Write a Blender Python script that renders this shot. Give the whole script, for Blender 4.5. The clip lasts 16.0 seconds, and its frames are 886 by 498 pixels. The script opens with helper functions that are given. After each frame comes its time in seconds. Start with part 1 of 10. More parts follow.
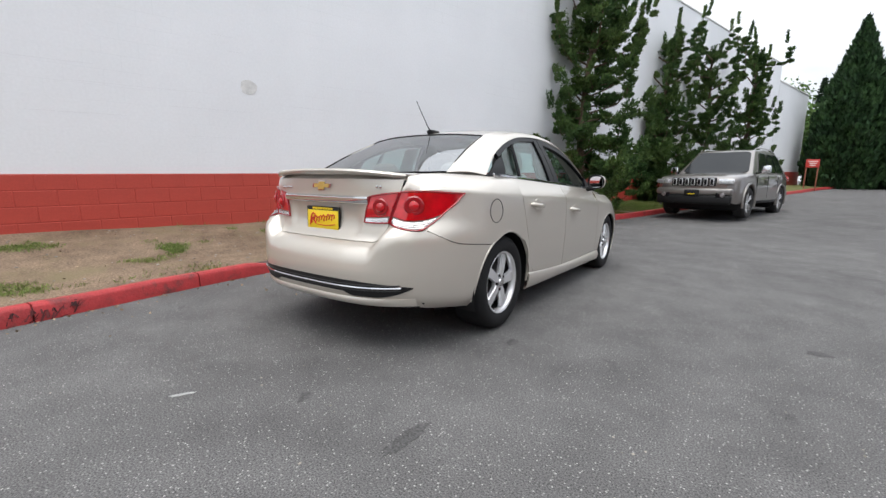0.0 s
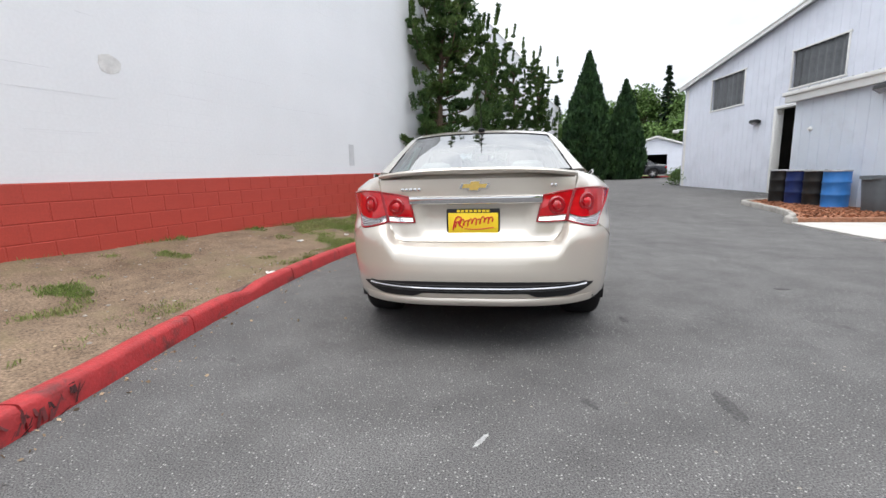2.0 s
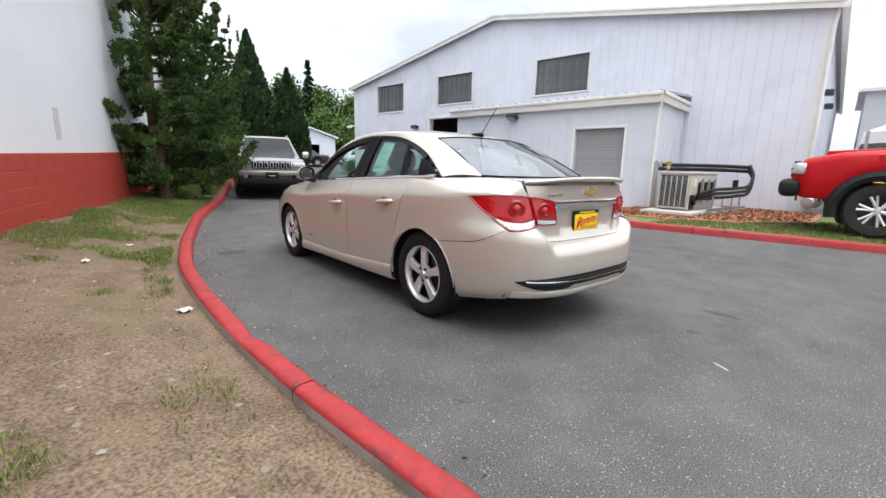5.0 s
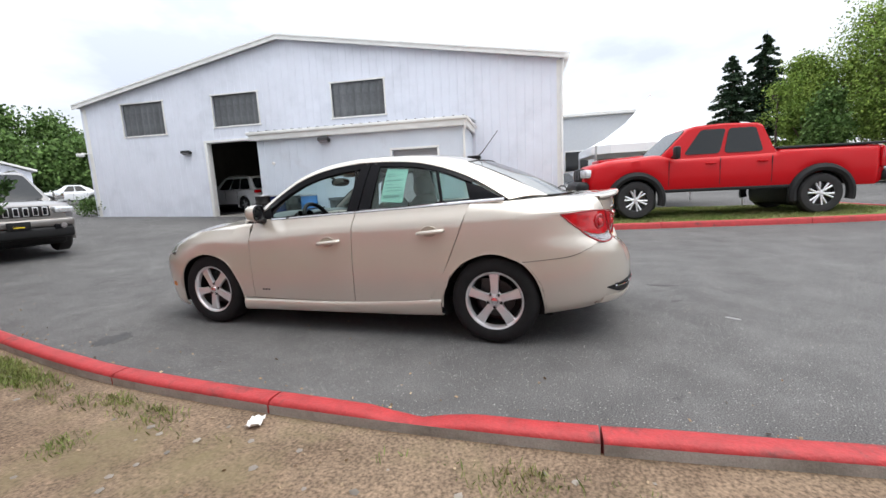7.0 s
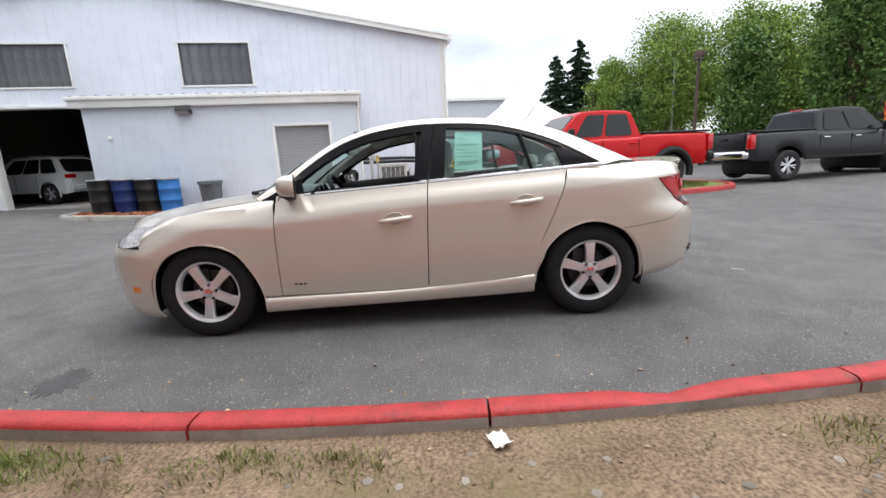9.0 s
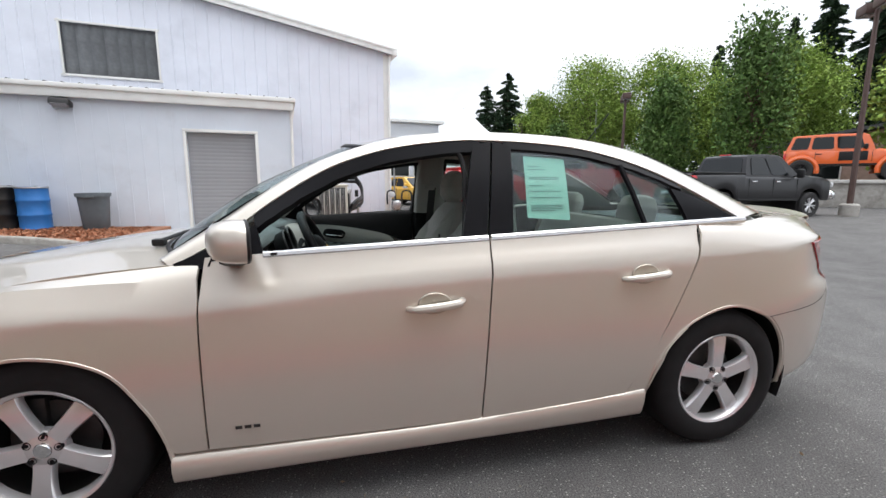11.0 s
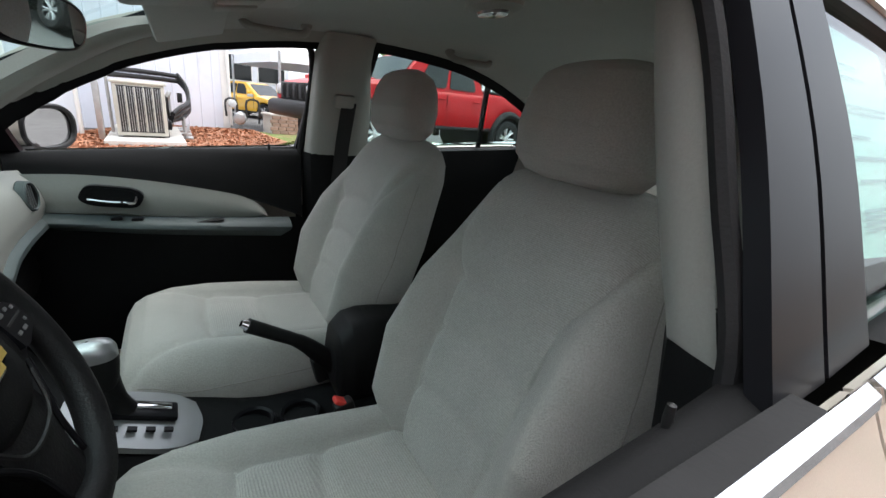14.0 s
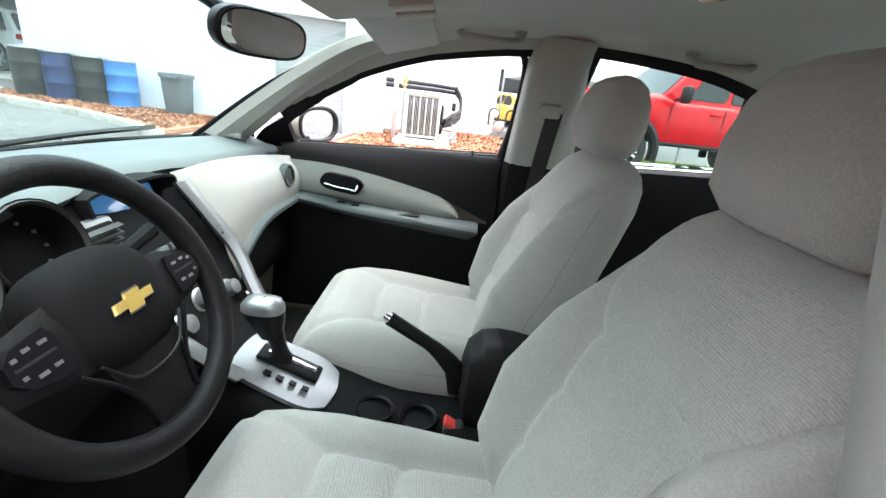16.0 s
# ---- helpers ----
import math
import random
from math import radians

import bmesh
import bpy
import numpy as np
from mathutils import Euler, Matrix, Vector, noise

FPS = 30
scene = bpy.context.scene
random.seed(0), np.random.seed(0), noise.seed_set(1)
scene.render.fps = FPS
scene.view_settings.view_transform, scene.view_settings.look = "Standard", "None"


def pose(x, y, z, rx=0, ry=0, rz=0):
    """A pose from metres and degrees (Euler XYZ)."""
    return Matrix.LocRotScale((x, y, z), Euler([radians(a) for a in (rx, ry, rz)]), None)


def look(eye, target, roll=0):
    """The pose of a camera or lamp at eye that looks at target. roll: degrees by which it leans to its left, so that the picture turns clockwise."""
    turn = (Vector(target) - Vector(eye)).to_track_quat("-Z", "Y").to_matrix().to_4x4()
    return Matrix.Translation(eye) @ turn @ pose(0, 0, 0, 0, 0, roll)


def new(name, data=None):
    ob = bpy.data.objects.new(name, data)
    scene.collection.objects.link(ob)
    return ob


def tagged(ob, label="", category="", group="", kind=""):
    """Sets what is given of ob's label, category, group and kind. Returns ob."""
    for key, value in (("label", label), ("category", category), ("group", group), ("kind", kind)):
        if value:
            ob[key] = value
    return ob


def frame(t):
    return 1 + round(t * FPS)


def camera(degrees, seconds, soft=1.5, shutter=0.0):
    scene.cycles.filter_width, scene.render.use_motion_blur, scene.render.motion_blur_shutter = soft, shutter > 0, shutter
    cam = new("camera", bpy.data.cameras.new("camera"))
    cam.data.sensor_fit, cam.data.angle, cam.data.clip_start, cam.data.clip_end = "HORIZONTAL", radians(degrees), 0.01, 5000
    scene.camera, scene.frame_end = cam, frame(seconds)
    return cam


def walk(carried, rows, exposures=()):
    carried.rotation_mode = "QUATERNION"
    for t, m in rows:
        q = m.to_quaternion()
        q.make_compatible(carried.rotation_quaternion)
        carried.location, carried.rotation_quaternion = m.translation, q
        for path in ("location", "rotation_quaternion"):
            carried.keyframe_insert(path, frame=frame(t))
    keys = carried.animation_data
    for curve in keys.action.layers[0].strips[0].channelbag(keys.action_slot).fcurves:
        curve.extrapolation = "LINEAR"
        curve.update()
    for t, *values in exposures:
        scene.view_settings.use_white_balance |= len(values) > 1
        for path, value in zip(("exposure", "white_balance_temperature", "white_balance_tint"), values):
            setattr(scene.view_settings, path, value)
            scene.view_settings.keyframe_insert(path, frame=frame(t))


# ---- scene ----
cam = camera(92.2, 16.0)

PATH = [
    (0, (2.174, -3.966, 1.029), (1.045, -2.346, 0.711), 0.7),
    (0.5, (1.678, -4.21, 1.011), (0.685, -2.504, 0.691), -0.4),
    (1, (1.195, -4.45, 1.003), (0.463, -2.607, 0.739), 0.3),
    (1.5, (0.669, -4.584, 0.984), (0.158, -2.678, 0.658), -1.2),
    (2, (0.136, -4.667, 1.024), (-0.121, -2.709, 0.706), -1.2),
    (2.5, (-0.398, -4.705, 1.041), (-0.37, -2.735, 0.698), -2.7),
    (3, (-0.901, -4.625, 1.07), (-0.58, -2.668, 0.813), -0.3),
    (3.5, (-1.375, -4.547, 1.077), (-0.675, -2.692, 0.814), -0.5),
    (4, (-1.82, -4.339, 1.075), (-0.946, -2.562, 0.79), 1.4),
    (4.5, (-2.339, -4.156, 1.08), (-1.183, -2.565, 0.715), 0.6),
    (4.7, (-2.509, -4.057, 1.103), (-1.312, -2.498, 0.735), 0.9),
    (6.8, (-3.773, -2.203, 1.202), (-1.97, -1.436, 0.803), -0.9),
    (7, (-3.84, -2.005, 1.201), (-1.973, -1.355, 0.899), -2.9),
    (7.5, (-3.913, -1.533, 1.115), (-1.988, -1.1, 0.786), -0.3),
    (8, (-3.896, -1.079, 1.1), (-1.931, -0.896, 0.778), 2.3),
    (8.5, (-3.889, -0.623, 1.112), (-1.935, -0.768, 0.713), 0.0),
    (9, (-3.748, -0.219, 1.139), (-1.789, -0.274, 0.737), -2.9),
    (9.5, (-3.544, 0.113, 1.168), (-1.585, -0.121, 0.84), -0.2),
    (10, (-3.188, 0.276, 1.195), (-1.238, -0.044, 0.886), -2.6),
    (10.2, (-3.02, 0.282, 1.208), (-1.07, -0.052, 0.912), -1.9),
    (12.3, (-1.55, 0.378, 1.275), (0.255, -0.234, 0.843), 1.0),
    (12.5, (-1.428, 0.367, 1.291), (0.36, -0.259, 0.827), 0.4),
    (13, (-1.153, 0.292, 1.266), (0.759, -0.364, 0.761), 0.5),
    (13.5, (-0.995, 0.245, 1.222), (0.764, -0.561, 0.715), 5.3),
    (14, (-0.878, 0.248, 1.203), (0.72, -0.776, 0.573), 5.5),
    (14.5, (-0.824, 0.231, 1.189), (0.797, -0.735, 0.527), 5.6),
    (15, (-0.79, 0.136, 1.179), (1.004, -0.454, 0.521), 7.0),
    (15.5, (-0.791, 0.065, 1.2), (1.081, -0.16, 0.533), 7.7),
    (16, (-0.824, 0.05, 1.211), (1.053, 0.032, 0.522), 6.9),
]
EXPOSURES = [(0.0, 0.55), (1.0, 0.58), (2.5, 0.72), (4.5, 0.68), (7.0, 0.75), (9.0, 0.75), (12.5, 0.48), (13.0, 0.27), (13.5, 0.55), (14.0, 1.4), (14.5, 1.9), (15.0, 2.2), (16.0, 2.65)]
walk(cam, [(t, look(eye, target, roll)) for t, eye, target, roll in PATH], EXPOSURES)

# ---- world and light ----
SUN_DIR = Vector((0.02, -0.3, 0.95)).normalized()
world = bpy.data.worlds.new("overcast_sky")
scene.world = world
world.use_nodes = True
wn, wl = world.node_tree.nodes, world.node_tree.links
wn.clear()
w_out = wn.new("ShaderNodeOutputWorld")
w_bg = wn.new("ShaderNodeBackground")
w_sky = wn.new("ShaderNodeTexSky")
w_sky.sky_type = "NISHITA"
w_sky.sun_disc = False
w_sky.sun_elevation = math.asin(SUN_DIR.z)
w_sky.sun_rotation = math.atan2(SUN_DIR.x, SUN_DIR.y)
w_dim = wn.new("ShaderNodeMix")
w_dim.data_type = "RGBA"
w_dim.blend_type = "MULTIPLY"
w_dim.inputs["Factor"].default_value = 1.0
w_dim.inputs["B"].default_value = (0.13, 0.13, 0.13, 1)
w_co = wn.new("ShaderNodeTexCoord")
w_map = wn.new("ShaderNodeMapping")
w_map.inputs["Scale"].default_value = (1.0, 1.0, 2.6)
w_noise = wn.new("ShaderNodeTexNoise")
w_noise.inputs["Scale"].default_value = 2.3
w_noise.inputs["Detail"].default_value = 6.0
w_noise.inputs["Roughness"].default_value = 0.55
w_ramp = wn.new("ShaderNodeValToRGB")
w_ramp.color_ramp.elements[0].position = 0.33
w_ramp.color_ramp.elements[0].color = (0.47, 0.50, 0.56, 1)
w_ramp.color_ramp.elements[1].position = 0.62
w_ramp.color_ramp.elements[1].color = (0.80, 0.82, 0.84, 1)
w_mix = wn.new("ShaderNodeMix")
w_mix.data_type = "RGBA"
w_mix.inputs["Factor"].default_value = 0.88
wl.new(w_co.outputs["Generated"], w_map.inputs["Vector"])
wl.new(w_map.outputs["Vector"], w_noise.inputs["Vector"])
wl.new(w_noise.outputs["Fac"], w_ramp.inputs["Fac"])
wl.new(w_sky.outputs["Color"], w_dim.inputs["A"])
wl.new(w_dim.outputs["Result"], w_mix.inputs["A"])
wl.new(w_ramp.outputs["Color"], w_mix.inputs["B"])
# an overcast sky is brightest overhead
w_sep = wn.new("ShaderNodeSeparateXYZ")
w_up = wn.new("ShaderNodeMapRange")
for k, v in zip(("From Min", "From Max", "To Min", "To Max"), (0.12, 0.95, 1.0, 2.3)):
    w_up.inputs[k].default_value = v
w_grade = wn.new("ShaderNodeMix")
w_grade.data_type = "RGBA"
w_grade.blend_type = "MULTIPLY"
w_grade.inputs["Factor"].default_value = 1.0
wl.new(w_co.outputs["Generated"], w_sep.inputs[0])
wl.new(w_sep.outputs["Z"], w_up.inputs["Value"])
wl.new(w_mix.outputs["Result"], w_grade.inputs["A"])
wl.new(w_up.outputs["Result"], w_grade.inputs["B"])
wl.new(w_grade.outputs["Result"], w_bg.inputs["Color"])
w_bg.inputs["Strength"].default_value = 0.93
wl.new(w_bg.outputs["Background"], w_out.inputs["Surface"])

sun_data = bpy.data.lights.new("sun", "SUN")
sun_data.energy = 1.2
sun_data.angle = radians(55)
sun_data.color = (1.0, 0.96, 0.9)
sun = new("sun", sun_data)
sun.matrix_world = look(SUN_DIR * 40, (0, 0, 0))


# ---- materials ----
def material(name, base=(0.5, 0.5, 0.5), rough=0.5, metal=0.0, var=0.0, scale=6.0, fine=0.0, fine_scale=60.0, bump=0.0, bump_scale=120.0,
             coat=0.0, tint=None, tint_scale=1.2, tint_cut=(0.45, 0.7), per_object=0.0, island=0.0, sheen=0.0, rough_var=0.0, spec=0.5):
    """A node material: base colour with variation at two scales, an optional second colour in patches, fine relief."""
    m = bpy.data.materials.new(name)
    m.use_nodes = True
    n, l = m.node_tree.nodes, m.node_tree.links
    p = n["Principled BSDF"]
    p.inputs["Roughness"].default_value = rough
    p.inputs["Metallic"].default_value = metal
    p.inputs["Coat Weight"].default_value = coat
    p.inputs["Coat Roughness"].default_value = 0.03
    p.inputs["Sheen Weight"].default_value = sheen
    p.inputs["Specular IOR Level"].default_value = spec
    co = n.new("ShaderNodeTexCoord")

    def noise_tex(s, detail=4.0, rgh=0.55):
        t = n.new("ShaderNodeTexNoise")
        t.inputs["Scale"].default_value = s
        t.inputs["Detail"].default_value = detail
        t.inputs["Roughness"].default_value = rgh
        l.new(co.outputs["Object"], t.inputs["Vector"])
        return t.outputs["Fac"]

    def remap(src, a, b, c, d):
        r = n.new("ShaderNodeMapRange")
        for k, v in zip(("From Min", "From Max", "To Min", "To Max"), (a, b, c, d)):
            r.inputs[k].default_value = v
        l.new(src, r.inputs["Value"])
        return r.outputs["Result"]

    def times(col, fac):
        x = n.new("ShaderNodeMix")
        x.data_type, x.blend_type = "RGBA", "MULTIPLY"
        x.inputs["Factor"].default_value = 1.0
        l.new(col, x.inputs["A"])
        l.new(fac, x.inputs["B"])
        return x.outputs["Result"]

    rgb = n.new("ShaderNodeRGB")
    rgb.outputs[0].default_value = (*base, 1)
    col = rgb.outputs[0]
    if tint:
        x = n.new("ShaderNodeMix")
        x.data_type = "RGBA"
        l.new(remap(noise_tex(tint_scale, 6.0, 0.62), tint_cut[0], tint_cut[1], 0.0, 1.0), x.inputs["Factor"])
        l.new(col, x.inputs["A"])
        x.inputs["B"].default_value = (*tint, 1)
        col = x.outputs["Result"]
    if var:
        col = times(col, remap(noise_tex(scale), 0.3, 0.7, 1 - var, 1 + var))
    if fine:
        col = times(col, remap(noise_tex(fine_scale, 2.0), 0.3, 0.7, 1 - fine, 1 + fine))
    if per_object:
        info = n.new("ShaderNodeObjectInfo")
        col = times(col, remap(info.outputs["Random"], 0, 1, 1 - per_object, 1 + per_object))
    if island:
        geo = n.new("ShaderNodeNewGeometry")
        col = times(col, remap(geo.outputs["Random Per Island"], 0, 1, 1 - island, 1 + island))
    l.new(col, p.inputs["Base Color"])
    if rough_var:
        l.new(remap(noise_tex(scale * 1.7), 0.3, 0.7, max(0, rough - rough_var), min(1, rough + rough_var)), p.inputs["Roughness"])
    if bump:
        b = n.new("ShaderNodeBump")
        b.inputs["Strength"].default_value = bump
        b.inputs["Distance"].default_value = 0.01
        l.new(noise_tex(bump_scale, 3.0), b.inputs["Height"])
        l.new(b.outputs["Normal"], p.inputs["Normal"])
    return m


def glass_material(name, tint=(0.8, 0.9, 0.86), ior=1.5):
    """A thin pane: tinted straight transmission and a mirror gloss by Fresnel."""
    m = bpy.data.materials.new(name)
    m.use_nodes = True
    n, l = m.node_tree.nodes, m.node_tree.links
    n.clear()
    out, mix = n.new("ShaderNodeOutputMaterial"), n.new("ShaderNodeMixShader")
    tr, gl, fr = n.new("ShaderNodeBsdfTransparent"), n.new("ShaderNodeBsdfGlossy"), n.new("ShaderNodeLayerWeight")
    fr.inputs["Blend"].default_value = 0.5
    power, gain = n.new("ShaderNodeMath"), n.new("ShaderNodeMath")
    power.operation, gain.operation = "POWER", "MULTIPLY_ADD"
    power.inputs[1].default_value = 5.0
    f0 = ((ior - 1) / (ior + 1)) ** 2 * 1.9
    gain.inputs[1].default_value, gain.inputs[2].default_value = 1 - f0, f0
    tr.inputs["Color"].default_value = (*tint, 1)
    gl.inputs["Roughness"].default_value = 0.01
    l.new(fr.outputs["Facing"], power.inputs[0])
    l.new(power.outputs[0], gain.inputs[0])
    l.new(gain.outputs[0], mix.inputs[0])
    l.new(tr.outputs[0], mix.inputs[1])
    l.new(gl.outputs[0], mix.inputs[2])
    l.new(mix.outputs[0], out.inputs[0])
    return m


def asphalt_material():
    m = material("asphalt", (0.122, 0.119, 0.117), 0.9, tint=(0.098, 0.095, 0.094), tint_scale=0.35, tint_cut=(0.4, 0.65), var=0.16, scale=2.6,
                 fine=0.62, fine_scale=150, bump=0.4, bump_scale=150, spec=0.22)
    n, l = m.node_tree.nodes, m.node_tree.links
    p = n["Principled BSDF"]
    co = n.new("ShaderNodeTexCoord")
    # pale aggregate stones
    vor = n.new("ShaderNodeTexVoronoi")
    vor.inputs["Scale"].default_value = 70
    l.new(co.outputs["Object"], vor.inputs["Vector"])
    spot = n.new("ShaderNodeMapRange")
    for k, v in zip(("From Min", "From Max", "To Min", "To Max"), (0.2, 0.3, 1.0, 0.0)):
        spot.inputs[k].default_value = v
    l.new(vor.outputs["Distance"], spot.inputs["Value"])
    sep = n.new("ShaderNodeSeparateColor")
    l.new(vor.outputs["Color"], sep.inputs["Color"])
    pick = n.new("ShaderNodeMath")
    pick.operation = "GREATER_THAN"
    pick.inputs[1].default_value = 0.55
    l.new(sep.outputs["Red"], pick.inputs[0])
    both = n.new("ShaderNodeMath")
    both.operation = "MULTIPLY"
    l.new(spot.outputs["Result"], both.inputs[0])
    l.new(pick.outputs[0], both.inputs[1])
    shade = n.new("ShaderNodeMath")
    shade.operation = "MULTIPLY"
    l.new(both.outputs[0], shade.inputs[0])
    l.new(sep.outputs["Green"], shade.inputs[1])
    # oil stains
    oil = n.new("ShaderNodeTexNoise")
    oil.inputs["Scale"].default_value = 2.3
    oil.inputs["Detail"].default_value = 8
    oil.inputs["Roughness"].default_value = 0.65
    l.new(co.outputs["Object"], oil.inputs["Vector"])
    cut = n.new("ShaderNodeMapRange")
    for k, v in zip(("From Min", "From Max", "To Min", "To Max"), (0.64, 0.74, 1.0, 0.55)):
        cut.inputs[k].default_value = v
    l.new(oil.outputs["Fac"], cut.inputs["Value"])
    src = p.inputs["Base Color"].links[0].from_socket
    a = n.new("ShaderNodeMix")
    a.data_type = "RGBA"
    l.new(shade.outputs[0], a.inputs["Factor"])
    l.new(src, a.inputs["A"])
    a.inputs["B"].default_value = (0.39, 0.38, 0.362, 1)
    b = n.new("ShaderNodeMix")
    b.data_type, b.blend_type = "RGBA", "MULTIPLY"
    b.inputs["Factor"].default_value = 1
    l.new(a.outputs["Result"], b.inputs["A"])
    l.new(cut.outputs["Result"], b.inputs["B"])
    l.new(b.outputs["Result"], p.inputs["Base Color"])
    return m


def block_wall_material():
    """White paint over concrete blocks: faint courses and a few streaks."""
    m = material("white_block_paint", (0.80, 0.81, 0.83), 0.6, var=0.03, scale=0.7, fine=0.02, fine_scale=30, bump=0.08, bump_scale=60)
    n, l = m.node_tree.nodes, m.node_tree.links
    p = n["Principled BSDF"]
    co = n.new("ShaderNodeTexCoord")
    mp = n.new("ShaderNodeMapping")
    mp.inputs["Rotation"].default_value = (radians(90), 0, 0)
    l.new(co.outputs["Object"], mp.inputs["Vector"])
    br = n.new("ShaderNodeTexBrick")
    br.inputs["Scale"].default_value = 1.0
    br.inputs["Brick Width"].default_value = 0.4
    br.inputs["Row Height"].default_value = 0.2
    br.inputs["Mortar Size"].default_value = 0.004
    br.inputs["Mortar Smooth"].default_value = 0.4
    l.new(mp.outputs["Vector"], br.inputs["Vector"])
    # the joints show only in patches, where the paint is thin
    nz = n.new("ShaderNodeTexNoise")
    nz.inputs["Scale"].default_value = 0.55
    nz.inputs["Detail"].default_value = 5
    l.new(co.outputs["Object"], nz.inputs["Vector"])
    mr = n.new("ShaderNodeMapRange")
    for k, v in zip(("From Min", "From Max", "To Min", "To Max"), (0.46, 0.68, 0.0, 1.0)):
        mr.inputs[k].default_value = v
    l.new(nz.outputs["Fac"], mr.inputs["Value"])
    mu = n.new("ShaderNodeMath")
    mu.operation = "MULTIPLY"
    l.new(br.outputs["Fac"], mu.inputs[0])
    l.new(mr.outputs["Result"], mu.inputs[1])
    src = p.inputs["Base Color"].links[0].from_socket
    a = n.new("ShaderNodeMix")
    a.data_type = "RGBA"
    l.new(mu.outputs[0], a.inputs["Factor"])
    l.new(src, a.inputs["A"])
    a.inputs["B"].default_value = (0.735, 0.745, 0.765, 1)
    l.new(a.outputs["Result"], p.inputs["Base Color"])
    return m


def verge_material():
    """Bare tan soil with patches of dry and green grass."""
    m = material("dirt_verge", (0.205, 0.148, 0.102), 0.95, tint=(0.135, 0.092, 0.062), tint_scale=1.3, tint_cut=(0.45, 0.7), var=0.18, scale=5,
                 fine=0.5, fine_scale=65, bump=0.8, bump_scale=45, spec=0.2)
    n, l = m.node_tree.nodes, m.node_tree.links
    p = n["Principled BSDF"]
    co = n.new("ShaderNodeTexCoord")
    src = p.inputs["Base Color"].links[0].from_socket
    for scale, cut, colour, axis_gain in ((0.9, (0.52, 0.64), (0.185, 0.15, 0.085), 0.0), (1.6, (0.62, 0.74), (0.115, 0.135, 0.042), 0.02)):
        nz = n.new("ShaderNodeTexNoise")
        nz.inputs["Scale"].default_value = scale
        nz.inputs["Detail"].default_value = 9
        nz.inputs["Roughness"].default_value = 0.7
        l.new(co.outputs["Object"], nz.inputs["Vector"])
        val = nz.outputs["Fac"]
        if axis_gain:
            sp = n.new("ShaderNodeSeparateXYZ")
            l.new(co.outputs["Object"], sp.inputs[0])
            ad = n.new("ShaderNodeMath")
            ad.operation = "MULTIPLY_ADD"
            ad.inputs[1].default_value = axis_gain
            l.new(sp.outputs["Y"], ad.inputs[0])
            l.new(val, ad.inputs[2])
            val = ad.outputs[0]
        mr = n.new("ShaderNodeMapRange")
        for k, v in zip(("From Min", "From Max", "To Min", "To Max"), (*cut, 0.0, 0.8)):
            mr.inputs[k].default_value = v
        l.new(val, mr.inputs["Value"])
        x = n.new("ShaderNodeMix")
        x.data_type = "RGBA"
        l.new(mr.outputs["Result"], x.inputs["Factor"])
        l.new(src, x.inputs["A"])
        x.inputs["B"].default_value = (*colour, 1)
        src = x.outputs["Result"]
    l.new(src, p.inputs["Base Color"])
    return m


ASPHALT = asphalt_material()
WHITE_BLOCK = block_wall_material()
RED_BLOCK = material("red_block_paint", (0.45, 0.055, 0.036), 0.55, var=0.08, scale=2.5, fine=0.06, fine_scale=50, bump=0.15, bump_scale=70, per_object=0.02)
RED_KERB = material("red_kerb_paint", (0.38, 0.028, 0.03), 0.6, tint=(0.09, 0.03, 0.028), tint_scale=5.5, tint_cut=(0.56, 0.72), var=0.15, scale=9, bump=0.5, bump_scale=60, fine=0.1)
CONCRETE = material("concrete", (0.36, 0.34, 0.31), 0.9, tint=(0.2, 0.185, 0.16), tint_scale=2.4, var=0.12, scale=7, fine=0.12, fine_scale=110, bump=0.4, bump_scale=110)
PALE_CONCRETE = material("pale_concrete", (0.5, 0.48, 0.45), 0.85, var=0.1, scale=3, fine=0.08, bump=0.2)
VERGE = verge_material()
MULCH = material("bark_mulch", (0.34, 0.16, 0.092), 0.95, tint=(0.27, 0.125, 0.074), tint_scale=7, var=0.3, scale=20, fine=0.35, fine_scale=80, bump=0.9, bump_scale=50)
LAWN = material("lawn", (0.12, 0.17, 0.04), 0.95, tint=(0.21, 0.17, 0.08), tint_scale=2.0, tint_cut=(0.5, 0.65), var=0.2, scale=9, fine=0.3, fine_scale=120, bump=0.8, bump_scale=80)
SIDING = material("white_metal_siding", (0.74, 0.76, 0.83), 0.5, tint=(0.62, 0.64, 0.70), tint_scale=0.6, tint_cut=(0.52, 0.75), var=0.035, scale=1.4, fine=0.015)
SIDING_ANNEX = material("pale_metal_siding", (0.66, 0.70, 0.76), 0.5, tint=(0.56, 0.58, 0.62), tint_scale=1.1, tint_cut=(0.55, 0.8), var=0.035, scale=1.5)
TRIM_WHITE = material("white_trim", (0.78, 0.77, 0.74), 0.5, var=0.06, scale=3)
ROOF_METAL = material("grey_roof_metal", (0.42, 0.43, 0.45), 0.5, metal=0.3, var=0.08, scale=2)
DARK_ROOF = material("dark_roof", (0.07, 0.07, 0.075), 0.8, var=0.15, scale=3)
SHUTTER_GREY = material("grey_roller_door", (0.30, 0.30, 0.31), 0.55, var=0.05, scale=2, per_object=0.03)
PANE_GREY = material("translucent_grey_panel", (0.115, 0.12, 0.125), 0.35, var=0.35, scale=1.6, per_object=0.25, fine=0.1, fine_scale=14)
# near-black colour stands for indoor shade, on boards behind openings
SHADED_INSIDE = material("inside_shade", (0.045, 0.043, 0.04), 0.8, var=0.3, scale=1.5)
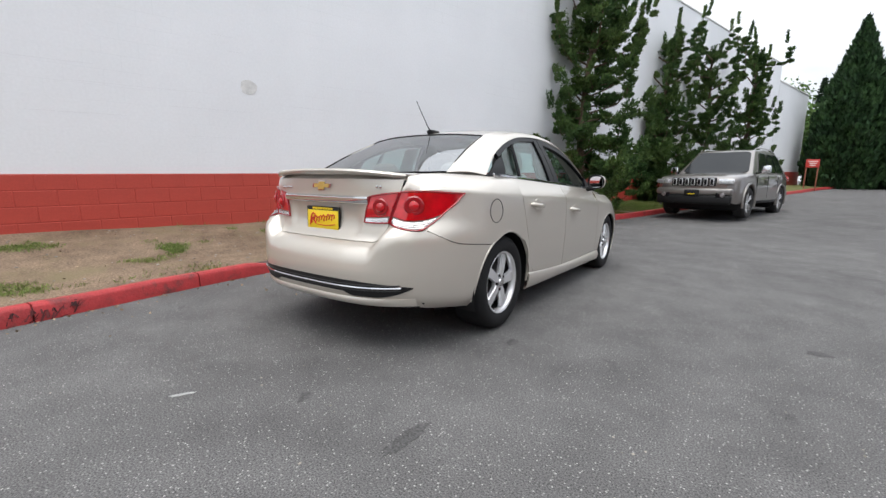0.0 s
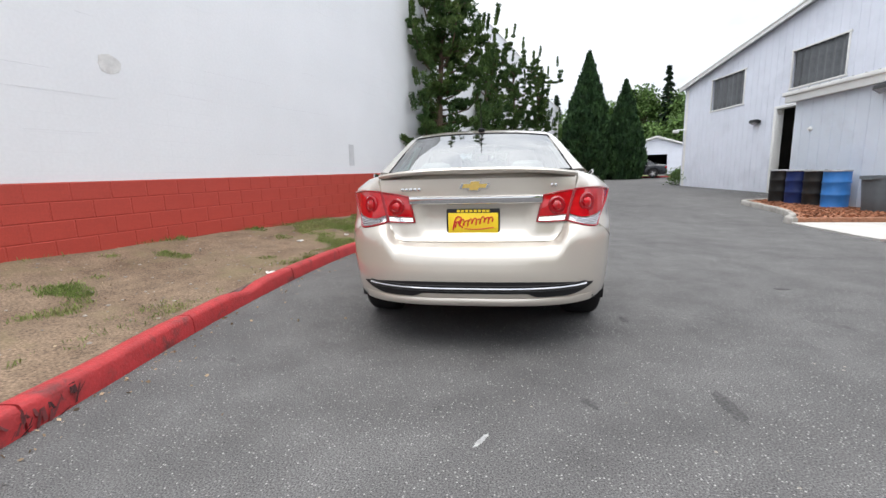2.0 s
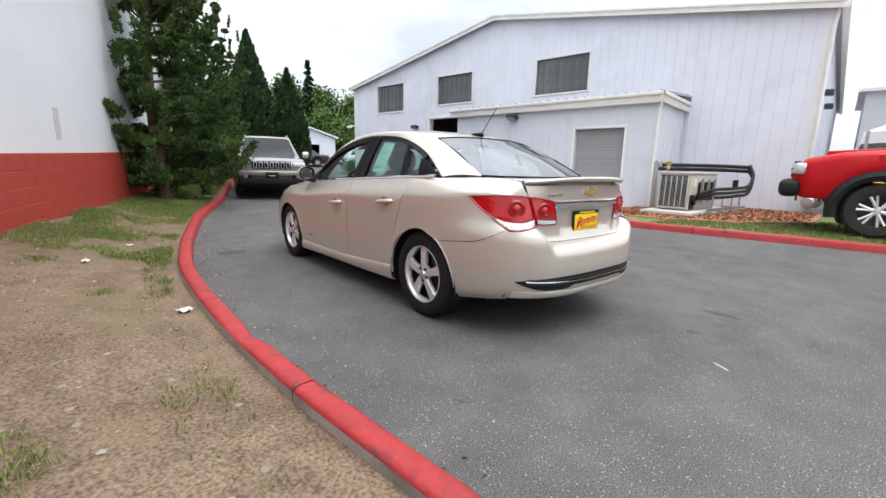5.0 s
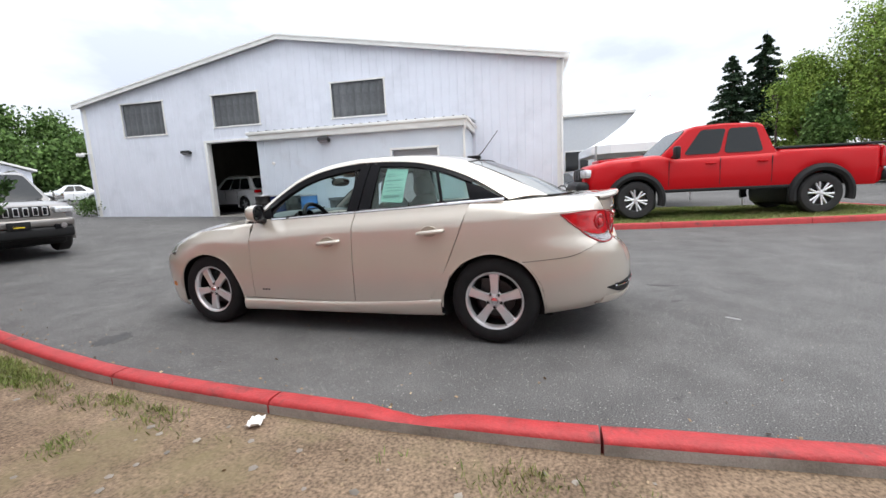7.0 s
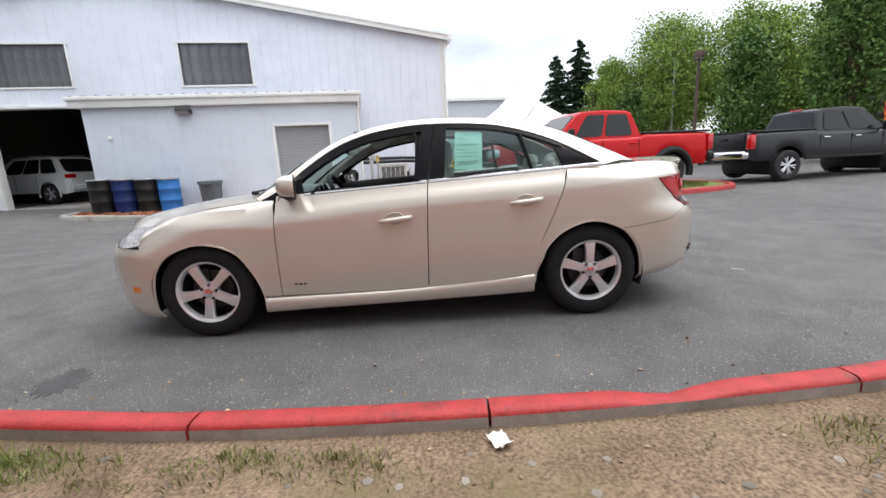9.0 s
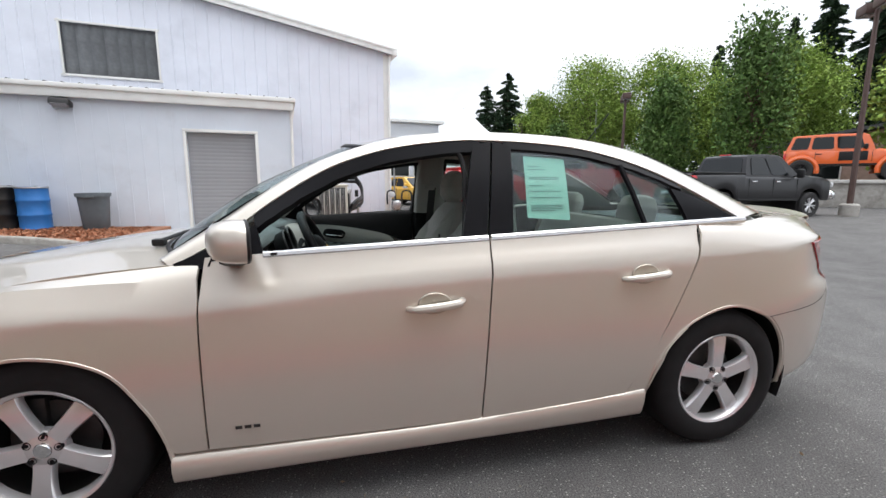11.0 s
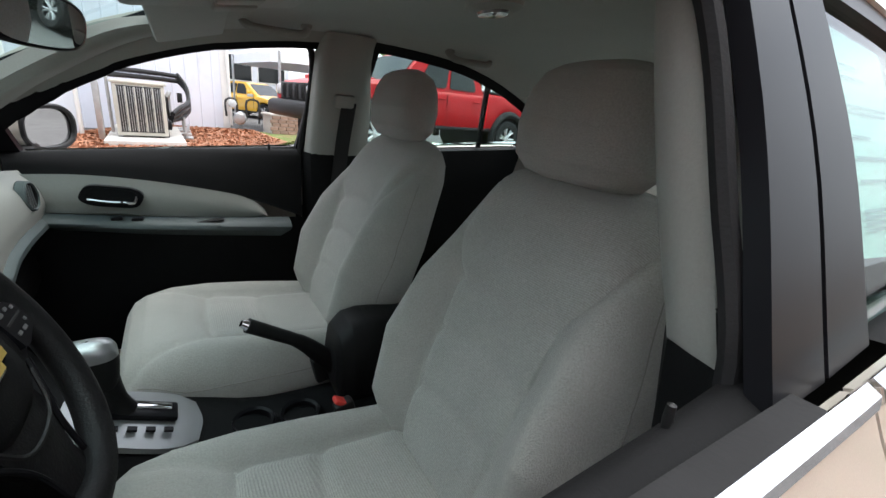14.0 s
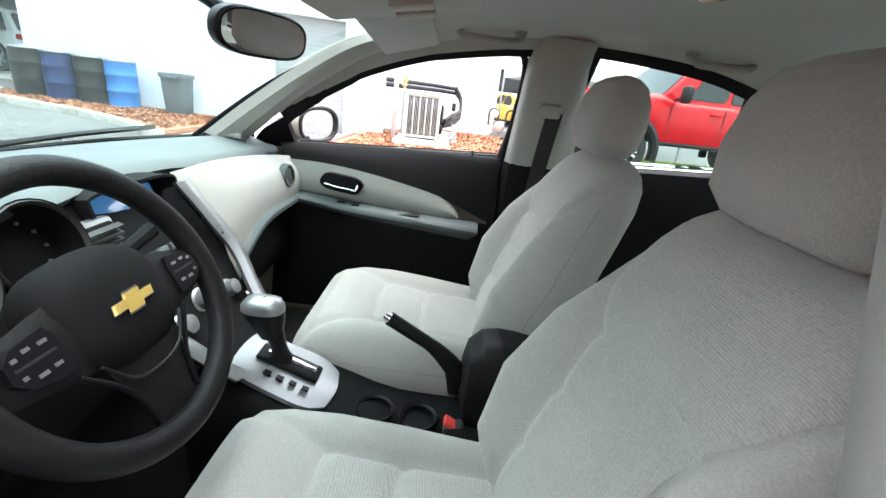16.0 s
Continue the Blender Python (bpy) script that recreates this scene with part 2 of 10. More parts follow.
STEEL = material("galvanised_steel", (0.5, 0.5, 0.5), 0.4, metal=0.85, var=0.1, scale=9)
AC_PAINT = material("beige_machine_paint", (0.52, 0.50, 0.44), 0.5, var=0.08, scale=4, fine=0.03)
BLACK_PLASTIC = material("black_plastic", (0.012, 0.012, 0.0125), 0.5, spec=0.3, var=0.12, scale=20, bump=0.05)
RUBBER = material("black_rubber", (0.011, 0.011, 0.0115), 0.8, spec=0.3, var=0.2, scale=12, bump=0.1, bump_scale=200)
BLUE_DRUM = material("blue_plastic", (0.03, 0.17, 0.48), 0.45, var=0.1, scale=6)
NAVY_DRUM = material("navy_paint", (0.010, 0.022, 0.10), 0.5, spec=0.3, var=0.15, scale=6)
BLACK_DRUM = material("black_drum_paint", (0.012, 0.012, 0.012), 0.5, spec=0.25, tint=(0.024, 0.019, 0.015), tint_scale=5, var=0.2, scale=6)
BIN_GREY = material("grey_bin_plastic", (0.10, 0.115, 0.125), 0.6, var=0.08, scale=8)
BARK = material("bark", (0.11, 0.075, 0.05), 0.95, var=0.3, scale=12, bump=0.8, bump_scale=40)


def leaf_material(name, colour, tip, rough=0.7):
    m = material(name, colour, rough, tint=tip, tint_scale=1.4, tint_cut=(0.42, 0.66), island=0.45, spec=0.25)
    p = m.node_tree.nodes["Principled BSDF"]
    p.inputs["Subsurface Weight"].default_value = 0.0
    return m


JUNIPER_LEAF = leaf_material("juniper_foliage", (0.040, 0.085, 0.024), (0.115, 0.18, 0.048))
THUJA_LEAF = leaf_material("cypress_foliage", (0.018, 0.045, 0.016), (0.035, 0.075, 0.022))
MAPLE_LEAF = leaf_material("bright_leaves", (0.135, 0.215, 0.036), (0.29, 0.38, 0.08))
WOOD_LEAF = leaf_material("wood_leaves", (0.065, 0.125, 0.03), (0.12, 0.19, 0.05))
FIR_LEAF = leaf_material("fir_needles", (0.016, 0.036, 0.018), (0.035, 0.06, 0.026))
GREEN_BLADE = leaf_material("green_grass_blades", (0.14, 0.20, 0.045), (0.24, 0.26, 0.09))
GRASS_BLADE = leaf_material("grass_blades", (0.155, 0.20, 0.055), (0.25, 0.225, 0.10))
DRY_LEAF = material("dry_leaf", (0.35, 0.22, 0.11), 0.8, per_object=0.3)
PAPER_WHITE = material("white_litter", (0.8, 0.79, 0.76), 0.7, var=0.05)


def car_paint(name, colour, metal=0.35, rough=0.32, flake=0.05, coat=1.0):
    return material(name, colour, rough, metal=metal, coat=coat, fine=flake, fine_scale=900, var=0.015, scale=1.5)


CHAMPAGNE = car_paint("champagne_metallic_paint", (0.60, 0.553, 0.484), 0.41, 0.30)
JEEP_GREY = car_paint("grey_brown_metallic_paint", (0.23, 0.212, 0.198), 0.5, 0.3)
TRUCK_RED = material("red_paint", (0.46, 0.004, 0.008), 0.3, spec=0.2, coat=0.12, var=0.015, scale=1.5)
TRUCK_DARK = car_paint("dark_grey_paint", (0.014, 0.014, 0.016), 0.1, 0.4, coat=0.12)
CAR_WHITE = car_paint("white_paint", (0.75, 0.76, 0.77), 0.0, 0.3)
CAR_BLACK = car_paint("black_paint", (0.015, 0.016, 0.02), 0.2, 0.25)
CAR_ORANGE = car_paint("orange_paint", (0.72, 0.12, 0.015), 0.0, 0.3)
CAR_YELLOW = car_paint("yellow_paint", (0.75, 0.42, 0.02), 0.0, 0.3)
CHROME = material("chrome", (0.78, 0.78, 0.79), 0.06, metal=1.0)
ALLOY = material("silver_alloy", (0.72, 0.72, 0.73), 0.24, metal=0.55, coat=0.4, var=0.04, scale=12)
DARK_METAL = material("dark_metal", (0.05, 0.05, 0.05), 0.5, metal=0.6, var=0.2, scale=15)
GLOSS_BLACK = material("satin_black_trim", (0.009, 0.009, 0.0105), 0.32, spec=0.10, var=0.1, scale=8)
HEADLAMP = material("clear_headlamp", (0.72, 0.73, 0.74), 0.12, metal=0.55, var=0.35, scale=30, coat=0.6)
RED_LENS = material("red_lens", (0.52, 0.004, 0.010), 0.08, coat=0.9, var=0.2, scale=18)
RED_LENS_DEEP = material("deep_red_lens", (0.30, 0.003, 0.008), 0.12, coat=0.5, var=0.2, scale=30)
CLEAR_LENS = material("clear_lens", (0.26, 0.24, 0.24), 0.12, metal=0.35, var=0.75, scale=60, coat=0.3)
AMBER = material("amber_lens", (0.75, 0.22, 0.02), 0.15, coat=1.0)
PLATE_YELLOW = material("yellow_plate", (0.86, 0.62, 0.02), 0.4, var=0.03)
BADGE_GOLD = material("gold_badge", (0.72, 0.50, 0.14), 0.3, metal=0.5, var=0.06, scale=60)
SCRIPT_RED = material("red_print", (0.6, 0.03, 0.02), 0.5)
TEAL_PAPER = material("pale_green_paper", (0.50, 0.78, 0.68), 0.8, var=0.03, scale=9)
PRINT_GREY = material("grey_print", (0.22, 0.36, 0.33), 0.8)
def ribbed(m, period, depth, shade):
    """Fine ribs in the cloth, running across the seat."""
    n, l = m.node_tree.nodes, m.node_tree.links
    p = n["Principled BSDF"]
    co, mp, w = n.new("ShaderNodeTexCoord"), n.new("ShaderNodeMapping"), n.new("ShaderNodeTexWave")
    mp.inputs["Scale"].default_value = (0.0, -1.0, 1.0)
    w.bands_direction = "DIAGONAL"
    w.inputs["Scale"].default_value = 0.628 / period
    w.inputs["Distortion"].default_value = 0.6
    w.inputs["Detail"].default_value = 1.0
    l.new(co.outputs["Object"], mp.inputs["Vector"])
    l.new(mp.outputs["Vector"], w.inputs["Vector"])
    src = p.inputs["Base Color"].links[0].from_socket
    r = n.new("ShaderNodeMapRange")
    r.inputs["To Min"].default_value, r.inputs["To Max"].default_value = 1.0 - shade, 1.0 + shade * 0.4
    mix = n.new("ShaderNodeMix")
    mix.data_type, mix.blend_type = "RGBA", "MULTIPLY"
    mix.inputs["Factor"].default_value = 1.0
    l.new(w.outputs["Fac"], r.inputs["Value"])
    l.new(src, mix.inputs["A"])
    l.new(r.outputs["Result"], mix.inputs["B"])
    l.new(mix.outputs["Result"], p.inputs["Base Color"])
    b = n.new("ShaderNodeBump")
    b.inputs["Strength"].default_value, b.inputs["Distance"].default_value = 0.5, depth
    l.new(w.outputs["Fac"], b.inputs["Height"])
    if p.inputs["Normal"].links:
        l.new(p.inputs["Normal"].links[0].from_socket, b.inputs["Normal"])
    l.new(b.outputs["Normal"], p.inputs["Normal"])
    return m


SEAT_CLOTH = material("grey_seat_cloth", (0.40, 0.385, 0.35), 0.9, var=0.05, scale=8, fine=0.10, fine_scale=330, bump=0.4, bump_scale=420, sheen=0.25)
SEAT_CENTRE = ribbed(material("ribbed_grey_seat_cloth", (0.42, 0.405, 0.37), 0.92, var=0.05, scale=8, fine=0.12, fine_scale=300, bump=0.2, bump_scale=300, sheen=0.25), 0.0046, 0.0008, 0.11)
SEAM_DARK = material("seam_thread", (0.28, 0.27, 0.245), 0.9, var=0.1)
LINER = material("pale_headliner", (0.43, 0.435, 0.41), 0.95, fine=0.04, fine_scale=260, var=0.04, scale=3, bump=0.1, bump_scale=400)
PALE_PLASTIC = material("pale_grey_plastic", (0.31, 0.31, 0.282), 0.55, fine=0.03, fine_scale=260, var=0.03, scale=6, bump=0.08, bump_scale=420)
DASH_DARK = material("charcoal_dash_plastic", (0.009, 0.0092, 0.0096), 0.7, spec=0.08, fine=0.08, fine_scale=300, var=0.1, scale=9, bump=0.12, bump_scale=420)
# teal cast of light through the tinted windscreen is put into this grey
DASH_GREY = material("grey_dash_teal_cast", (0.076, 0.094, 0.094), 0.6, fine=0.08, fine_scale=300, var=0.08, scale=6, bump=0.12, bump_scale=420)
SILVER_TRIM = material("satin_silver_trim", (0.34, 0.35, 0.35), 0.36, metal=0.75, var=0.03, scale=14)
LEATHER_BLACK = material("black_leather_rim", (0.008, 0.008, 0.0085), 0.5, spec=0.2, var=0.15, scale=25, bump=0.15, bump_scale=260)
BELT_WEB = material("seat_belt_webbing", (0.015, 0.015, 0.016), 0.75, fine=0.3, fine_scale=300, bump=0.2, bump_scale=500)
BUCKLE_RED = material("red_buckle_button", (0.65, 0.05, 0.04), 0.4)
CARPET = material("black_carpet", (0.006, 0.006, 0.006), 0.95, fine=0.4, fine_scale=300, bump=0.5, bump_scale=300)
SIGN_RED = material("red_sign", (0.55, 0.05, 0.04), 0.5, var=0.08)
LAMP_BROWN = material("dark_brown_pole_paint", (0.075, 0.042, 0.034), 0.6, var=0.15, scale=12)
SIGN_POST = material("rusty_post", (0.28, 0.10, 0.06), 0.8, var=0.2, scale=20)
TENT_WHITE = material("white_tent_vinyl", (0.82, 0.83, 0.84), 0.6, var=0.03, scale=0.8)
BRICK_BROWN = material("brown_brick", (0.36, 0.24, 0.19), 0.85, var=0.15, scale=6, per_object=0.15)
OFFICE_PAINT = material("pale_grey_office_paint", (0.62, 0.64, 0.67), 0.7, var=0.03)
SCREEN_BLUE = material("blue_screen", (0.03, 0.09, 0.22), 0.15, coat=1.0, var=0.1)
scr = SCREEN_BLUE.node_tree.nodes["Principled BSDF"]
scr.inputs["Emission Color"].default_value = (0.10, 0.35, 0.75, 1)
scr.inputs["Emission Strength"].default_value = 0.06
LAMP_GLOW = material("fluorescent_tube", (0.9, 0.9, 0.9), 0.4)
lg = LAMP_GLOW.node_tree.nodes["Principled BSDF"]
lg.inputs["Emission Color"].default_value = (1.0, 0.93, 0.8, 1)
lg.inputs["Emission Strength"].default_value = 2.2
MIRROR = material("mirror_glass", (0.85, 0.85, 0.85), 0.01, metal=1.0)
GLASS_CLEAR = glass_material("windscreen_glass", (0.68, 0.86, 0.84))
GLASS_REAR = glass_material("rear_window_glass", (0.60, 0.70, 0.69), 2.7)
GLASS_TINT = glass_material("tinted_side_glass", (0.76, 0.86, 0.84), 1.36)
GLASS_DARK = glass_material("privacy_glass", (0.10, 0.11, 0.115))


# ---- mesh tools ----
def catmull(p, n):
    """Resample a polyline of points to n points along a smooth curve, evenly by chord length."""
    p = np.asarray(p, float)
    if len(p) == 2:
        return p[0] + (p[1] - p[0]) * np.linspace(0, 1, n)[:, None]
    d = np.r_[0, np.cumsum(np.linalg.norm(np.diff(p, axis=0), axis=1) + 1e-9)]
    s = np.linspace(0, d[-1], n)
    k = np.clip(np.searchsorted(d, s, side="right") - 1, 0, len(p) - 2)
    m = np.empty_like(p)
    m[1:-1] = (p[2:] - p[:-2]) / (d[2:] - d[:-2])[:, None]
    m[0], m[-1] = (p[1] - p[0]) / (d[1] - d[0]), (p[-1] - p[-2]) / (d[-1] - d[-2])
    h = (d[k + 1] - d[k])[:, None]
    t = ((s - d[k])[:, None]) / h
    return ((2 * t**3 - 3 * t**2 + 1) * p[k] + (t**3 - 2 * t**2 + t) * h * m[k] + (-2 * t**3 + 3 * t**2) * p[k + 1] + (t**3 - t**2) * h * m[k + 1])


class Shape:
    """Vertices and faces, gathered piece by piece."""

    def __init__(self):
        self.v, self.f = [], []

    def add(self, verts, faces):
        o = len(self.v)
        self.v += [tuple(map(float, q)) for q in verts]
        self.f += [tuple(i + o for i in f) for f in faces]
        return self

    def box(self, c, s, rot=None, bevel=0.0, seg=2):
        bm = bmesh.new()
        bmesh.ops.create_cube(bm, size=1.0)
        bmesh.ops.scale(bm, vec=s, verts=bm.verts)
        if bevel:
            bmesh.ops.bevel(bm, geom=bm.edges[:], offset=min(bevel, min(s) * 0.48), segments=seg, profile=0.5, affect="EDGES")
        m = Matrix.Translation(c) @ (rot if rot else Matrix.Identity(4))
        bmesh.ops.transform(bm, matrix=m, verts=bm.verts)
        bm.verts.index_update()
        self.add([q.co for q in bm.verts], [[q.index for q in f.verts] for f in bm.faces])
        bm.free()
        return self

    def grid(self, rows, close_u=False, close_v=False, flip=False):
        rows = np.asarray(rows, float)
        a, b = rows.shape[:2]
        faces = []
        for i in range(a if close_v else a - 1):
            for j in range(b if close_u else b - 1):
                i2, j2 = (i + 1) % a, (j + 1) % b
                q = (i * b + j, i * b + j2, i2 * b + j2, i2 * b + j)
                faces.append(q[::-1] if flip else q)
        return self.add(rows.reshape(-1, 3), faces)

    def shell(self, rows, thick=0.012, flip=False):
        """A grid with thickness: the outer face as given, an inner one behind it and the rim between."""
        rows = np.asarray(rows, float)
        du, dv = np.gradient(rows, axis=1), np.gradient(rows, axis=0)
        nrm = np.cross(du, dv)
        nrm /= np.linalg.norm(nrm, axis=2, keepdims=True) + 1e-9
        if flip:
            nrm = -nrm
        inner = rows - nrm * thick
        a, b = rows.shape[:2]
        self.grid(rows, flip=flip)
        self.grid(inner, flip=not flip)
        loop = [(0, j) for j in range(b)] + [(i, b - 1) for i in range(1, a)] + [(a - 1, j) for j in range(b - 2, -1, -1)] + [(i, 0) for i in range(a - 2, 0, -1)]
        ring = np.array([[rows[i, j] for i, j in loop], [inner[i, j] for i, j in loop]])
        return self.grid(ring, close_u=True, flip=not flip)

    def lathe(self, prof, seg=24, m=None, close=False):
        """Turn a profile of (radius, height) about z, then place it by m."""
        rows = [[(r * math.cos(2 * math.pi * k / seg), r * math.sin(2 * math.pi * k / seg), h) for k in range(seg)] for r, h in prof]
        rows = np.array(rows)
        if m is not None:
            mm = np.array(m)
            rows = rows @ mm[:3, :3].T + mm[:3, 3]
        return self.grid(rows, close_u=True, close_v=close)

    def disc(self, r, h, seg=24, m=None, up=True):
        pts = [Vector((r * math.cos(2 * math.pi * k / seg), r * math.sin(2 * math.pi * k / seg), h)) for k in range(seg)]
        if m is not None:
            pts = [m @ q for q in pts]
        return self.add(pts, [tuple(range(seg)) if up else tuple(range(seg - 1, -1, -1))])

    def tube(self, path, r, seg=8, closed=False, caps=True):
        p = np.asarray(path, float)
        n = len(p)
        rad = np.full(n, r) if np.isscalar(r) else np.asarray(r, float)
        t = np.gradient(p, axis=0) if not closed else (np.roll(p, -1, 0) - np.roll(p, 1, 0))
        t /= np.linalg.norm(t, axis=1, keepdims=True) + 1e-9
        up = np.array((0, 0, 1.0)) if abs(t[0][2]) < 0.9 else np.array((1.0, 0, 0))
        rows, a = [], None
        for k in range(n):
            if a is None:
                a = np.cross(t[k], up)
            a = a - t[k] * (a @ t[k])
            a /= np.linalg.norm(a) + 1e-9
            b = np.cross(t[k], a)
            ang = 2 * np.pi * np.arange(seg) / seg
            rows.append(p[k] + rad[k] * (np.cos(ang)[:, None] * a + np.sin(ang)[:, None] * b))
        self.grid(rows, close_u=True, close_v=closed, flip=True)
        if caps and not closed:
            o = len(self.v) - n * seg
            self.f += [tuple(o + k for k in range(seg)), tuple(o + (n - 1) * seg + seg - 1 - k for k in range(seg))]
        return self

    def prism(self, outline, z0, z1, m=None):
        """An outline in x, y (counter-clockwise) raised from z0 to z1."""
        k = len(outline)
        v = [Vector((x, y, z0)) for x, y in outline] + [Vector((x, y, z1)) for x, y in outline]
        if m is not None:
            v = [m @ q for q in v]
        f = [tuple(range(k - 1, -1, -1)), tuple(range(k, 2 * k))] + [(i, (i + 1) % k, k + (i + 1) % k, k + i) for i in range(k)]
        return self.add(v, f)

    def mirrored(self):
        s = Shape()
        s.v = [(-x, y, z) for x, y, z in self.v]
        s.f = [f[::-1] for f in self.f]
        return s


def mesh_of(name, shape, mat, smooth=35):
    me = bpy.data.meshes.new(name)
    me.from_pydata(shape.v, [], shape.f)
    me.materials.append(mat)
    me.update()
    if smooth:
        me.polygons.foreach_set("use_smooth", [True] * len(me.polygons))
        me.set_sharp_from_angle(angle=radians(smooth))
    return me


def part(name, shape, mat, parent=None, label="", smooth=35):
    """One mesh object, under a thing or a part."""
    ob = new(name, mesh_of(name, shape, mat, smooth))
    if parent:
        ob.parent = parent
    return tagged(ob, label)


def piece(name, me, parent, m):
    """A piece that shares the mesh me."""
    ob = new(name, me)
    ob.parent = parent
    ob.matrix_basis = m
    return ob


def thing(name, label, category, m=None, group="", kind=""):
    ob = tagged(new(name), label, category, group, kind)
    if m is not None:
        ob.matrix_basis = m
    return ob


def skin(rows, n=24, sub=4):
    """A smooth net through rows of points."""
    rows = np.array([catmull(r, n) for r in rows])
    k = (len(rows) - 1) * sub + 1
    return np.array([catmull(rows[:, j], k) for j in range(n)]).transpose(1, 0, 2)


def rise(x, y):
    """Height of the yard: level round the car, climbing gently behind it and towards the far trucks."""
    t = min(max(0.0, y - 3.0), 40.0)
    s = min(max(0.0, -y - 5.0), 30.0) * min(max((x - 3.0) / 4.0, 0.0), 1.0)
    return 0.035 * (t * t / (t + 2.5)) + 0.026 * (s * s / (s + 2.0))


def spin(a, axis="Z"):
    return Matrix.Rotation(radians(a), 4, axis)


# ---- the yard ----
def spread(lo, hi, core, step, grow=1.35):
    """Grid lines: even between the core limits, widening outside."""
    out = list(np.arange(core[0], core[1] + 1e-6, step))
    d = step
    while out[-1] < hi:
        d *= grow
        out.append(min(hi, out[-1] + d))
    d = step
    while out[0] > lo:
        d *= grow
        out.insert(0, max(lo, out[0] - d))
    return out


def build_ground():
    xs, ys = spread(-700, 700, (-8, 20), 1.0), spread(-700, 700, (-26, 40), 1.0)
    s = Shape().grid([[(x, y, rise(x, y)) for x in xs] for y in ys])
    return tagged(part("ground", s, ASPHALT, smooth=60), "worn grey asphalt yard with pale aggregate and oil stains", "ground", kind="structure")


build_ground()

KERB = catmull([(-1.2, -14, 0), (-1.6, -8, 0), (-1.775, -4.8, 0), (-1.925, -3.1, 0), (-2.045, -2.05, 0), (-2.11, -0.9, 0), (-2.10, 0.3, 0), (-2.03, 1.2, 0), (-1.8, 2.6, 0), (-1.5, 4.0, 0),
                (-1.08, 5.6, 0), (-0.55, 7.1, 0), (-0.05, 8.6, 0), (0.4, 10.2, 0), (1.05, 12.5, 0), (2.2, 16.5, 0), (4.3, 23.0, 0), (6.3, 28.5, 0), (9.0, 30.0, 0), (13.5, 31.0, 0)], 420)
WALL_AT, WALL_DIR = Vector((-4.29, 0, 0)), Vector((0.282, 0.959, 0)).normalized()


def wall_point(u, z, out=0.0):
    """A place on the big wall: u metres along it, out metres in front of its face."""
    return WALL_AT + WALL_DIR * u + Vector((WALL_DIR.y, -WALL_DIR.x, 0)) * out + Vector((0, 0, z))


def verge_edge(y):
    """Height of the soil against the kerb's back."""
    return 0.108 - 0.05 * min(max((y + 4.6) / 1.4, 0.0), 1.0) * min(max((9.0 - y) / 5.0, 0.0), 1.0)


def wall_foot(y):
    return max(0.335, rise(0, y) + 0.2)


def build_verge():
    rows = []
    for p in KERB[::3]:
        y = p[1]
        k = np.array((p[0] - 0.06, y))
        if y < 28:
            u = y / WALL_DIR.y
            w = wall_point(u, 0, -0.05)
            end = np.array((w.x, w.y))
        else:
            end = k + np.array((-1.5, 6.5))
        row = []
        for t in np.linspace(0, 1, 16):
            q = k + (end - k) * t
            z0, z1 = rise(q[0], q[1]) + verge_edge(y), wall_foot(y)
            z = z0 + (z1 - z0) * (t ** 1.3) + 0.028 * noise.noise((q[0] * 1.3, q[1] * 1.3, 0)) * min(1, t * 5)
            row.append((q[0], q[1], z))
        rows.append(row)
    return tagged(part("verge", Shape().grid(rows, flip=True), VERGE, smooth=80), "bare tan soil verge with patchy dry and green grass", "verge", kind="structure")


build_verge()


def kerb_run(name, pts, joints, label, mat=RED_KERB, width=0.14, high=0.13, chip=None, back=0.07):
    """A kerb as stones end to end along pts; joints are distances along it at which a stone ends."""
    run = thing(name, label, "kerb", kind="structure")
    p = np.asarray(pts, float)
    d = np.r_[0, np.cumsum(np.linalg.norm(np.diff(p[:, :2], axis=0), axis=1))]
    cuts = [0] + [j for j in joints if 0 < j < d[-1]] + [d[-1]]
    for a, b in zip(cuts[:-1], cuts[1:]):
        s = np.linspace(a + 0.006, b - 0.006, max(3, int((b - a) / 0.12)))
        x, y = np.interp(s, d, p[:, 0]), np.interp(s, d, p[:, 1])
        tx, ty = np.gradient(x), np.gradient(y)
        n = np.hypot(tx, ty)
        lx, ly = -ty / n, tx / n
        rows = []
        for k in range(len(s)):
            g = rise(x[k], y[k])
            h = high + 0.006 * noise.noise((s[k] * 2.1, 7, 0))
            if chip:
                h -= chip[1] * math.exp(-((s[k] - chip[0]) / 0.16) ** 2)
            e = 0.006 * noise.noise((s[k] * 5, 1, 0))
            prof = [(-width / 2 + e, -0.05), (-width / 2 + 0.012 + e, h - 0.03), (-width / 2 + 0.03, h - 0.004), (-width / 2 + 0.05, h), (width / 2 - 0.04, h), (width / 2 - 0.012, h - 0.006), (width / 2, h - 0.025),
                    (width / 2, back - 0.1)]
            rows.append([(x[k] + lx[k] * o, y[k] + ly[k] * o, g + z) for o, z in prof])
        sh = Shape().grid(rows, flip=True)
        m = len(rows[0])
        sh.f += [tuple(range(m)), tuple(range(len(rows) * m - 1, (len(rows) - 1) * m - 1, -1))]
        ob = part("kerb_stone", sh, mat, run, smooth=50)
        if back > 0.02:
            strip = [[(x[k] + lx[k] * (width / 2 + 0.003), y[k] + ly[k] * (width / 2 + 0.003), rise(x[k], y[k]) + z) for z in (0.0, high - 0.022)] for k in range(len(s))]
            part("bare_face", Shape().grid(strip), CONCRETE, ob, "unpainted concrete back face")
    return run


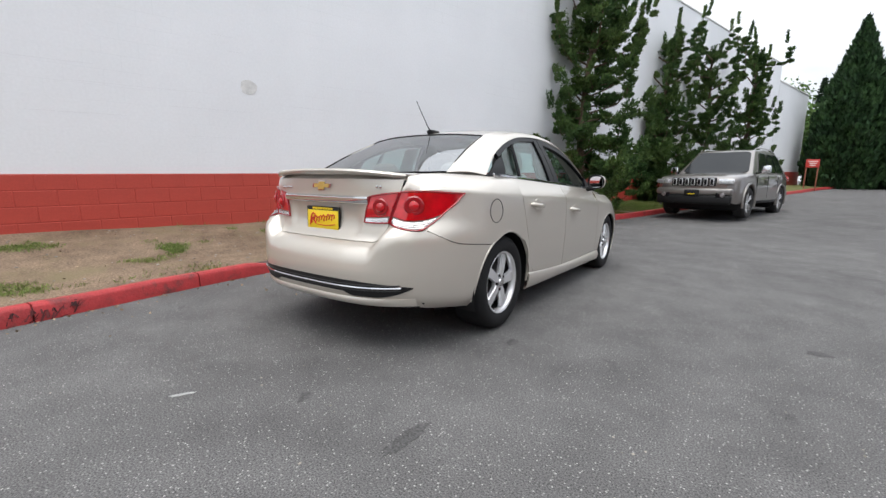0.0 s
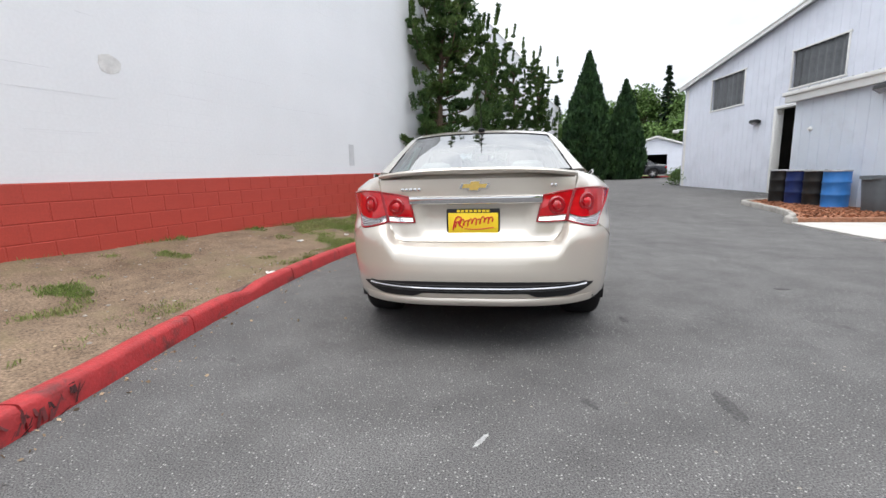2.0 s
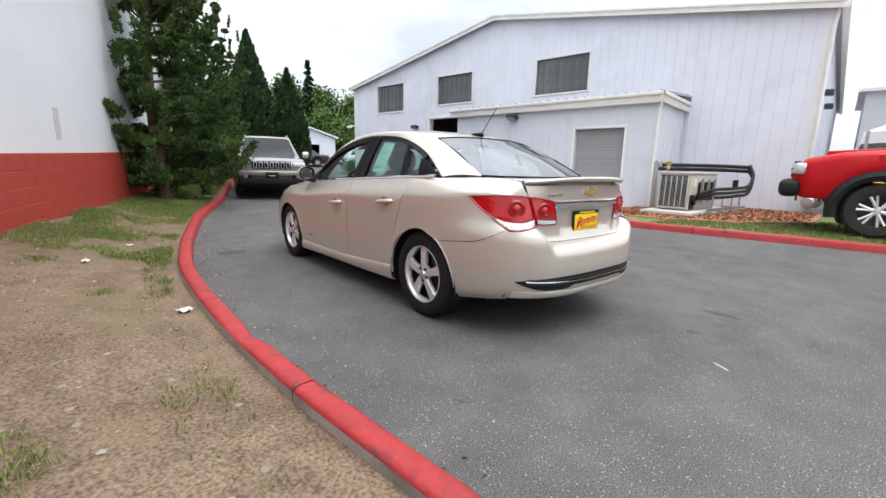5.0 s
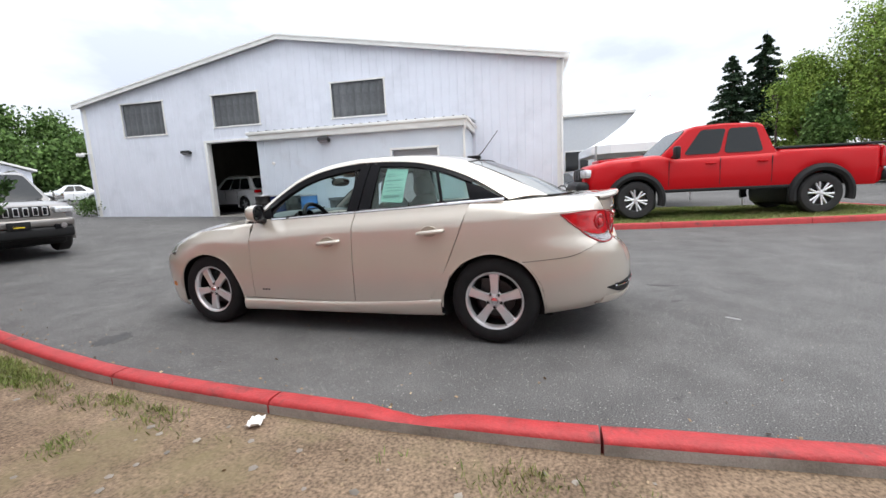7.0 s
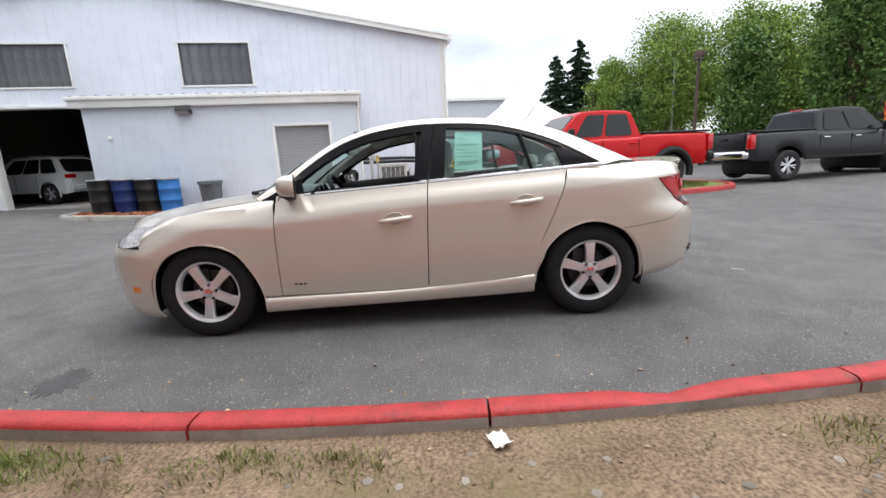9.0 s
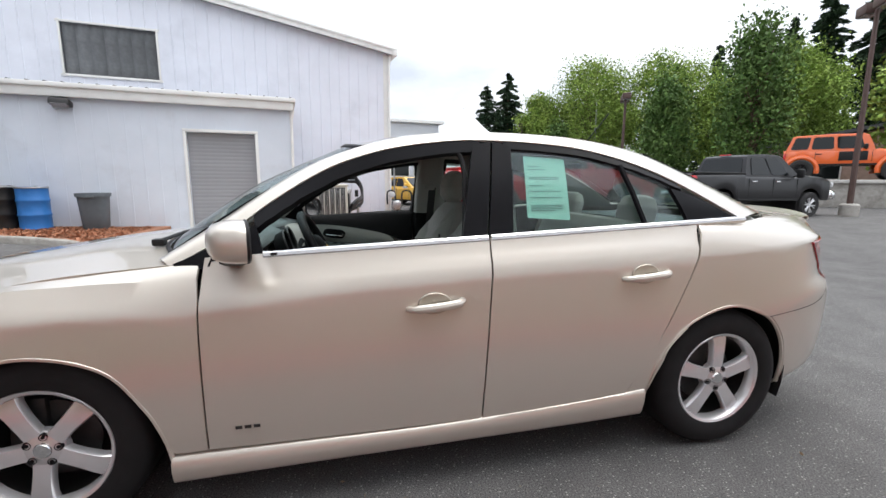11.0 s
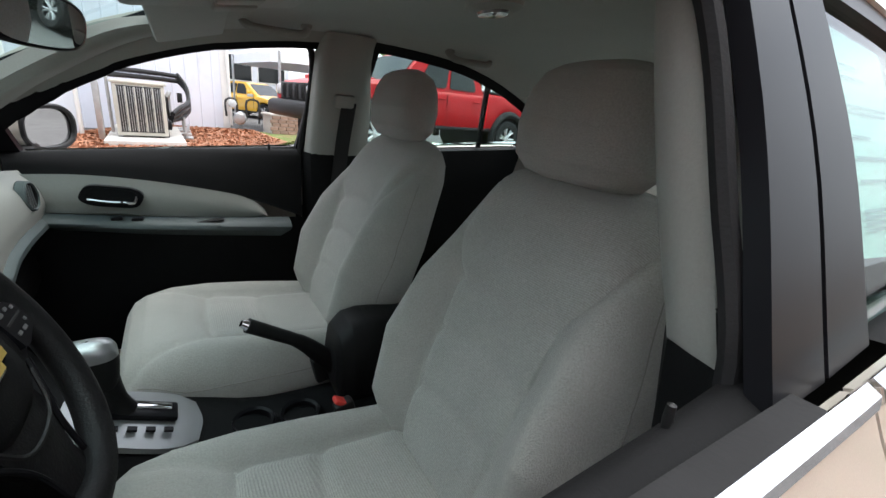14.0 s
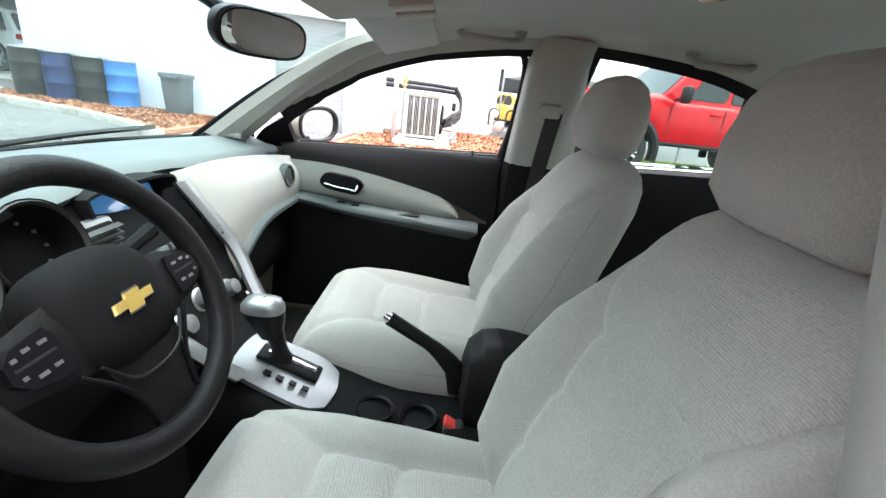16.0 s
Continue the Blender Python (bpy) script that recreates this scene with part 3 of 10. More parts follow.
def stations(p, ys):
    """Distances along p at which it passes the given y values."""
    d = np.r_[0, np.cumsum(np.linalg.norm(np.diff(p[:, :2], axis=0), axis=1))]
    return [float(np.interp(y, p[:, 1], d)) for y in ys]


chip_at = stations(KERB, [-1.22])[0]
KERB_RUN = kerb_run("kerb", KERB, stations(KERB, [-11.6, -8.7, -5.9, -3.25, -2.05, -0.42, 0.82, 3.7, 6.5, 9.3, 12, 15, 18, 21, 24, 27]), "worn red-painted concrete kerb along the verge", chip=(chip_at, 0.045))



def kerb_scuffs(run, pts, y0, y1, count, seed):
    """Dark tyre scuffs on the road face of the kerb."""
    rng = np.random.default_rng(seed)
    p = np.asarray(pts, float)
    tx, ty = np.gradient(p[:, 0]), np.gradient(p[:, 1])
    n = np.hypot(tx, ty)
    sh = Shape()
    for _ in range(count):
        y = y0 + (y1 - y0) * rng.uniform() ** 2.2
        k = int(np.argmin(np.abs(p[:, 1] - y)))
        t, o = np.array((tx[k], ty[k], 0)) / n[k], np.array((ty[k], -tx[k], 0)) / n[k]
        x = float(np.interp(y, p[:, 1], p[:, 0]))
        c = np.array((x, y, rise(x, y)))
        w, lo, lean = rng.uniform(0.002, 0.014) * rng.uniform(0.3, 1.0), rng.uniform(-0.01, 0.07), 0.02 + rng.normal() * 0.022
        hi = min(lo + rng.uniform(0.015, 0.08), 0.108)
        ring = []
        for a, z in ((-w, lo), (w, lo), (w * rng.uniform(0.5, 1.1) + lean, hi), (-w * rng.uniform(0.2, 0.9) + lean, hi)):
            out = 0.0765 - 0.012 * (z + 0.05) / 0.15 + (0.004 if z < 0.1 else -0.012)
            ring.append(c + t * a + o * out + np.array((0, 0, z)))
        sh.add(ring, [(0, 1, 2, 3)])
    return tagged(part("tyre_scuffs", sh, SCUFF, run, "black tyre scuffs", smooth=0), kind="stuff")


SCUFF = material("tyre_scuff", (0.115, 0.024, 0.025), 0.85, island=0.7, var=0.3, scale=30)
kerb_scuffs(KERB_RUN, KERB, -6.2, -3.0, 420, 401)

# ---- the big block wall ----
WALL_M = Matrix(((WALL_DIR.x, -WALL_DIR.y, 0, WALL_AT.x), (WALL_DIR.y, WALL_DIR.x, 0, WALL_AT.y), (0, 0, 1, 0), (0, 0, 0, 1)))  # local x along the wall, local y into it


def build_big_wall():
    top = thing("wall_west", "tall white-painted concrete block wall with a red band at its foot", "wall", WALL_M, kind="structure")
    s = Shape().box((6.0, 0.2, 3.4), (40.8, 0.4, 7.6))
    part("wall_face", s, WHITE_BLOCK, top, "white-painted block wall with faint courses", smooth=0)
    s = Shape().box((29.4, 0.2, 3.0), (5.9, 0.39, 6.75))
    part("low_wall_face", s, WHITE_BLOCK, top, smooth=0)
    part("coping", Shape().box((6.0, 0.2, 7.22), (40.9, 0.46, 0.06), bevel=0.01), TRIM_WHITE, top)
    part("coping", Shape().box((29.4, 0.2, 6.4), (5.95, 0.46, 0.06), bevel=0.01), TRIM_WHITE, top)
    # red band: backing, then blocks
    slope = 0.022
    sh = Shape().box((0, 0, 0), (50, 0.02, 1.5))
    sh.v = [(x + 7.4, y - 0.012, z + 0.352 + slope * (x + 7.4)) for x, y, z in sh.v]
    part("joint_paint", sh, RED_BLOCK, top, "red-painted mortar joints", smooth=0)
    bm = bmesh.new()
    bmesh.ops.create_cube(bm, size=1)
    bmesh.ops.scale(bm, vec=(0.392, 0.03, 0.193), verts=bm.verts)
    bmesh.ops.bevel(bm, geom=[e for e in bm.edges if all(q.co.y < 0 for q in e.verts)], offset=0.006, segments=1, affect="EDGES")
    bm.verts.index_update()
    blk = Shape().add([q.co for q in bm.verts], [[q.index for q in f.verts] for f in bm.faces])
    bm.free()
    me = mesh_of("block", blk, RED_BLOCK, 30)
    rest = Shape()
    for c in range(5):
        for i in range(-40, 62):
            x = (i + 0.5 * (c % 2)) * 0.4
            z = 1.10 + slope * x - 0.1 - 0.2 * c
            if c == 4 and not -6 < x < 14:
                continue
            off = 0.0015 * noise.noise((x * 3, c * 7.1, 0))
            if -6 < x < 14 and c < 4 and i < 30:
                piece("block", me, top, Matrix.Translation((x, -0.012 + off, z)) @ Matrix.Rotation(-math.atan(slope), 4, "Y"))
            else:
                rest.add([(x + v[0], -0.012 + v[1], z + v[2]) for v in blk.v], blk.f)
    tagged(part("far_blocks", rest, RED_BLOCK, top, smooth=30), kind="stuff")
    # flaws of the paint
    rng = random.Random(5)
    grey = material("bare_render", (0.68, 0.675, 0.66), 0.9, var=0.12, scale=14, bump=0.6, bump_scale=50)
    pts = [(0.12 * math.cos(a) * (1 + 0.25 * noise.noise((math.cos(a) * 2, math.sin(a) * 2, 3))), 0.11 * math.sin(a) * (1 + 0.3 * noise.noise((math.cos(a) * 2, math.sin(a) * 2, 9)))) for a in np.linspace(0, 2 * math.pi, 26)[:-1]]
    part("peeled_patch", Shape().prism(pts, -0.002, 0.005, Matrix.Translation((-0.02, 0, 2.42)) @ Matrix.Rotation(radians(90), 4, "X")), grey, top, "peeled patch of bare render")
    part("repaint_patch", Shape().box((4.58, -0.003, 1.6), (0.17, 0.008, 0.44)), material("grey_touch_up_paint", (0.58, 0.585, 0.6), 0.7, var=0.05), top, "grey rectangle of touch-up paint")
    crack = material("hairline_crack", (0.71, 0.715, 0.73), 0.9)
    for x, z, w in ((-3.2, 2.42, 1.3), (-2.2, 2.22, 1.6), (-1.1, 2.02, 1.1), (-0.5, 3.1, 0.35), (-0.3, 2.9, 0.2), (-2.6, 1.82, 1.0), (-0.9, 1.62, 0.7), (1.2, 2.6, 1.2), (2.4, 2.3, 1.5), (0.6, 2.2, 0.7), (3.2, 3.0, 0.4), (5.1, 3.0, 0.3), (-4.5, 2.0, 1.5), (2.0, 1.5, 0.9)):
        line = [(x + w * t, -0.0008, z + 0.006 * noise.noise((x + t * 4, z, 0)) + slope * w * t) for t in np.linspace(0, 1, 12)]
        part("crack", Shape().tube(line, 0.0014, 4), crack, top)
    # grime line of loose mortar along the foot
    return top


build_big_wall()

# ---- the metal building ----
B_AT = Vector((12.5, -1.0, 0.05))
B_M = Matrix(((0.143, 0.99, 0, B_AT.x), (-0.99, 0.143, 0, B_AT.y), (0, 0, 1, 0), (0, 0, 0, 1)))  # local x = -u along the front, local y inward
ROOF_U, ROOF_Z = (0, 10.62, 20.5), (5.36, 7.1, 5.3)


def roof_z(u):
    return float(np.interp(u, ROOF_U, ROOF_Z))


def build_metal_building():
    b = thing("warehouse", "large white metal-clad gabled workshop building with high grey windows", "building", B_M)
    holes = [(6.44, 8.66, 3.95, 5.29), (11.79, 13.94, 3.98, 5.27), (16.24, 18.4, 3.88, 5.27), (10.8, 14.52, -0.2, 3.47)]
    us = sorted({0, 10.62, 20.5, *[h[0] for h in holes], *[h[1] for h in holes]})
    for u0, u1 in zip(us[:-1], us[1:]):
        um = (u0 + u1) / 2
        zs = [-0.4] + sorted(z for h in holes if h[0] < um < h[1] for z in h[2:]) + [None]
        if any(h[0] < um < h[1] and h[2] < 0 for h in holes):
            zs = zs[1:]
            zs = zs[1:] if zs[0] is not None and zs[0] < 0 else zs
        k = 0
        while k + 1 < len(zs):
            z0, z1 = zs[k], zs[k + 1]
            t0, t1 = (roof_z(u0), roof_z(u1)) if z1 is None else (z1, z1)
            v = [(-u0, 0, z0), (-u1, 0, z0), (-u1, 0, t1), (-u0, 0, t0), (-u0, 0.2, z0), (-u1, 0.2, z0), (-u1, 0.2, t1), (-u0, 0.2, t0)]
            part("wall", Shape().add(v, [(0, 1, 2, 3)[::-1], (4, 5, 6, 7), (0, 4, 5, 1)[::-1], (3, 2, 6, 7)[::-1], (0, 3, 7, 4)[::-1], (1, 5, 6, 2)[::-1]]), SIDING, b, smooth=0)
            k += 2
    for c, d in (((-0.1, 12.6, 2.4), (0.2, 24.8, 6.0)), ((-20.25, 12.6, 2.4), (0.2, 24.8, 6.0)), ((-10.2, 25.1, 2.4), (20.3, 0.2, 6.0))):
        part("wall", Shape().box(c, d), SIDING, b, smooth=0)
    ribs = Shape()
    for i in range(1, 67):
        u = i * 0.305
        segs = [(-0.3, roof_z(u) - 0.02)]
        for h in holes:
            if h[0] - 0.05 < u < h[1] + 0.05:
                segs = [q for a, c in segs for q in ((a, min(c, h[2] - 0.04)), (max(a, h[3] + 0.04), c)) if q[1] - q[0] > 0.1]
        for a, c in segs:
            ribs.add([(-u - 0.018, -0.001, a), (-u - 0.007, -0.014, a), (-u + 0.007, -0.014, a), (-u + 0.018, -0.001, a), (-u - 0.018, -0.001, c), (-u - 0.007, -0.014, c), (-u + 0.007, -0.014, c), (-u + 0.018, -0.001, c)],
                     [(0, 1, 5, 4), (1, 2, 6, 5), (2, 3, 7, 6)])
    for i in range(1, 80):
        ribs.box((0.004, i * 0.305, 2.4), (0.014, 0.03, 5.8))
    tagged(part("siding_ribs", ribs, SIDING, b, smooth=0), kind="stuff")
    roof = Shape()
    for u0, u1 in ((-0.3, 10.62), (10.62, 20.65)):
        z0, z1 = roof_z(0) - 0.05 if u0 < 0 else 7.1, 7.1 if u0 < 0 else roof_z(20.5) - 0.05
        v = [(-u0, -0.22, z0 + 0.02), (-u1, -0.22, z1 + 0.02), (-u1, 25.4, z1 + 0.02), (-u0, 25.4, z0 + 0.02)]
        roof.add(v + [(x, y, z + 0.1) for x, y, z in v], [(0, 1, 2, 3), (7, 6, 5, 4), (0, 4, 5, 1), (1, 5, 6, 2), (2, 6, 7, 3), (3, 7, 4, 0)])
    part("roof", roof, ROOF_METAL, b, smooth=0)
    fascia = Shape()
    for u0, u1 in ((-0.3, 10.62), (10.62, 20.65)):
        a, c = (roof_z(0) - 0.05, 7.1) if u0 < 0 else (7.1, roof_z(20.5) - 0.05)
        for y0, dz, hh in ((-0.26, -0.05, 0.19), (-0.29, 0.09, 0.05)):
            v = [(-u0, y0, a + dz), (-u1, y0, c + dz), (-u1, y0, c + dz + hh), (-u0, y0, a + dz + hh)]
            fascia.add(v + [(x, y + 0.05, z) for x, y, z in v], [(3, 2, 1, 0), (4, 5, 6, 7), (0, 1, 5, 4), (2, 3, 7, 6), (0, 4, 7, 3), (1, 2, 6, 5)])
    part("gable_trim", fascia, TRIM_WHITE, b, smooth=0)
    part("gutter", Shape().box((0.22, 12.5, 5.33), (0.14, 25.6, 0.16), bevel=0.02), TRIM_WHITE, b)
    part("downpipe", Shape().tube(catmull([(0.1, -0.06, 5.3), (0.06, -0.07, 5.0), (0.06, -0.07, 0.2)], 16), 0.045, 8), TRIM_WHITE, b)
    part("corner_trim", Shape().box((-0.03, -0.005, 2.5), (0.16, 0.03, 5.6)), TRIM_WHITE, b, smooth=0)
    part("corner_trim", Shape().box((-20.3, -0.005, 2.4), (0.16, 0.03, 5.6)), TRIM_WHITE, b, smooth=0)
    for k, (u0, u1, z0, z1) in enumerate(holes[:3]):
        w = part("window", Shape().box((-(u0 + u1) / 2, 0.12, z0 - 0.01), (u1 - u0 + 0.02, 0.2, 0.03)), TRIM_WHITE, b, "high window of seven dull grey upright panels")
        fr = Shape()
        for x, z, sx, sz in ((-u0 - 0.02, (z0 + z1) / 2, 0.05, z1 - z0 + 0.08), (-u1 + 0.02, (z0 + z1) / 2, 0.05, z1 - z0 + 0.08), (-(u0 + u1) / 2, z0, u1 - u0 + 0.08, 0.06), (-(u0 + u1) / 2, z1, u1 - u0 + 0.08, 0.05)):
            fr.box((x, -0.012, z), (sx, 0.05, sz), bevel=0.006)
        part("frame", fr, TRIM_WHITE, w)
        pw = (u1 - u0 - 0.06) / 7
        pan = mesh_of("pane", Shape().shell(skin([[(-pw / 2, 0, z0), (-pw / 4, -0.02, z0), (0, 0, z0), (pw / 4, 0.02, z0), (pw / 2, 0, z0)], [(-pw / 2, 0, z1), (-pw / 4, -0.02, z1), (0, 0, z1), (pw / 4, 0.02, z1), (pw / 2, 0, z1)]], 9, 1), 0.01), PANE_GREY)
        for i in range(7):
            piece("pane", pan, w, Matrix.Translation((-u0 - 0.03 - pw * (i + 0.5), 0.1 + 0.006 * (i % 2), 0)))
    # the big opening and what is behind it
    op = Shape()
    for x, z, sx, sz in ((-10.78, 1.5, 0.12, 3.9), (-14.43, 1.5, 0.12, 3.9), (-12.6, 3.42, 3.8, 0.1)):
        op.box((x, 0.08, z), (sx, 0.3, sz), bevel=0.01)
    part("opening_frame", op, TRIM_WHITE, b)
    # near-black boards put the shade of the room into their colour
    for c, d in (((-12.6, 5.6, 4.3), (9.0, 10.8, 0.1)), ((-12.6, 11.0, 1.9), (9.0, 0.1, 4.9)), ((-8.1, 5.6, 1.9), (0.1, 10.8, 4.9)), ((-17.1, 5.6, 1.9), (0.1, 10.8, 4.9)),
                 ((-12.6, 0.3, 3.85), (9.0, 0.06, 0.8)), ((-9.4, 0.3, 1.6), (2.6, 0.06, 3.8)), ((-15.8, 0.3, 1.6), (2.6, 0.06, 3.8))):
        part("workshop_lining", Shape().box(c, d), SHADED_INSIDE, b, "near-black board painting the shade inside the workshop", smooth=0)
    part("workshop_floor", Shape().box((-12.6, 5.6, 0.24), (9.0, 11.2, 0.12)), CONCRETE, b, smooth=0)
    for x, y in ((-11.6, 3.2), (-13.4, 3.2), (-11.6, 6.4), (-13.4, 6.4)):
        part("tube_light", Shape().box((x, y, 3.9), (0.12, 1.4, 0.06), bevel=0.02), LAMP_GLOW, b, "lit fluorescent tube")
    part("shelf_rack", Shape().box((-14.9, 9.6, 1.0), (1.6, 0.7, 1.6), bevel=0.03), DARK_METAL, b)
    part("shelf_rack", Shape().box((-11.0, 10.2, 1.2), (2.0, 0.6, 1.9), bevel=0.03), DARK_METAL, b)
    for u, z in ((15.0, 3.05),):
        lamp = part("wall_lamp", Shape().box((-u - 0.35, -0.12, z), (0.4, 0.22, 0.13), rot=spin(-14, "X"), bevel=0.03), BLACK_PLASTIC, b, "dark wedge-shaped wall lamp")
        part("lens", Shape().box((-u - 0.35, -0.17, z - 0.06), (0.3, 0.14, 0.02), rot=spin(-30, "X")), CLEAR_LENS, lamp)
    for y, z in ((1.6, 3.5), (3.2, 3.3)):
        part("wall_lamp", Shape().box((0.14, y, z), (0.22, 0.4, 0.15), bevel=0.03), DARK_METAL, b, "dark wedge-shaped wall lamp")
    cam_arm = Shape().tube([(-20.3, -0.05, 3.3), (-20.3, -0.45, 3.3)], 0.03, 8).box((-20.3, -0.5, 3.22), (0.16, 0.3, 0.14), bevel=0.04)
    part("security_camera", cam_arm, TRIM_WHITE, b)
    # stains and streaks below the lamps stay in the cladding material
    return b


build_metal_building()


def build_annex():
    a = thing("annex", "low pale metal-clad lean-to with white fascia and a grey roller door", "building", B_M)
    D, U0, U1 = -2.74, 3.17, 10.27
    d0, d1, dz = 3.99, 5.48, 2.35
    for c, d in (((-(U0 + d0) / 2, D + 0.1, 1.35), (d0 - U0, 0.2, 3.3)), ((-(d1 + U1) / 2, D + 0.1, 1.35), (U1 - d1, 0.2, 3.3)), ((-(d0 + d1) / 2, D + 0.1, (dz + 3.0) / 2), (d1 - d0, 0.2, 3.0 - dz)),
                 ((-U0 - 0.1, D / 2 + 0.08, 1.35), (0.2, -D - 0.24, 3.3)), ((-U1 + 0.1, D / 2 + 0.08, 1.35), (0.2, -D - 0.24, 3.3))):
        part("wall", Shape().box(c, d), SIDING_ANNEX, a, smooth=0)
    r = Shape()
    for i in range(24):
        u = U0 + 0.15 + i * 0.305
        if u > U1 - 0.05:
            break
        z0, z1 = (dz + 0.09, 2.95) if d0 - 0.06 < u < d1 + 0.06 else (-0.2, 2.95)
        r.box((-u, D - 0.005, (z0 + z1) / 2), (0.028, 0.014, z1 - z0))
    for i in range(9):
        r.box((-U0 + 0.004, D + 0.2 + i * 0.305, 1.4), (0.014, 0.028, 3.1))
    tagged(part("siding_ribs", r, SIDING_ANNEX, a, smooth=0), kind="stuff")
    t = Shape()
    for u in (d0 - 0.035, d1 + 0.035):
        t.box((-u, D - 0.01, 1.22), (0.07, 0.06, 2.35), bevel=0.006)
    t.box((-(d0 + d1) / 2, D - 0.01, dz + 0.035), (d1 - d0 + 0.14, 0.06, 0.07), bevel=0.006)
    part("door_trim", t, TRIM_WHITE, a)
    door = part("roller_door", Shape().box((-(d0 + d1) / 2, D + 0.17, 1.2), (d1 - d0, 0.03, 2.4)), SHUTTER_GREY, a, "closed grey roller door")
    sl = mesh_of("slat", Shape().shell(skin([[(-0.75, 0, -0.045), (0.75, 0, -0.045)], [(-0.75, -0.006, 0), (0.75, -0.006, 0)], [(-0.75, 0, 0.045), (0.75, 0, 0.045)]], 2, 2), 0.006), SHUTTER_GREY)
    for i in range(24):
        piece("slat", sl, door, Matrix.Translation((-(d0 + d1) / 2, D + 0.135, 0.22 + i * 0.09)))
    # roof slab, fascia with a step, ribs on the roof
    part("fascia", Shape().box((-(U0 + U1) / 2 - 0.05, D - 0.12, 3.05), (U1 - U0 + 0.3, 0.1, 0.19), bevel=0.012), TRIM_WHITE, a)
    part("gutter", Shape().box((-(U0 + U1) / 2 - 0.05, D - 0.17, 3.19), (U1 - U0 + 0.4, 0.12, 0.1), bevel=0.015), TRIM_WHITE, a)
    part("fascia", Shape().box((-U0 + 0.07, D / 2 - 0.02, 3.08), (0.09, -D + 0.02, 0.2), bevel=0.012), TRIM_WHITE, a)
    part("gutter", Shape().box((-U0 + 0.11, D / 2 - 0.02, 3.21), (0.12, -D + 0.02, 0.1), bevel=0.015), TRIM_WHITE, a)
    part("fascia", Shape().box((-U1 - 0.16, D / 2 - 0.02, 3.08), (0.09, -D + 0.02, 0.2), bevel=0.012), TRIM_WHITE, a)
    rf = Shape()
    x0, x1 = -U0 + 0.15, -U1 - 0.2
    v = [(x0, D - 0.2, 3.2), (x1, D - 0.2, 3.2), (x1, -0.02, 3.42), (x0, -0.02, 3.42)]
    rf.add(v + [(x, y, z + 0.04) for x, y, z in v], [(0, 1, 2, 3), (7, 6, 5, 4), (0, 4, 5, 1), (1, 5, 6, 2), (2, 6, 7, 3), (3, 7, 4, 0)])
    part("roof", rf, ROOF_METAL, a, smooth=0)
    rib = mesh_of("roof_rib", Shape().box((0, -1.45, 0), (0.045, 2.76, 0.05), rot=spin(4.6, "X"), bevel=0.01), DARK_METAL)
    for i in range(25):
        piece("roof_rib", rib, a, Matrix.Translation((x0 - 0.1 - i * 0.305, 0.0, 3.365)))
    u = 7.74
    lamp = part("wall_lamp", Shape().box((-u, D - 0.14, 2.83), (0.36, 0.26, 0.13), rot=spin(-12, "X"), bevel=0.03), DARK_METAL, a, "dark wedge-shaped wall lamp")
    part("lens", Shape().box((-u, D - 0.2, 2.77), (0.28, 0.16, 0.02), rot=spin(-30, "X")), CLEAR_LENS, lamp)
    part("sensor", Shape().lathe([(0.001, 0.07), (0.04, 0.06), (0.06, 0.02), (0.055, 0.0)], 14, Matrix.Translation((-9.71, D, 2.18)) @ spin(90, "X")), TRIM_WHITE, a, "round white sensor")
    part("downpipe", Shape().tube(catmull([(-U0 + 0.1, D - 0.1, 2.95), (-U0 + 0.05, D - 0.05, 2.7), (-U0 + 0.05, D - 0.05, 0.1)], 14), 0.035, 8), TRIM_WHITE, a)
    return a


build_annex()


def flat_patch(name, outline, mat, label, lift=0.1, n=10, kind="structure"):
    """A raised sheet over the yard with the given outline, its rim turned down."""
    bm = bmesh.new()
    vs = [bm.verts.new((x, y, 0)) for x, y in outline]
    bm.faces.new(vs)
    bmesh.ops.triangulate(bm, faces=bm.faces[:])
    for _ in range(3):
        bmesh.ops.subdivide_edges(bm, edges=[e for e in bm.edges if e.calc_length() > 0.9], cuts=1)
        bmesh.ops.triangulate(bm, faces=[f for f in bm.faces if len(f.verts) > 4])
    rim = [e for e in bm.edges if e.is_boundary]
    for q in bm.verts:
        q.co.z = rise(q.co.x, q.co.y) + lift + 0.012 * noise.noise((q.co.x * 2, q.co.y * 2, 4))
    ext = bmesh.ops.extrude_edge_only(bm, edges=rim)
    for q in ext["geom"]:
        if isinstance(q, bmesh.types.BMVert):
            q.co.z -= 0.25
    bmesh.ops.recalc_face_normals(bm, faces=bm.faces[:])
    bm.verts.index_update()
    s = Shape().add([q.co for q in bm.verts], [[q.index for q in f.verts] for f in bm.faces])
    bm.free()
    ob = part(name, s, mat, smooth=45)
    return tagged(ob, label, name.replace("_", " "), kind=kind)


flat_patch("mulch_bed", [(5.98, 4.62), (6.5, 5.3), (6.95, 6.6), (7.2, 8.0), (7.45, 8.95), (8.25, 9.25), (8.9, 4.5)], MULCH, "red-brown bark mulch bed beside the annex", 0.11)
bed_kerb = catmull([(5.98, 4.58, 0), (5.93, 4.75, 0), (6.42, 5.4, 0), (6.87, 6.6, 0), (7.12, 8.0, 0), (7.35, 9.05, 0), (8.2, 9.35, 0)], 60)
kerb_run("bed_kerb", bed_kerb[::-1], [1.4, 3.4], "weathered grey concrete kerb round the mulch bed", CONCRETE, back=0.0)
flat_patch("driveway_apron", [(5.72, 2.32), (5.9, 4.55), (9.05, 4.45), (9.25, 2.25)], PALE_CONCRETE, "pale concrete apron in front of the roller door", 0.035)
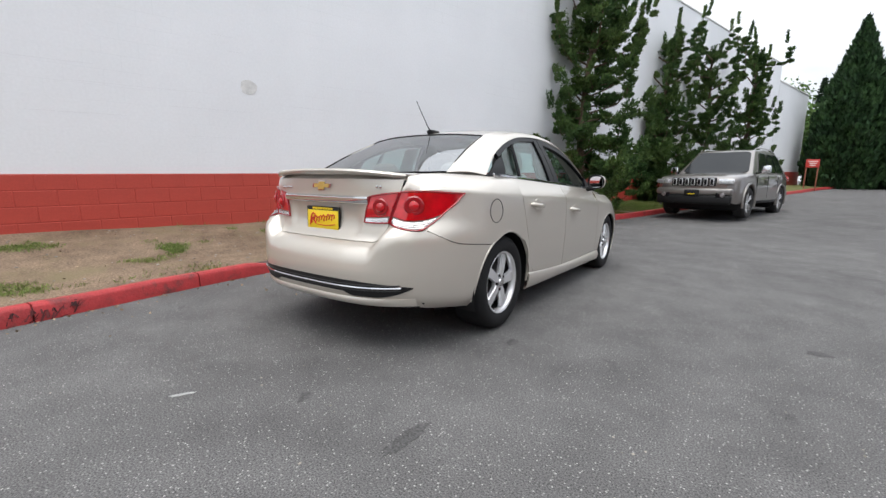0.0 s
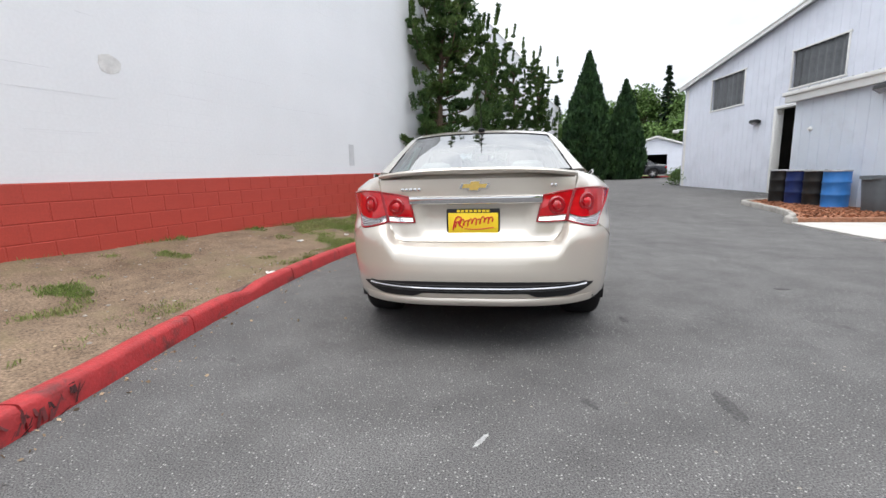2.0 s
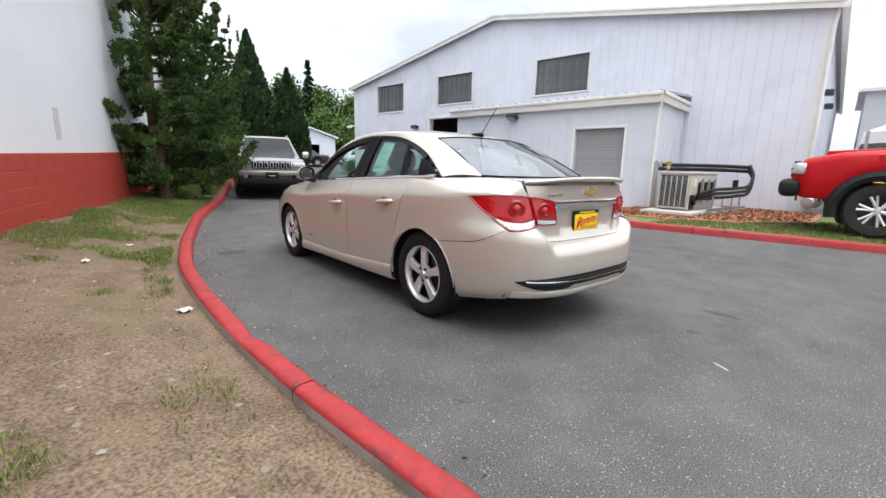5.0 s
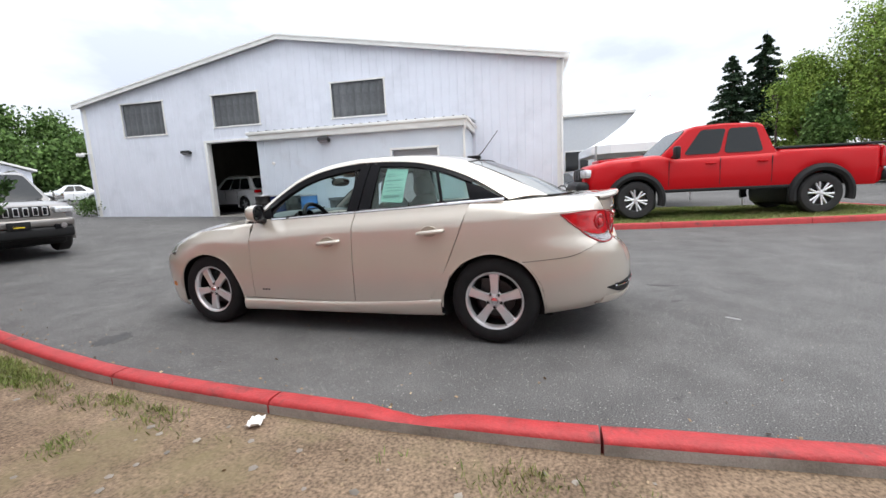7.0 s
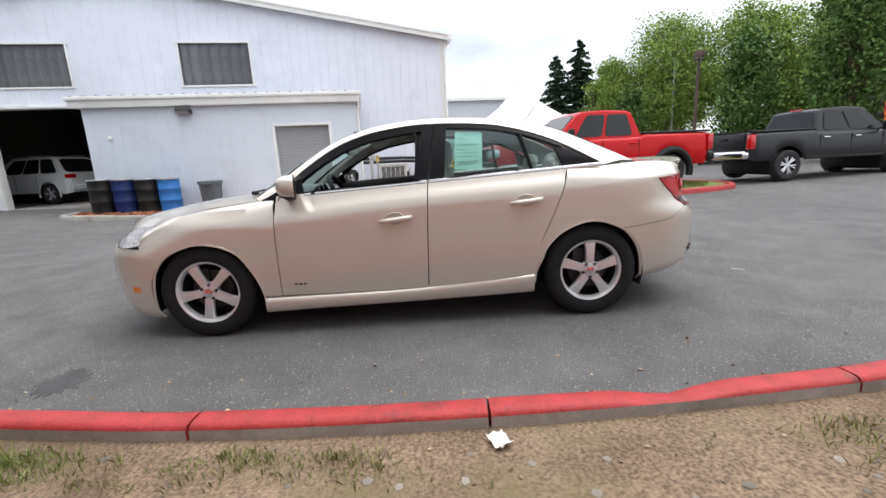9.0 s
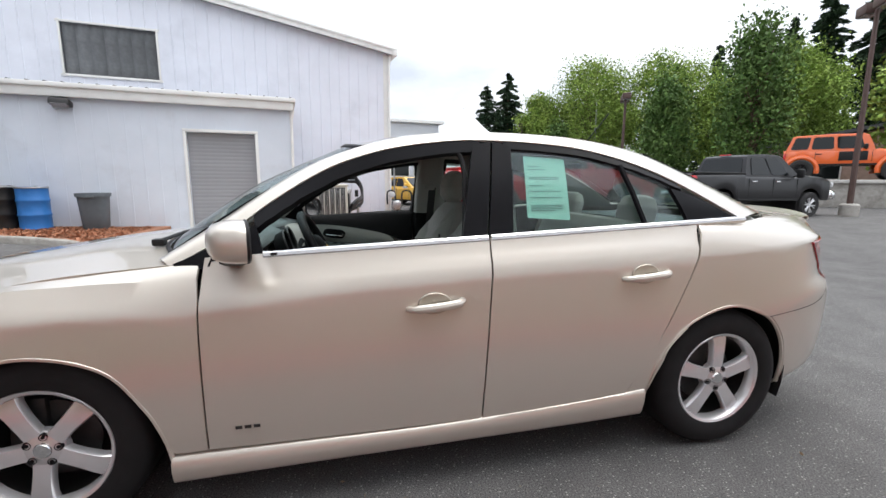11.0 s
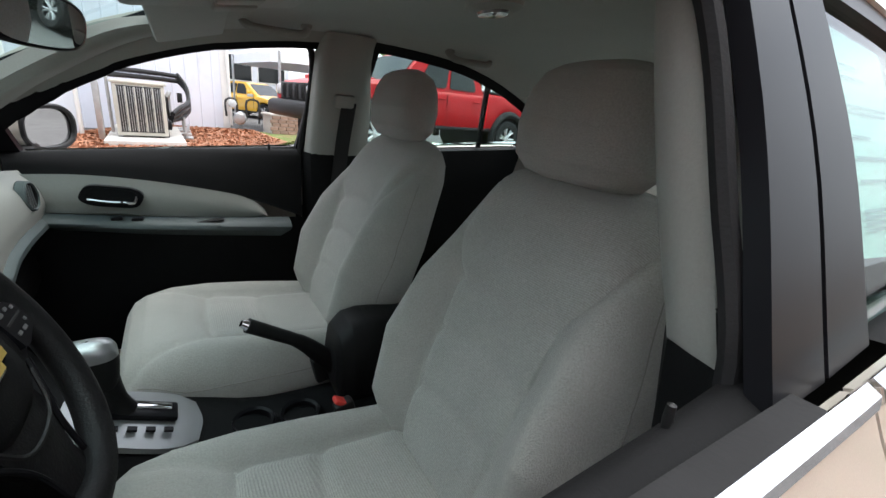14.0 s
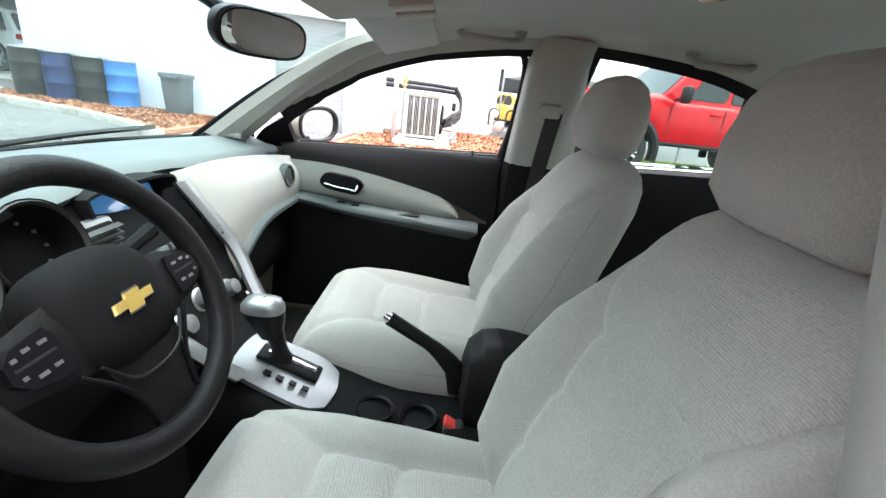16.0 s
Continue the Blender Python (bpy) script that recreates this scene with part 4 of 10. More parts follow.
flat_patch("lawn", [(5.78, 2.2), (6.05, -0.5), (6.42, -2.5), (6.95, -5.5), (7.25, -7.6), (7.6, -8.3), (8.6, -8.6), (10.6, -8.2), (11.2, -4.0), (12.2, -0.5), (12.3, 0.6), (9.2, 2.2)], LAWN, "trimmed lawn strip with worn dry patches", 0.115)
flat_patch("mulch_strip", [(6.6, 2.1), (6.9, 0.2), (7.6, -0.9), (9.4, -1.9), (12.2, -1.6), (12.4, 0.9), (9.2, 2.1)], MULCH, "red-brown bark mulch round the machines", 0.135)
lawn_kerb = catmull([(9.1, 2.22, 0), (7.0, 2.25, 0), (5.85, 2.25, 0), (5.7, 2.05, 0), (5.97, -0.5, 0), (6.34, -2.5, 0), (6.87, -5.5, 0), (7.1, -7.6, 0), (7.5, -8.4, 0), (8.6, -8.7, 0), (10.6, -8.3, 0)], 120)
kerb_run("lawn_kerb", lawn_kerb, [2.5, 3.45, 6.3, 9.1, 12.0, 14.0], "red-painted concrete kerb round the lawn strip", back=0.0)


# ---- the saloon car: axle mid-point at the origin, nose towards +y ----
def crease_z(y):
    return float(np.interp(y, (-2.0, -1.14, -0.2, 0.3, 0.83, 1.3), (0.978, 0.945, 0.905, 0.868, 0.815, 0.80)))


def belt_z(y):
    return 1.003 - 0.05 * y


SEC_Z = (-0.78, -0.62, -0.45, -0.28, -0.12, -0.02, 0.0, 0.04, 0.09, 0.15)
SEC_X = (0.835, 0.868, 0.884, 0.892, 0.893, 0.889, 0.883, 0.853, 0.824, 0.797)
REAR_Z, REAR_Y = (0.2, 0.30, 0.40, 0.50, 0.58, 0.63, 0.66, 0.69, 0.78, 0.9, 0.96, 1.06), (-2.22, -2.285, -2.312, -2.32, -2.312, -2.28, -2.225, -2.195, -2.18, -2.176, -2.18, -2.182)
FRONT_Z, FRONT_Y = (0.15, 0.25, 0.35, 0.5, 0.62, 0.72, 0.8, 0.9, 1.0), (2.14, 2.20, 2.235, 2.25, 2.235, 2.17, 2.07, 1.9, 1.8)


def side_w(y, z):
    return float(np.interp(z - crease_z(max(min(y, 1.6), -2.0)), SEC_Z, SEC_X))


def shelf(x):
    """How far the bumper's shelf climbs beside the boot lid."""
    e = min(max((abs(x) - 0.44) / 0.13, 0.0), 1.0)
    return 0.115 * e * e * (3 - 2 * e)


def rear_limit(x, z):
    lift = shelf(x) * min(max((z - 0.5) / 0.15, 0), 1) * min(max((0.93 - z) / 0.1, 0), 1)
    return float(np.interp(z - lift, REAR_Z, REAR_Y))


def nose_start(z):
    return float(np.interp(z, (0.6, 0.8), (1.45, 1.15)))


def side_x(y, z):
    """Half width of the body at y, z."""
    w = side_w(y, z)
    if y < -1.25:
        t = min((-1.25 - y) / (-1.25 - rear_limit(0.7, z)), 1.0)
        return w * (1 - t**3.2) ** (1 / 3.2)
    a = nose_start(z)
    if y > a:
        t = min((y - a) / (float(np.interp(z, FRONT_Z, FRONT_Y)) - a), 1.0)
        return w * (1 - t**2.6) ** (1 / 2.6)
    return w


def tail_y(x, z):
    """The tail's y at half width x, height z, with a shallow hollow round the plate."""
    w = side_w(-2.0, z)
    y = -1.25 + (rear_limit(x, z) + 1.25) * (1 - min(abs(x) / w, 1) ** 3.2) ** (1 / 3.2)
    hx = min(max((0.33 - abs(x)) / 0.03, 0), 1)
    hz = min(max((z - 0.70) / 0.035, 0), 1) * min(max((0.885 - z) / 0.02, 0), 1)
    return y + 0.02 * hx * hz


def nose_y(x, z):
    w, a = side_w(1.6, z), nose_start(z)
    yf = float(np.interp(z, FRONT_Z, FRONT_Y))
    return a + (yf - a) * (1 - min(abs(x) / w, 1) ** 2.6) ** (1 / 2.6)


def sp(y, z, out=0.0):
    return (-(side_x(y, z) + out), y, z)


def tp(x, z, out=0.0):
    return (x, tail_y(x, z) - out, z)


def wrap_x(net, out=0.0):
    """Lay a net of (x, y, z) back on the body side where x was only interpolated."""
    for row in net:
        for q in row:
            q[0] = -(side_x(q[1], q[2]) + out)
    return net


def side_net(rows, n=28, sub=4, out=0.0, wrap=True):
    net = skin([[sp(y, z) for y, z in r] for r in rows], n, sub)
    return wrap_x(net, out) if wrap else net


def signed(v, p):
    return math.copysign(abs(v) ** p, v)


def glass_x(z):
    return float(np.interp(z, (0.93, 1.0, 1.1, 1.2, 1.3, 1.4, 1.45), (0.815, 0.79, 0.755, 0.71, 0.66, 0.606, 0.58)))


def both(name, shape, mat, parent, label="", smooth=35):
    return part(name, shape, mat, parent, label, smooth), part(name, shape.mirrored(), mat, parent, label, smooth)


FRAME_TOP = [(0.93, 0.930, 0.785), (0.77, 1.021, 0.755), (0.6, 1.152, 0.715), (0.4, 1.275, 0.672), (0.23, 1.340, 0.645), (0.05, 1.380, 0.622), (-0.22, 1.406, 0.606), (-0.62, 1.390, 0.61),
             (-0.85, 1.348, 0.63), (-1.05, 1.284, 0.656), (-1.22, 1.207, 0.69), (-1.46, 1.068, 0.768)]
ROOF_EDGE = [(0.99, 0.948, 0.71), (0.8, 1.074, 0.655), (0.63, 1.192, 0.612), (0.45, 1.301, 0.575), (0.25, 1.378, 0.55), (0.05, 1.423, 0.535), (-0.22, 1.446, 0.525), (-0.62, 1.440, 0.52),
             (-0.88, 1.412, 0.52), (-1.1, 1.364, 0.523), (-1.37, 1.255, 0.555), (-1.72, 1.082, 0.628)]


def wheel_parts(car, x, y, side, turn):
    """Five-spoke alloy on a black tyre; the wheel's own axis is x, side is -1 for the left."""
    m = Matrix.Translation((x, y, 0.33)) @ spin(90 * side, "Y")
    rim = Shape()
    rim.lathe([(0.216, 0.0), (0.221, 0.012), (0.217, 0.017), (0.206, 0.012), (0.199, 0.0), (0.195, -0.03)], 48, m)
    for k in range(5):
        a = math.radians(72 * k + turn)
        ca, sa = math.cos(a), math.sin(a)
        rows = []
        for r, hw, z, th in ((0.035, 0.034, 0.0, 0.03), (0.075, 0.030, 0.004, 0.03), (0.12, 0.031, 0.004, 0.03), (0.17, 0.036, 0.002, 0.03), (0.207, 0.043, -0.006, 0.034)):
            prof = [(-hw, z - th), (-hw, z - 0.008), (-hw * 0.86, z), (-hw * 0.2, z + 0.001), (hw * 0.2, z + 0.001), (hw * 0.86, z), (hw, z - 0.008), (hw, z - th)]
            rows.append([m @ Vector((r * ca - w * sa, r * sa + w * ca, h)) for w, h in prof])
        rim.grid(rows)
    rim.lathe([(0.0001, 0.006), (0.05, 0.004), (0.066, -0.006), (0.07, -0.03)], 30, m)
    wheel = part("wheel", rim, ALLOY, car, "five-spoke silver alloy wheel")
    part("barrel", Shape().lathe([(0.196, -0.028), (0.19, -0.15), (0.15, -0.155), (0.02, -0.155)], 40, m), BLACK_PLASTIC, wheel, "dark inside of the wheel")
    tyre = Shape().lathe([(0.214, 0.004), (0.222, 0.018), (0.24, 0.026), (0.275, 0.028), (0.305, 0.02), (0.322, 0.002), (0.329, -0.02), (0.3305, -0.06), (0.3305, -0.14), (0.329, -0.18), (0.322, -0.2), (0.3, -0.222), (0.24, -0.225), (0.21, -0.2)], 56, m)
    part("tyre", tyre, RUBBER, wheel, "black tyre")
    part("centre_cap", Shape().lathe([(0.0001, 0.012), (0.024, 0.011), (0.029, 0.004), (0.03, -0.01)], 24, m), CHROME, wheel)
    for k in range(5):
        a = math.radians(72 * k + turn + 36)
        mm = m @ Matrix.Translation((0.048 * math.cos(a), 0.048 * math.sin(a), -0.001))
        part("wheel_nut", Shape().lathe([(0.0001, 0.008), (0.006, 0.0075), (0.0075, 0.002), (0.0125, 0.0075), (0.0145, 0.003), (0.0145, -0.01)], 10, mm), GLOSS_BLACK, wheel, "dark wheel nut in its hole")
    part("brake_disc", Shape().lathe([(0.03, -0.075), (0.14, -0.075), (0.14, -0.095), (0.03, -0.095)], 32, m).box(tuple(m @ Vector((0.1, 0.06, -0.085))), (0.06, 0.1, 0.12), bevel=0.012), DARK_METAL, wheel, "dark brake disc and caliper")
    return wheel


def build_car():
    car = thing("car", "champagne-beige saloon car parked beside the red kerb, front windows down", "car")
    # --- side panels ---
    fender = side_net([[(1.655, 0.50), (1.55, 0.612), (1.3425, 0.672), (1.12, 0.612), (1.005, 0.46), (0.958, 0.34), (0.94, 0.288), (0.828, 0.285)],
                       [(1.72, 0.58), (1.53, 0.695), (1.3425, 0.728), (1.09, 0.675), (0.93, 0.53), (0.828, 0.45)],
                       [(1.76, 0.66), (1.5, 0.79), (1.25, 0.82), (1.0, 0.79), (0.826, 0.70)],
                       [(1.75, 0.73), (1.5, 0.825), (1.2, 0.84), (1.0, 0.835), (0.824, 0.83)]], 34, 4)
    top = np.array([catmull([(-0.70, 1.70, 0.792), (-0.735, 1.5, 0.862), (-0.765, 1.2, 0.905), (-0.778, 1.0, 0.926), (-0.79, 0.835, 0.942)], 34)])
    mid = (fender[-1:] + top) / 2 + np.array((-0.016, 0, 0.012))
    both("fender", Shape().shell(np.concatenate([fender, mid, top])), CHAMPAGNE, car)
    front_door = side_net([[(0.822, 0.285), (0.3, 0.28), (-0.185, 0.28)], [(0.822, 0.45), (0.3, 0.45), (-0.191, 0.45)], [(0.82, 0.70), (0.3, 0.70), (-0.2, 0.70)],
                           [(0.818, crease_z(0.81)), (0.3, crease_z(0.3)), (-0.21, crease_z(-0.2))], [(0.817, 0.90), (0.3, 0.93), (-0.214, 0.96)], [(0.812, belt_z(0.81)), (0.3, belt_z(0.3)), (-0.218, belt_z(-0.2))]], 20, 4)
    doors_f = both("front_door", Shape().shell(front_door, 0.02), CHAMPAGNE, car)
    seam = [(-0.835, 0.30), (-0.953, 0.495), (-1.036, 0.68), (-1.097, 0.82), (-1.142, 0.935), (-1.178, 1.05)]
    rear_door = side_net([[(-0.192, 0.28), (-0.6, 0.28), (-0.82, 0.285)], [(-0.198, 0.47), (-0.6, 0.48), (-0.946, 0.495)], [(-0.206, 0.68), (-0.65, 0.68), (-1.03, 0.68)], [(-0.212, 0.82), (-0.65, 0.82), (-1.091, 0.82)],
                          [(-0.217, crease_z(-0.2)), (-0.65, crease_z(-0.65)), (-1.138, crease_z(-1.14))], [(-0.225, belt_z(-0.22)), (-0.7, belt_z(-0.7)), (-1.175, belt_z(-1.18))]], 20, 4)
    doors_r = both("rear_door", Shape().shell(rear_door, 0.02), CHAMPAGNE, car)
    quarter = side_net([[seam[0], (-0.935, 0.30), (-0.953, 0.37), (-0.998, 0.49), (-1.13, 0.628), (-1.335, 0.692), (-1.54, 0.632), (-1.61, 0.635), (-1.8, 0.655), (-1.9, 0.67), (-1.98, 0.702), (-2.055, 0.748)],
                        [(-0.985, 0.57), (-1.15, 0.705), (-1.335, 0.75), (-1.56, 0.725), (-1.78, 0.72), (-1.9, 0.74), (-2.02, 0.79)],
                        [seam[3], (-1.4, 0.85), (-1.75, 0.845), (-1.945, 0.848)],
                        [(-1.13, 0.90), (-1.45, 0.93), (-1.825, 0.958)]], 40, 4)
    upper = side_net([[(-1.13, 0.90), (-1.45, 0.93), (-1.825, 0.958)], [(-1.145, crease_z(-1.15)), (-1.5, crease_z(-1.5)), (-1.8, 0.978), (-1.96, 0.976), (-2.097, 0.967)]], 40, 3)
    deck = np.array([catmull([(-side_x(-1.18, 1.05), -1.18, 1.05), (-0.785, -1.46, 1.058), (-0.668, -1.72, 1.07), (-0.612, -1.9, 1.068), (-0.594, -2.05, 1.05)], 40)])
    mid = (upper[-1:] + deck) / 2 + np.array((-0.012, 0, 0.014))
    both("quarter_panel", Shape().shell(np.concatenate([quarter, upper[1:], mid, deck])), CHAMPAGNE, car)
    both("arch_lip", Shape().tube(catmull([sp(y, z, -0.006) for y, z in [(-0.94, 0.27), (-0.953, 0.37), (-0.998, 0.49), (-1.13, 0.628), (-1.335, 0.692), (-1.54, 0.632), (-1.64, 0.53), (-1.69, 0.41), (-1.712, 0.27)]], 40), 0.009, 6), CHAMPAGNE, car)
    both("arch_lip", Shape().tube(catmull([sp(y, z, -0.006) for y, z in [(1.706, 0.19), (1.695, 0.36), (1.655, 0.50), (1.55, 0.612), (1.3425, 0.672), (1.12, 0.612), (1.005, 0.46), (0.958, 0.34), (0.945, 0.26)]], 40), 0.009, 6), CHAMPAGNE, car)
    def skirt(z0, z1, z2, out):
        return [sp(0.945, z0, out), sp(0.6, (z0 + z1) / 2, out), sp(0.0, z1, out), sp(-0.6, (z1 + z2) / 2, out), sp(-0.935, z2, out)]
    sill = skin([skirt(0.158, 0.17, 0.19, -0.04), skirt(0.170, 0.182, 0.202, 0.008), skirt(0.215, 0.225, 0.262, 0.018), skirt(0.248, 0.255, 0.305, 0.014), skirt(0.268, 0.272, 0.33, 0.002), skirt(0.276, 0.279, 0.336, -0.02)], 30, 3)
    both("side_skirt", Shape().shell(sill, 0.01), CHAMPAGNE, car, "body-coloured side skirt")
    # --- roof rails, roof ---
    lo, hi = np.array([(-x, y, z) for y, z, x in FRAME_TOP]), np.array([(-x, y, z) for y, z, x in ROOF_EDGE])
    md = (lo + hi) / 2 + np.array((-0.012, 0, 0.012))
    rail = skin([lo, md, hi], 60, 5)
    both("roof_rail", Shape().shell(rail, 0.012), CHAMPAGNE, car)
    rows = []
    for (y, z, x), bow, crown in zip(ROOF_EDGE[4:10], (0.085, 0.05, 0.02, 0.0, -0.02, -0.045), (0.022, 0.024, 0.025, 0.025, 0.025, 0.024)):
        rows.append([(-x, y, z + 0.001), (-x * 0.8, y + bow * 0.36, z + crown * 0.42), (-x * 0.45, y + bow * 0.8, z + crown * 0.85), (0, y + bow, z + crown), (x * 0.45, y + bow * 0.8, z + crown * 0.85), (x * 0.8, y + bow * 0.36, z + crown * 0.42), (x, y, z + 0.001)])
    roof_net = skin(rows, 25, 5)
    part("roof", Shape().shell(roof_net, 0.012, flip=True), CHAMPAGNE, car)
    # --- windscreen and rear window ---
    ws = skin([[(-0.69, 0.955, 0.965), (-0.42, 1.06, 0.964), (0, 1.11, 0.962), (0.42, 1.06, 0.964), (0.69, 0.955, 0.965)], [(-0.612, 0.63, 1.184), (-0.36, 0.72, 1.202), (0, 0.76, 1.209), (0.36, 0.72, 1.202), (0.612, 0.63, 1.184)],
               [(-0.552, 0.262, 1.37), (-0.3, 0.325, 1.391), (0, 0.345, 1.397), (0.3, 0.325, 1.391), (0.552, 0.262, 1.37)]], 21, 6)
    glass = part("windscreen", Shape().grid(ws, flip=True), GLASS_CLEAR, car, "green-tinted windscreen")
    glass.visible_shadow = False
    edge = np.concatenate([ws[:, 0], ws[-1, 1:-1], ws[::-1, -1], ws[0, ::-1]])
    part("windscreen_seal", Shape().tube(edge, 0.009, 6, closed=True), GLOSS_BLACK, car)
    rw = skin([[(-0.523, -1.1, 1.363), (-0.3, -1.14, 1.38), (0, -1.155, 1.385), (0.3, -1.14, 1.38), (0.523, -1.1, 1.363)], [(-0.565, -1.4, 1.237), (-0.3, -1.47, 1.247), (0, -1.495, 1.251), (0.3, -1.47, 1.247), (0.565, -1.4, 1.237)],
               [(-0.622, -1.70, 1.083), (-0.35, -1.79, 1.077), (0, -1.825, 1.075), (0.35, -1.79, 1.077), (0.622, -1.70, 1.083)]], 21, 6)
    glass = part("rear_window", Shape().grid(rw, flip=True), GLASS_REAR, car, "sloping rear window with a dark rim")
    glass.visible_shadow = False
    edge = np.concatenate([rw[:, 0], rw[-1, 1:-1], rw[::-1, -1], rw[0, ::-1]])
    part("rear_window_seal", Shape().tube(edge, 0.006, 6, closed=True), GLOSS_BLACK, car)
    # --- hood, cowl, nose ---
    hood = [[(-0.785, 0.86, 0.944), (-0.45, 1.06, 0.958), (0, 1.14, 0.968), (0.45, 1.06, 0.958), (0.785, 0.86, 0.944)], [(-0.748, 1.38, 0.886), (-0.4, 1.42, 0.932), (0, 1.43, 0.943), (0.4, 1.42, 0.932), (0.748, 1.38, 0.886)],
            [(-0.69, 1.74, 0.785), (-0.37, 1.8, 0.868), (0, 1.82, 0.884), (0.37, 1.8, 0.868), (0.69, 1.74, 0.785)], [(-0.555, 1.965, 0.772), (-0.3, 2.08, 0.808), (0, 2.125, 0.816), (0.3, 2.08, 0.808), (0.555, 1.965, 0.772)],
            [(-0.50, 2.035, 0.73), (-0.28, 2.145, 0.752), (0, 2.19, 0.757), (0.28, 2.145, 0.752), (0.50, 2.035, 0.73)]]
    part("hood", Shape().shell(skin(hood, 25, 5), 0.012), CHAMPAGNE, car)
    cowl = skin([[(-0.70, 0.95, 0.962), (-0.42, 1.055, 0.958), (0, 1.105, 0.955), (0.42, 1.055, 0.958), (0.70, 0.95, 0.962)], [(-0.74, 0.90, 0.945), (-0.45, 1.065, 0.945), (0, 1.145, 0.945), (0.45, 1.065, 0.945), (0.74, 0.90, 0.945)]], 20, 2)
    part("cowl", Shape().grid(cowl), BLACK_PLASTIC, car)
    for x in (-0.45, 0.1):
        part("wiper", Shape().tube(catmull([(x, 1.07, 0.985), (x + 0.25, 1.06, 0.992), (x + 0.5, 1.03, 0.995)], 10), 0.008, 6).box((x, 1.085, 0.975), (0.04, 0.05, 0.03), bevel=0.008), BLACK_PLASTIC, car)
    nb = []
    for z in (0.16, 0.2, 0.28, 0.4, 0.52, 0.6, 0.655):
        ya = 1.3425 + math.sqrt(max(0.37**2 - (z - 0.33) ** 2, 0))
        half = [sp(y, z, -0.02 if z < 0.18 else 0.0) for y in np.linspace(max(ya, 1.66), 1.97, 6)] + [(-x, nose_y(x, z), z) for x in (0.6, 0.45, 0.3, 0.15)]
        nb.append(half + [(0, nose_y(0, z), z)] + [(-a, b, c) for a, b, c in half[::-1]])
    part("front_bumper", Shape().shell(skin(nb, 45, 3), 0.012, flip=True), CHAMPAGNE, car)
    for z0, z1, xw in ((0.28, 0.38, 0.30), (0.52, 0.6, 0.36)):
        g = [[(x, nose_y(x, z) + 0.006, z) for x in np.linspace(-xw, xw, 9)] for z in (z0, z1)]
        part("grille", Shape().shell(skin(g, 17, 2), 0.01, flip=True), GLOSS_BLACK, car, "black slatted grille")
    g = [[(x, nose_y(x, z) + 0.012, z) for x in np.linspace(-0.45, 0.45, 9)] for z in (0.605, 0.64)]
    part("chrome_strip", Shape().shell(skin(g, 17, 2), 0.01, flip=True), CHROME, car)
    lamp = skin([[sp(1.745, 0.685, 0.004), sp(1.82, 0.67, 0.004), sp(1.93, 0.66, 0.004), (-0.5, nose_y(0.5, 0.66) + 0.004, 0.66)], [(-0.775, 1.735, 0.742), (-0.735, 1.84, 0.735), (-0.66, 1.96, 0.725), (-0.53, 2.06, 0.71)],
                 [(-0.695, 1.715, 0.796), (-0.66, 1.81, 0.79), (-0.60, 1.925, 0.776), (-0.53, 2.0, 0.75)]], 14, 3)
    for o in both("headlight", Shape().shell(lamp, 0.01, flip=True), CLEAR_LENS, car, "clear swept-back headlight"):
        s = -1 if o.name == "headlight" else 1
        part("reflector", Shape().lathe([(0.001, 0.0), (0.03, 0.006), (0.04, 0.02)], 16, Matrix.Translation((s * 0.63, 1.88, 0.71)) @ spin(-80, "X") @ spin(s * 25, "Z")), DARK_METAL, o)
    mk = skin([[sp(1.86, 0.352, 0.004), sp(1.80, 0.352, 0.004)], [sp(1.86, 0.392, 0.004), sp(1.80, 0.392, 0.004)]], 4, 2)
    both("side_marker", Shape().shell(mk, 0.01), AMBER, car, "amber side marker")
    # --- tail ---
    lid = [[(-0.612, -1.755, 1.074), (-0.33, -1.84, 1.07), (0, -1.87, 1.068), (0.33, -1.84, 1.07), (0.612, -1.755, 1.074)], [(-0.60, -1.92, 1.066), (-0.3, -2.0, 1.074), (0, -2.02, 1.076), (0.3, -2.0, 1.074), (0.60, -1.92, 1.066)],
           [(-0.588, -2.045, 1.05), (-0.3, -2.14, 1.062), (0, -2.155, 1.064), (0.3, -2.14, 1.062), (0.588, -2.045, 1.05)]]
    lid_net = skin(lid, 33, 4)
    face = []
    for z, hw in ((1.03, 0.586), (0.99, 0.579), (0.955, 0.573), (0.92, 0.561), (0.889, 0.552), (0.883, 0.55), (0.84, 0.538), (0.80, 0.526), (0.775, 0.518), (0.75, 0.507), (0.72, 0.492), (0.70, 0.478), (0.682, 0.462), (0.674, 0.45), (0.67, 0.435)):
        face.append([tp(x, z) for x in np.linspace(-hw, hw, 41)])
    lid_net = np.array([catmull(r, 41) for r in lid_net])
    part("boot_lid", Shape().shell(np.concatenate([lid_net, np.array(face)]), 0.012, flip=True), CHAMPAGNE, car)
    sr = []
    for x in np.linspace(-0.592, 0.592, 35):
        e = abs(x) / 0.592
        y0 = tail_y(x, 1.05)
        d = 0.034 * (1 - e**6)
        top = 1.088 - 0.03 * e**2.5
        sr.append([(x, y0 + 0.11, 1.062 + 0.008 * (1 - e**2)), (x, y0 + 0.05, top - 0.01), (x, y0 - 0.4 * d, top - 0.001), (x, y0 - d, top - 0.001), (x, y0 - d - 0.004, top - 0.007), (x, y0 - d, top - 0.014), (x, y0 - 0.004, top - 0.026 + 0.008 * e)])
    part("spoiler", Shape().shell(np.array(sr), 0.006, flip=True), CHAMPAGNE, car, "body-coloured lip spoiler")
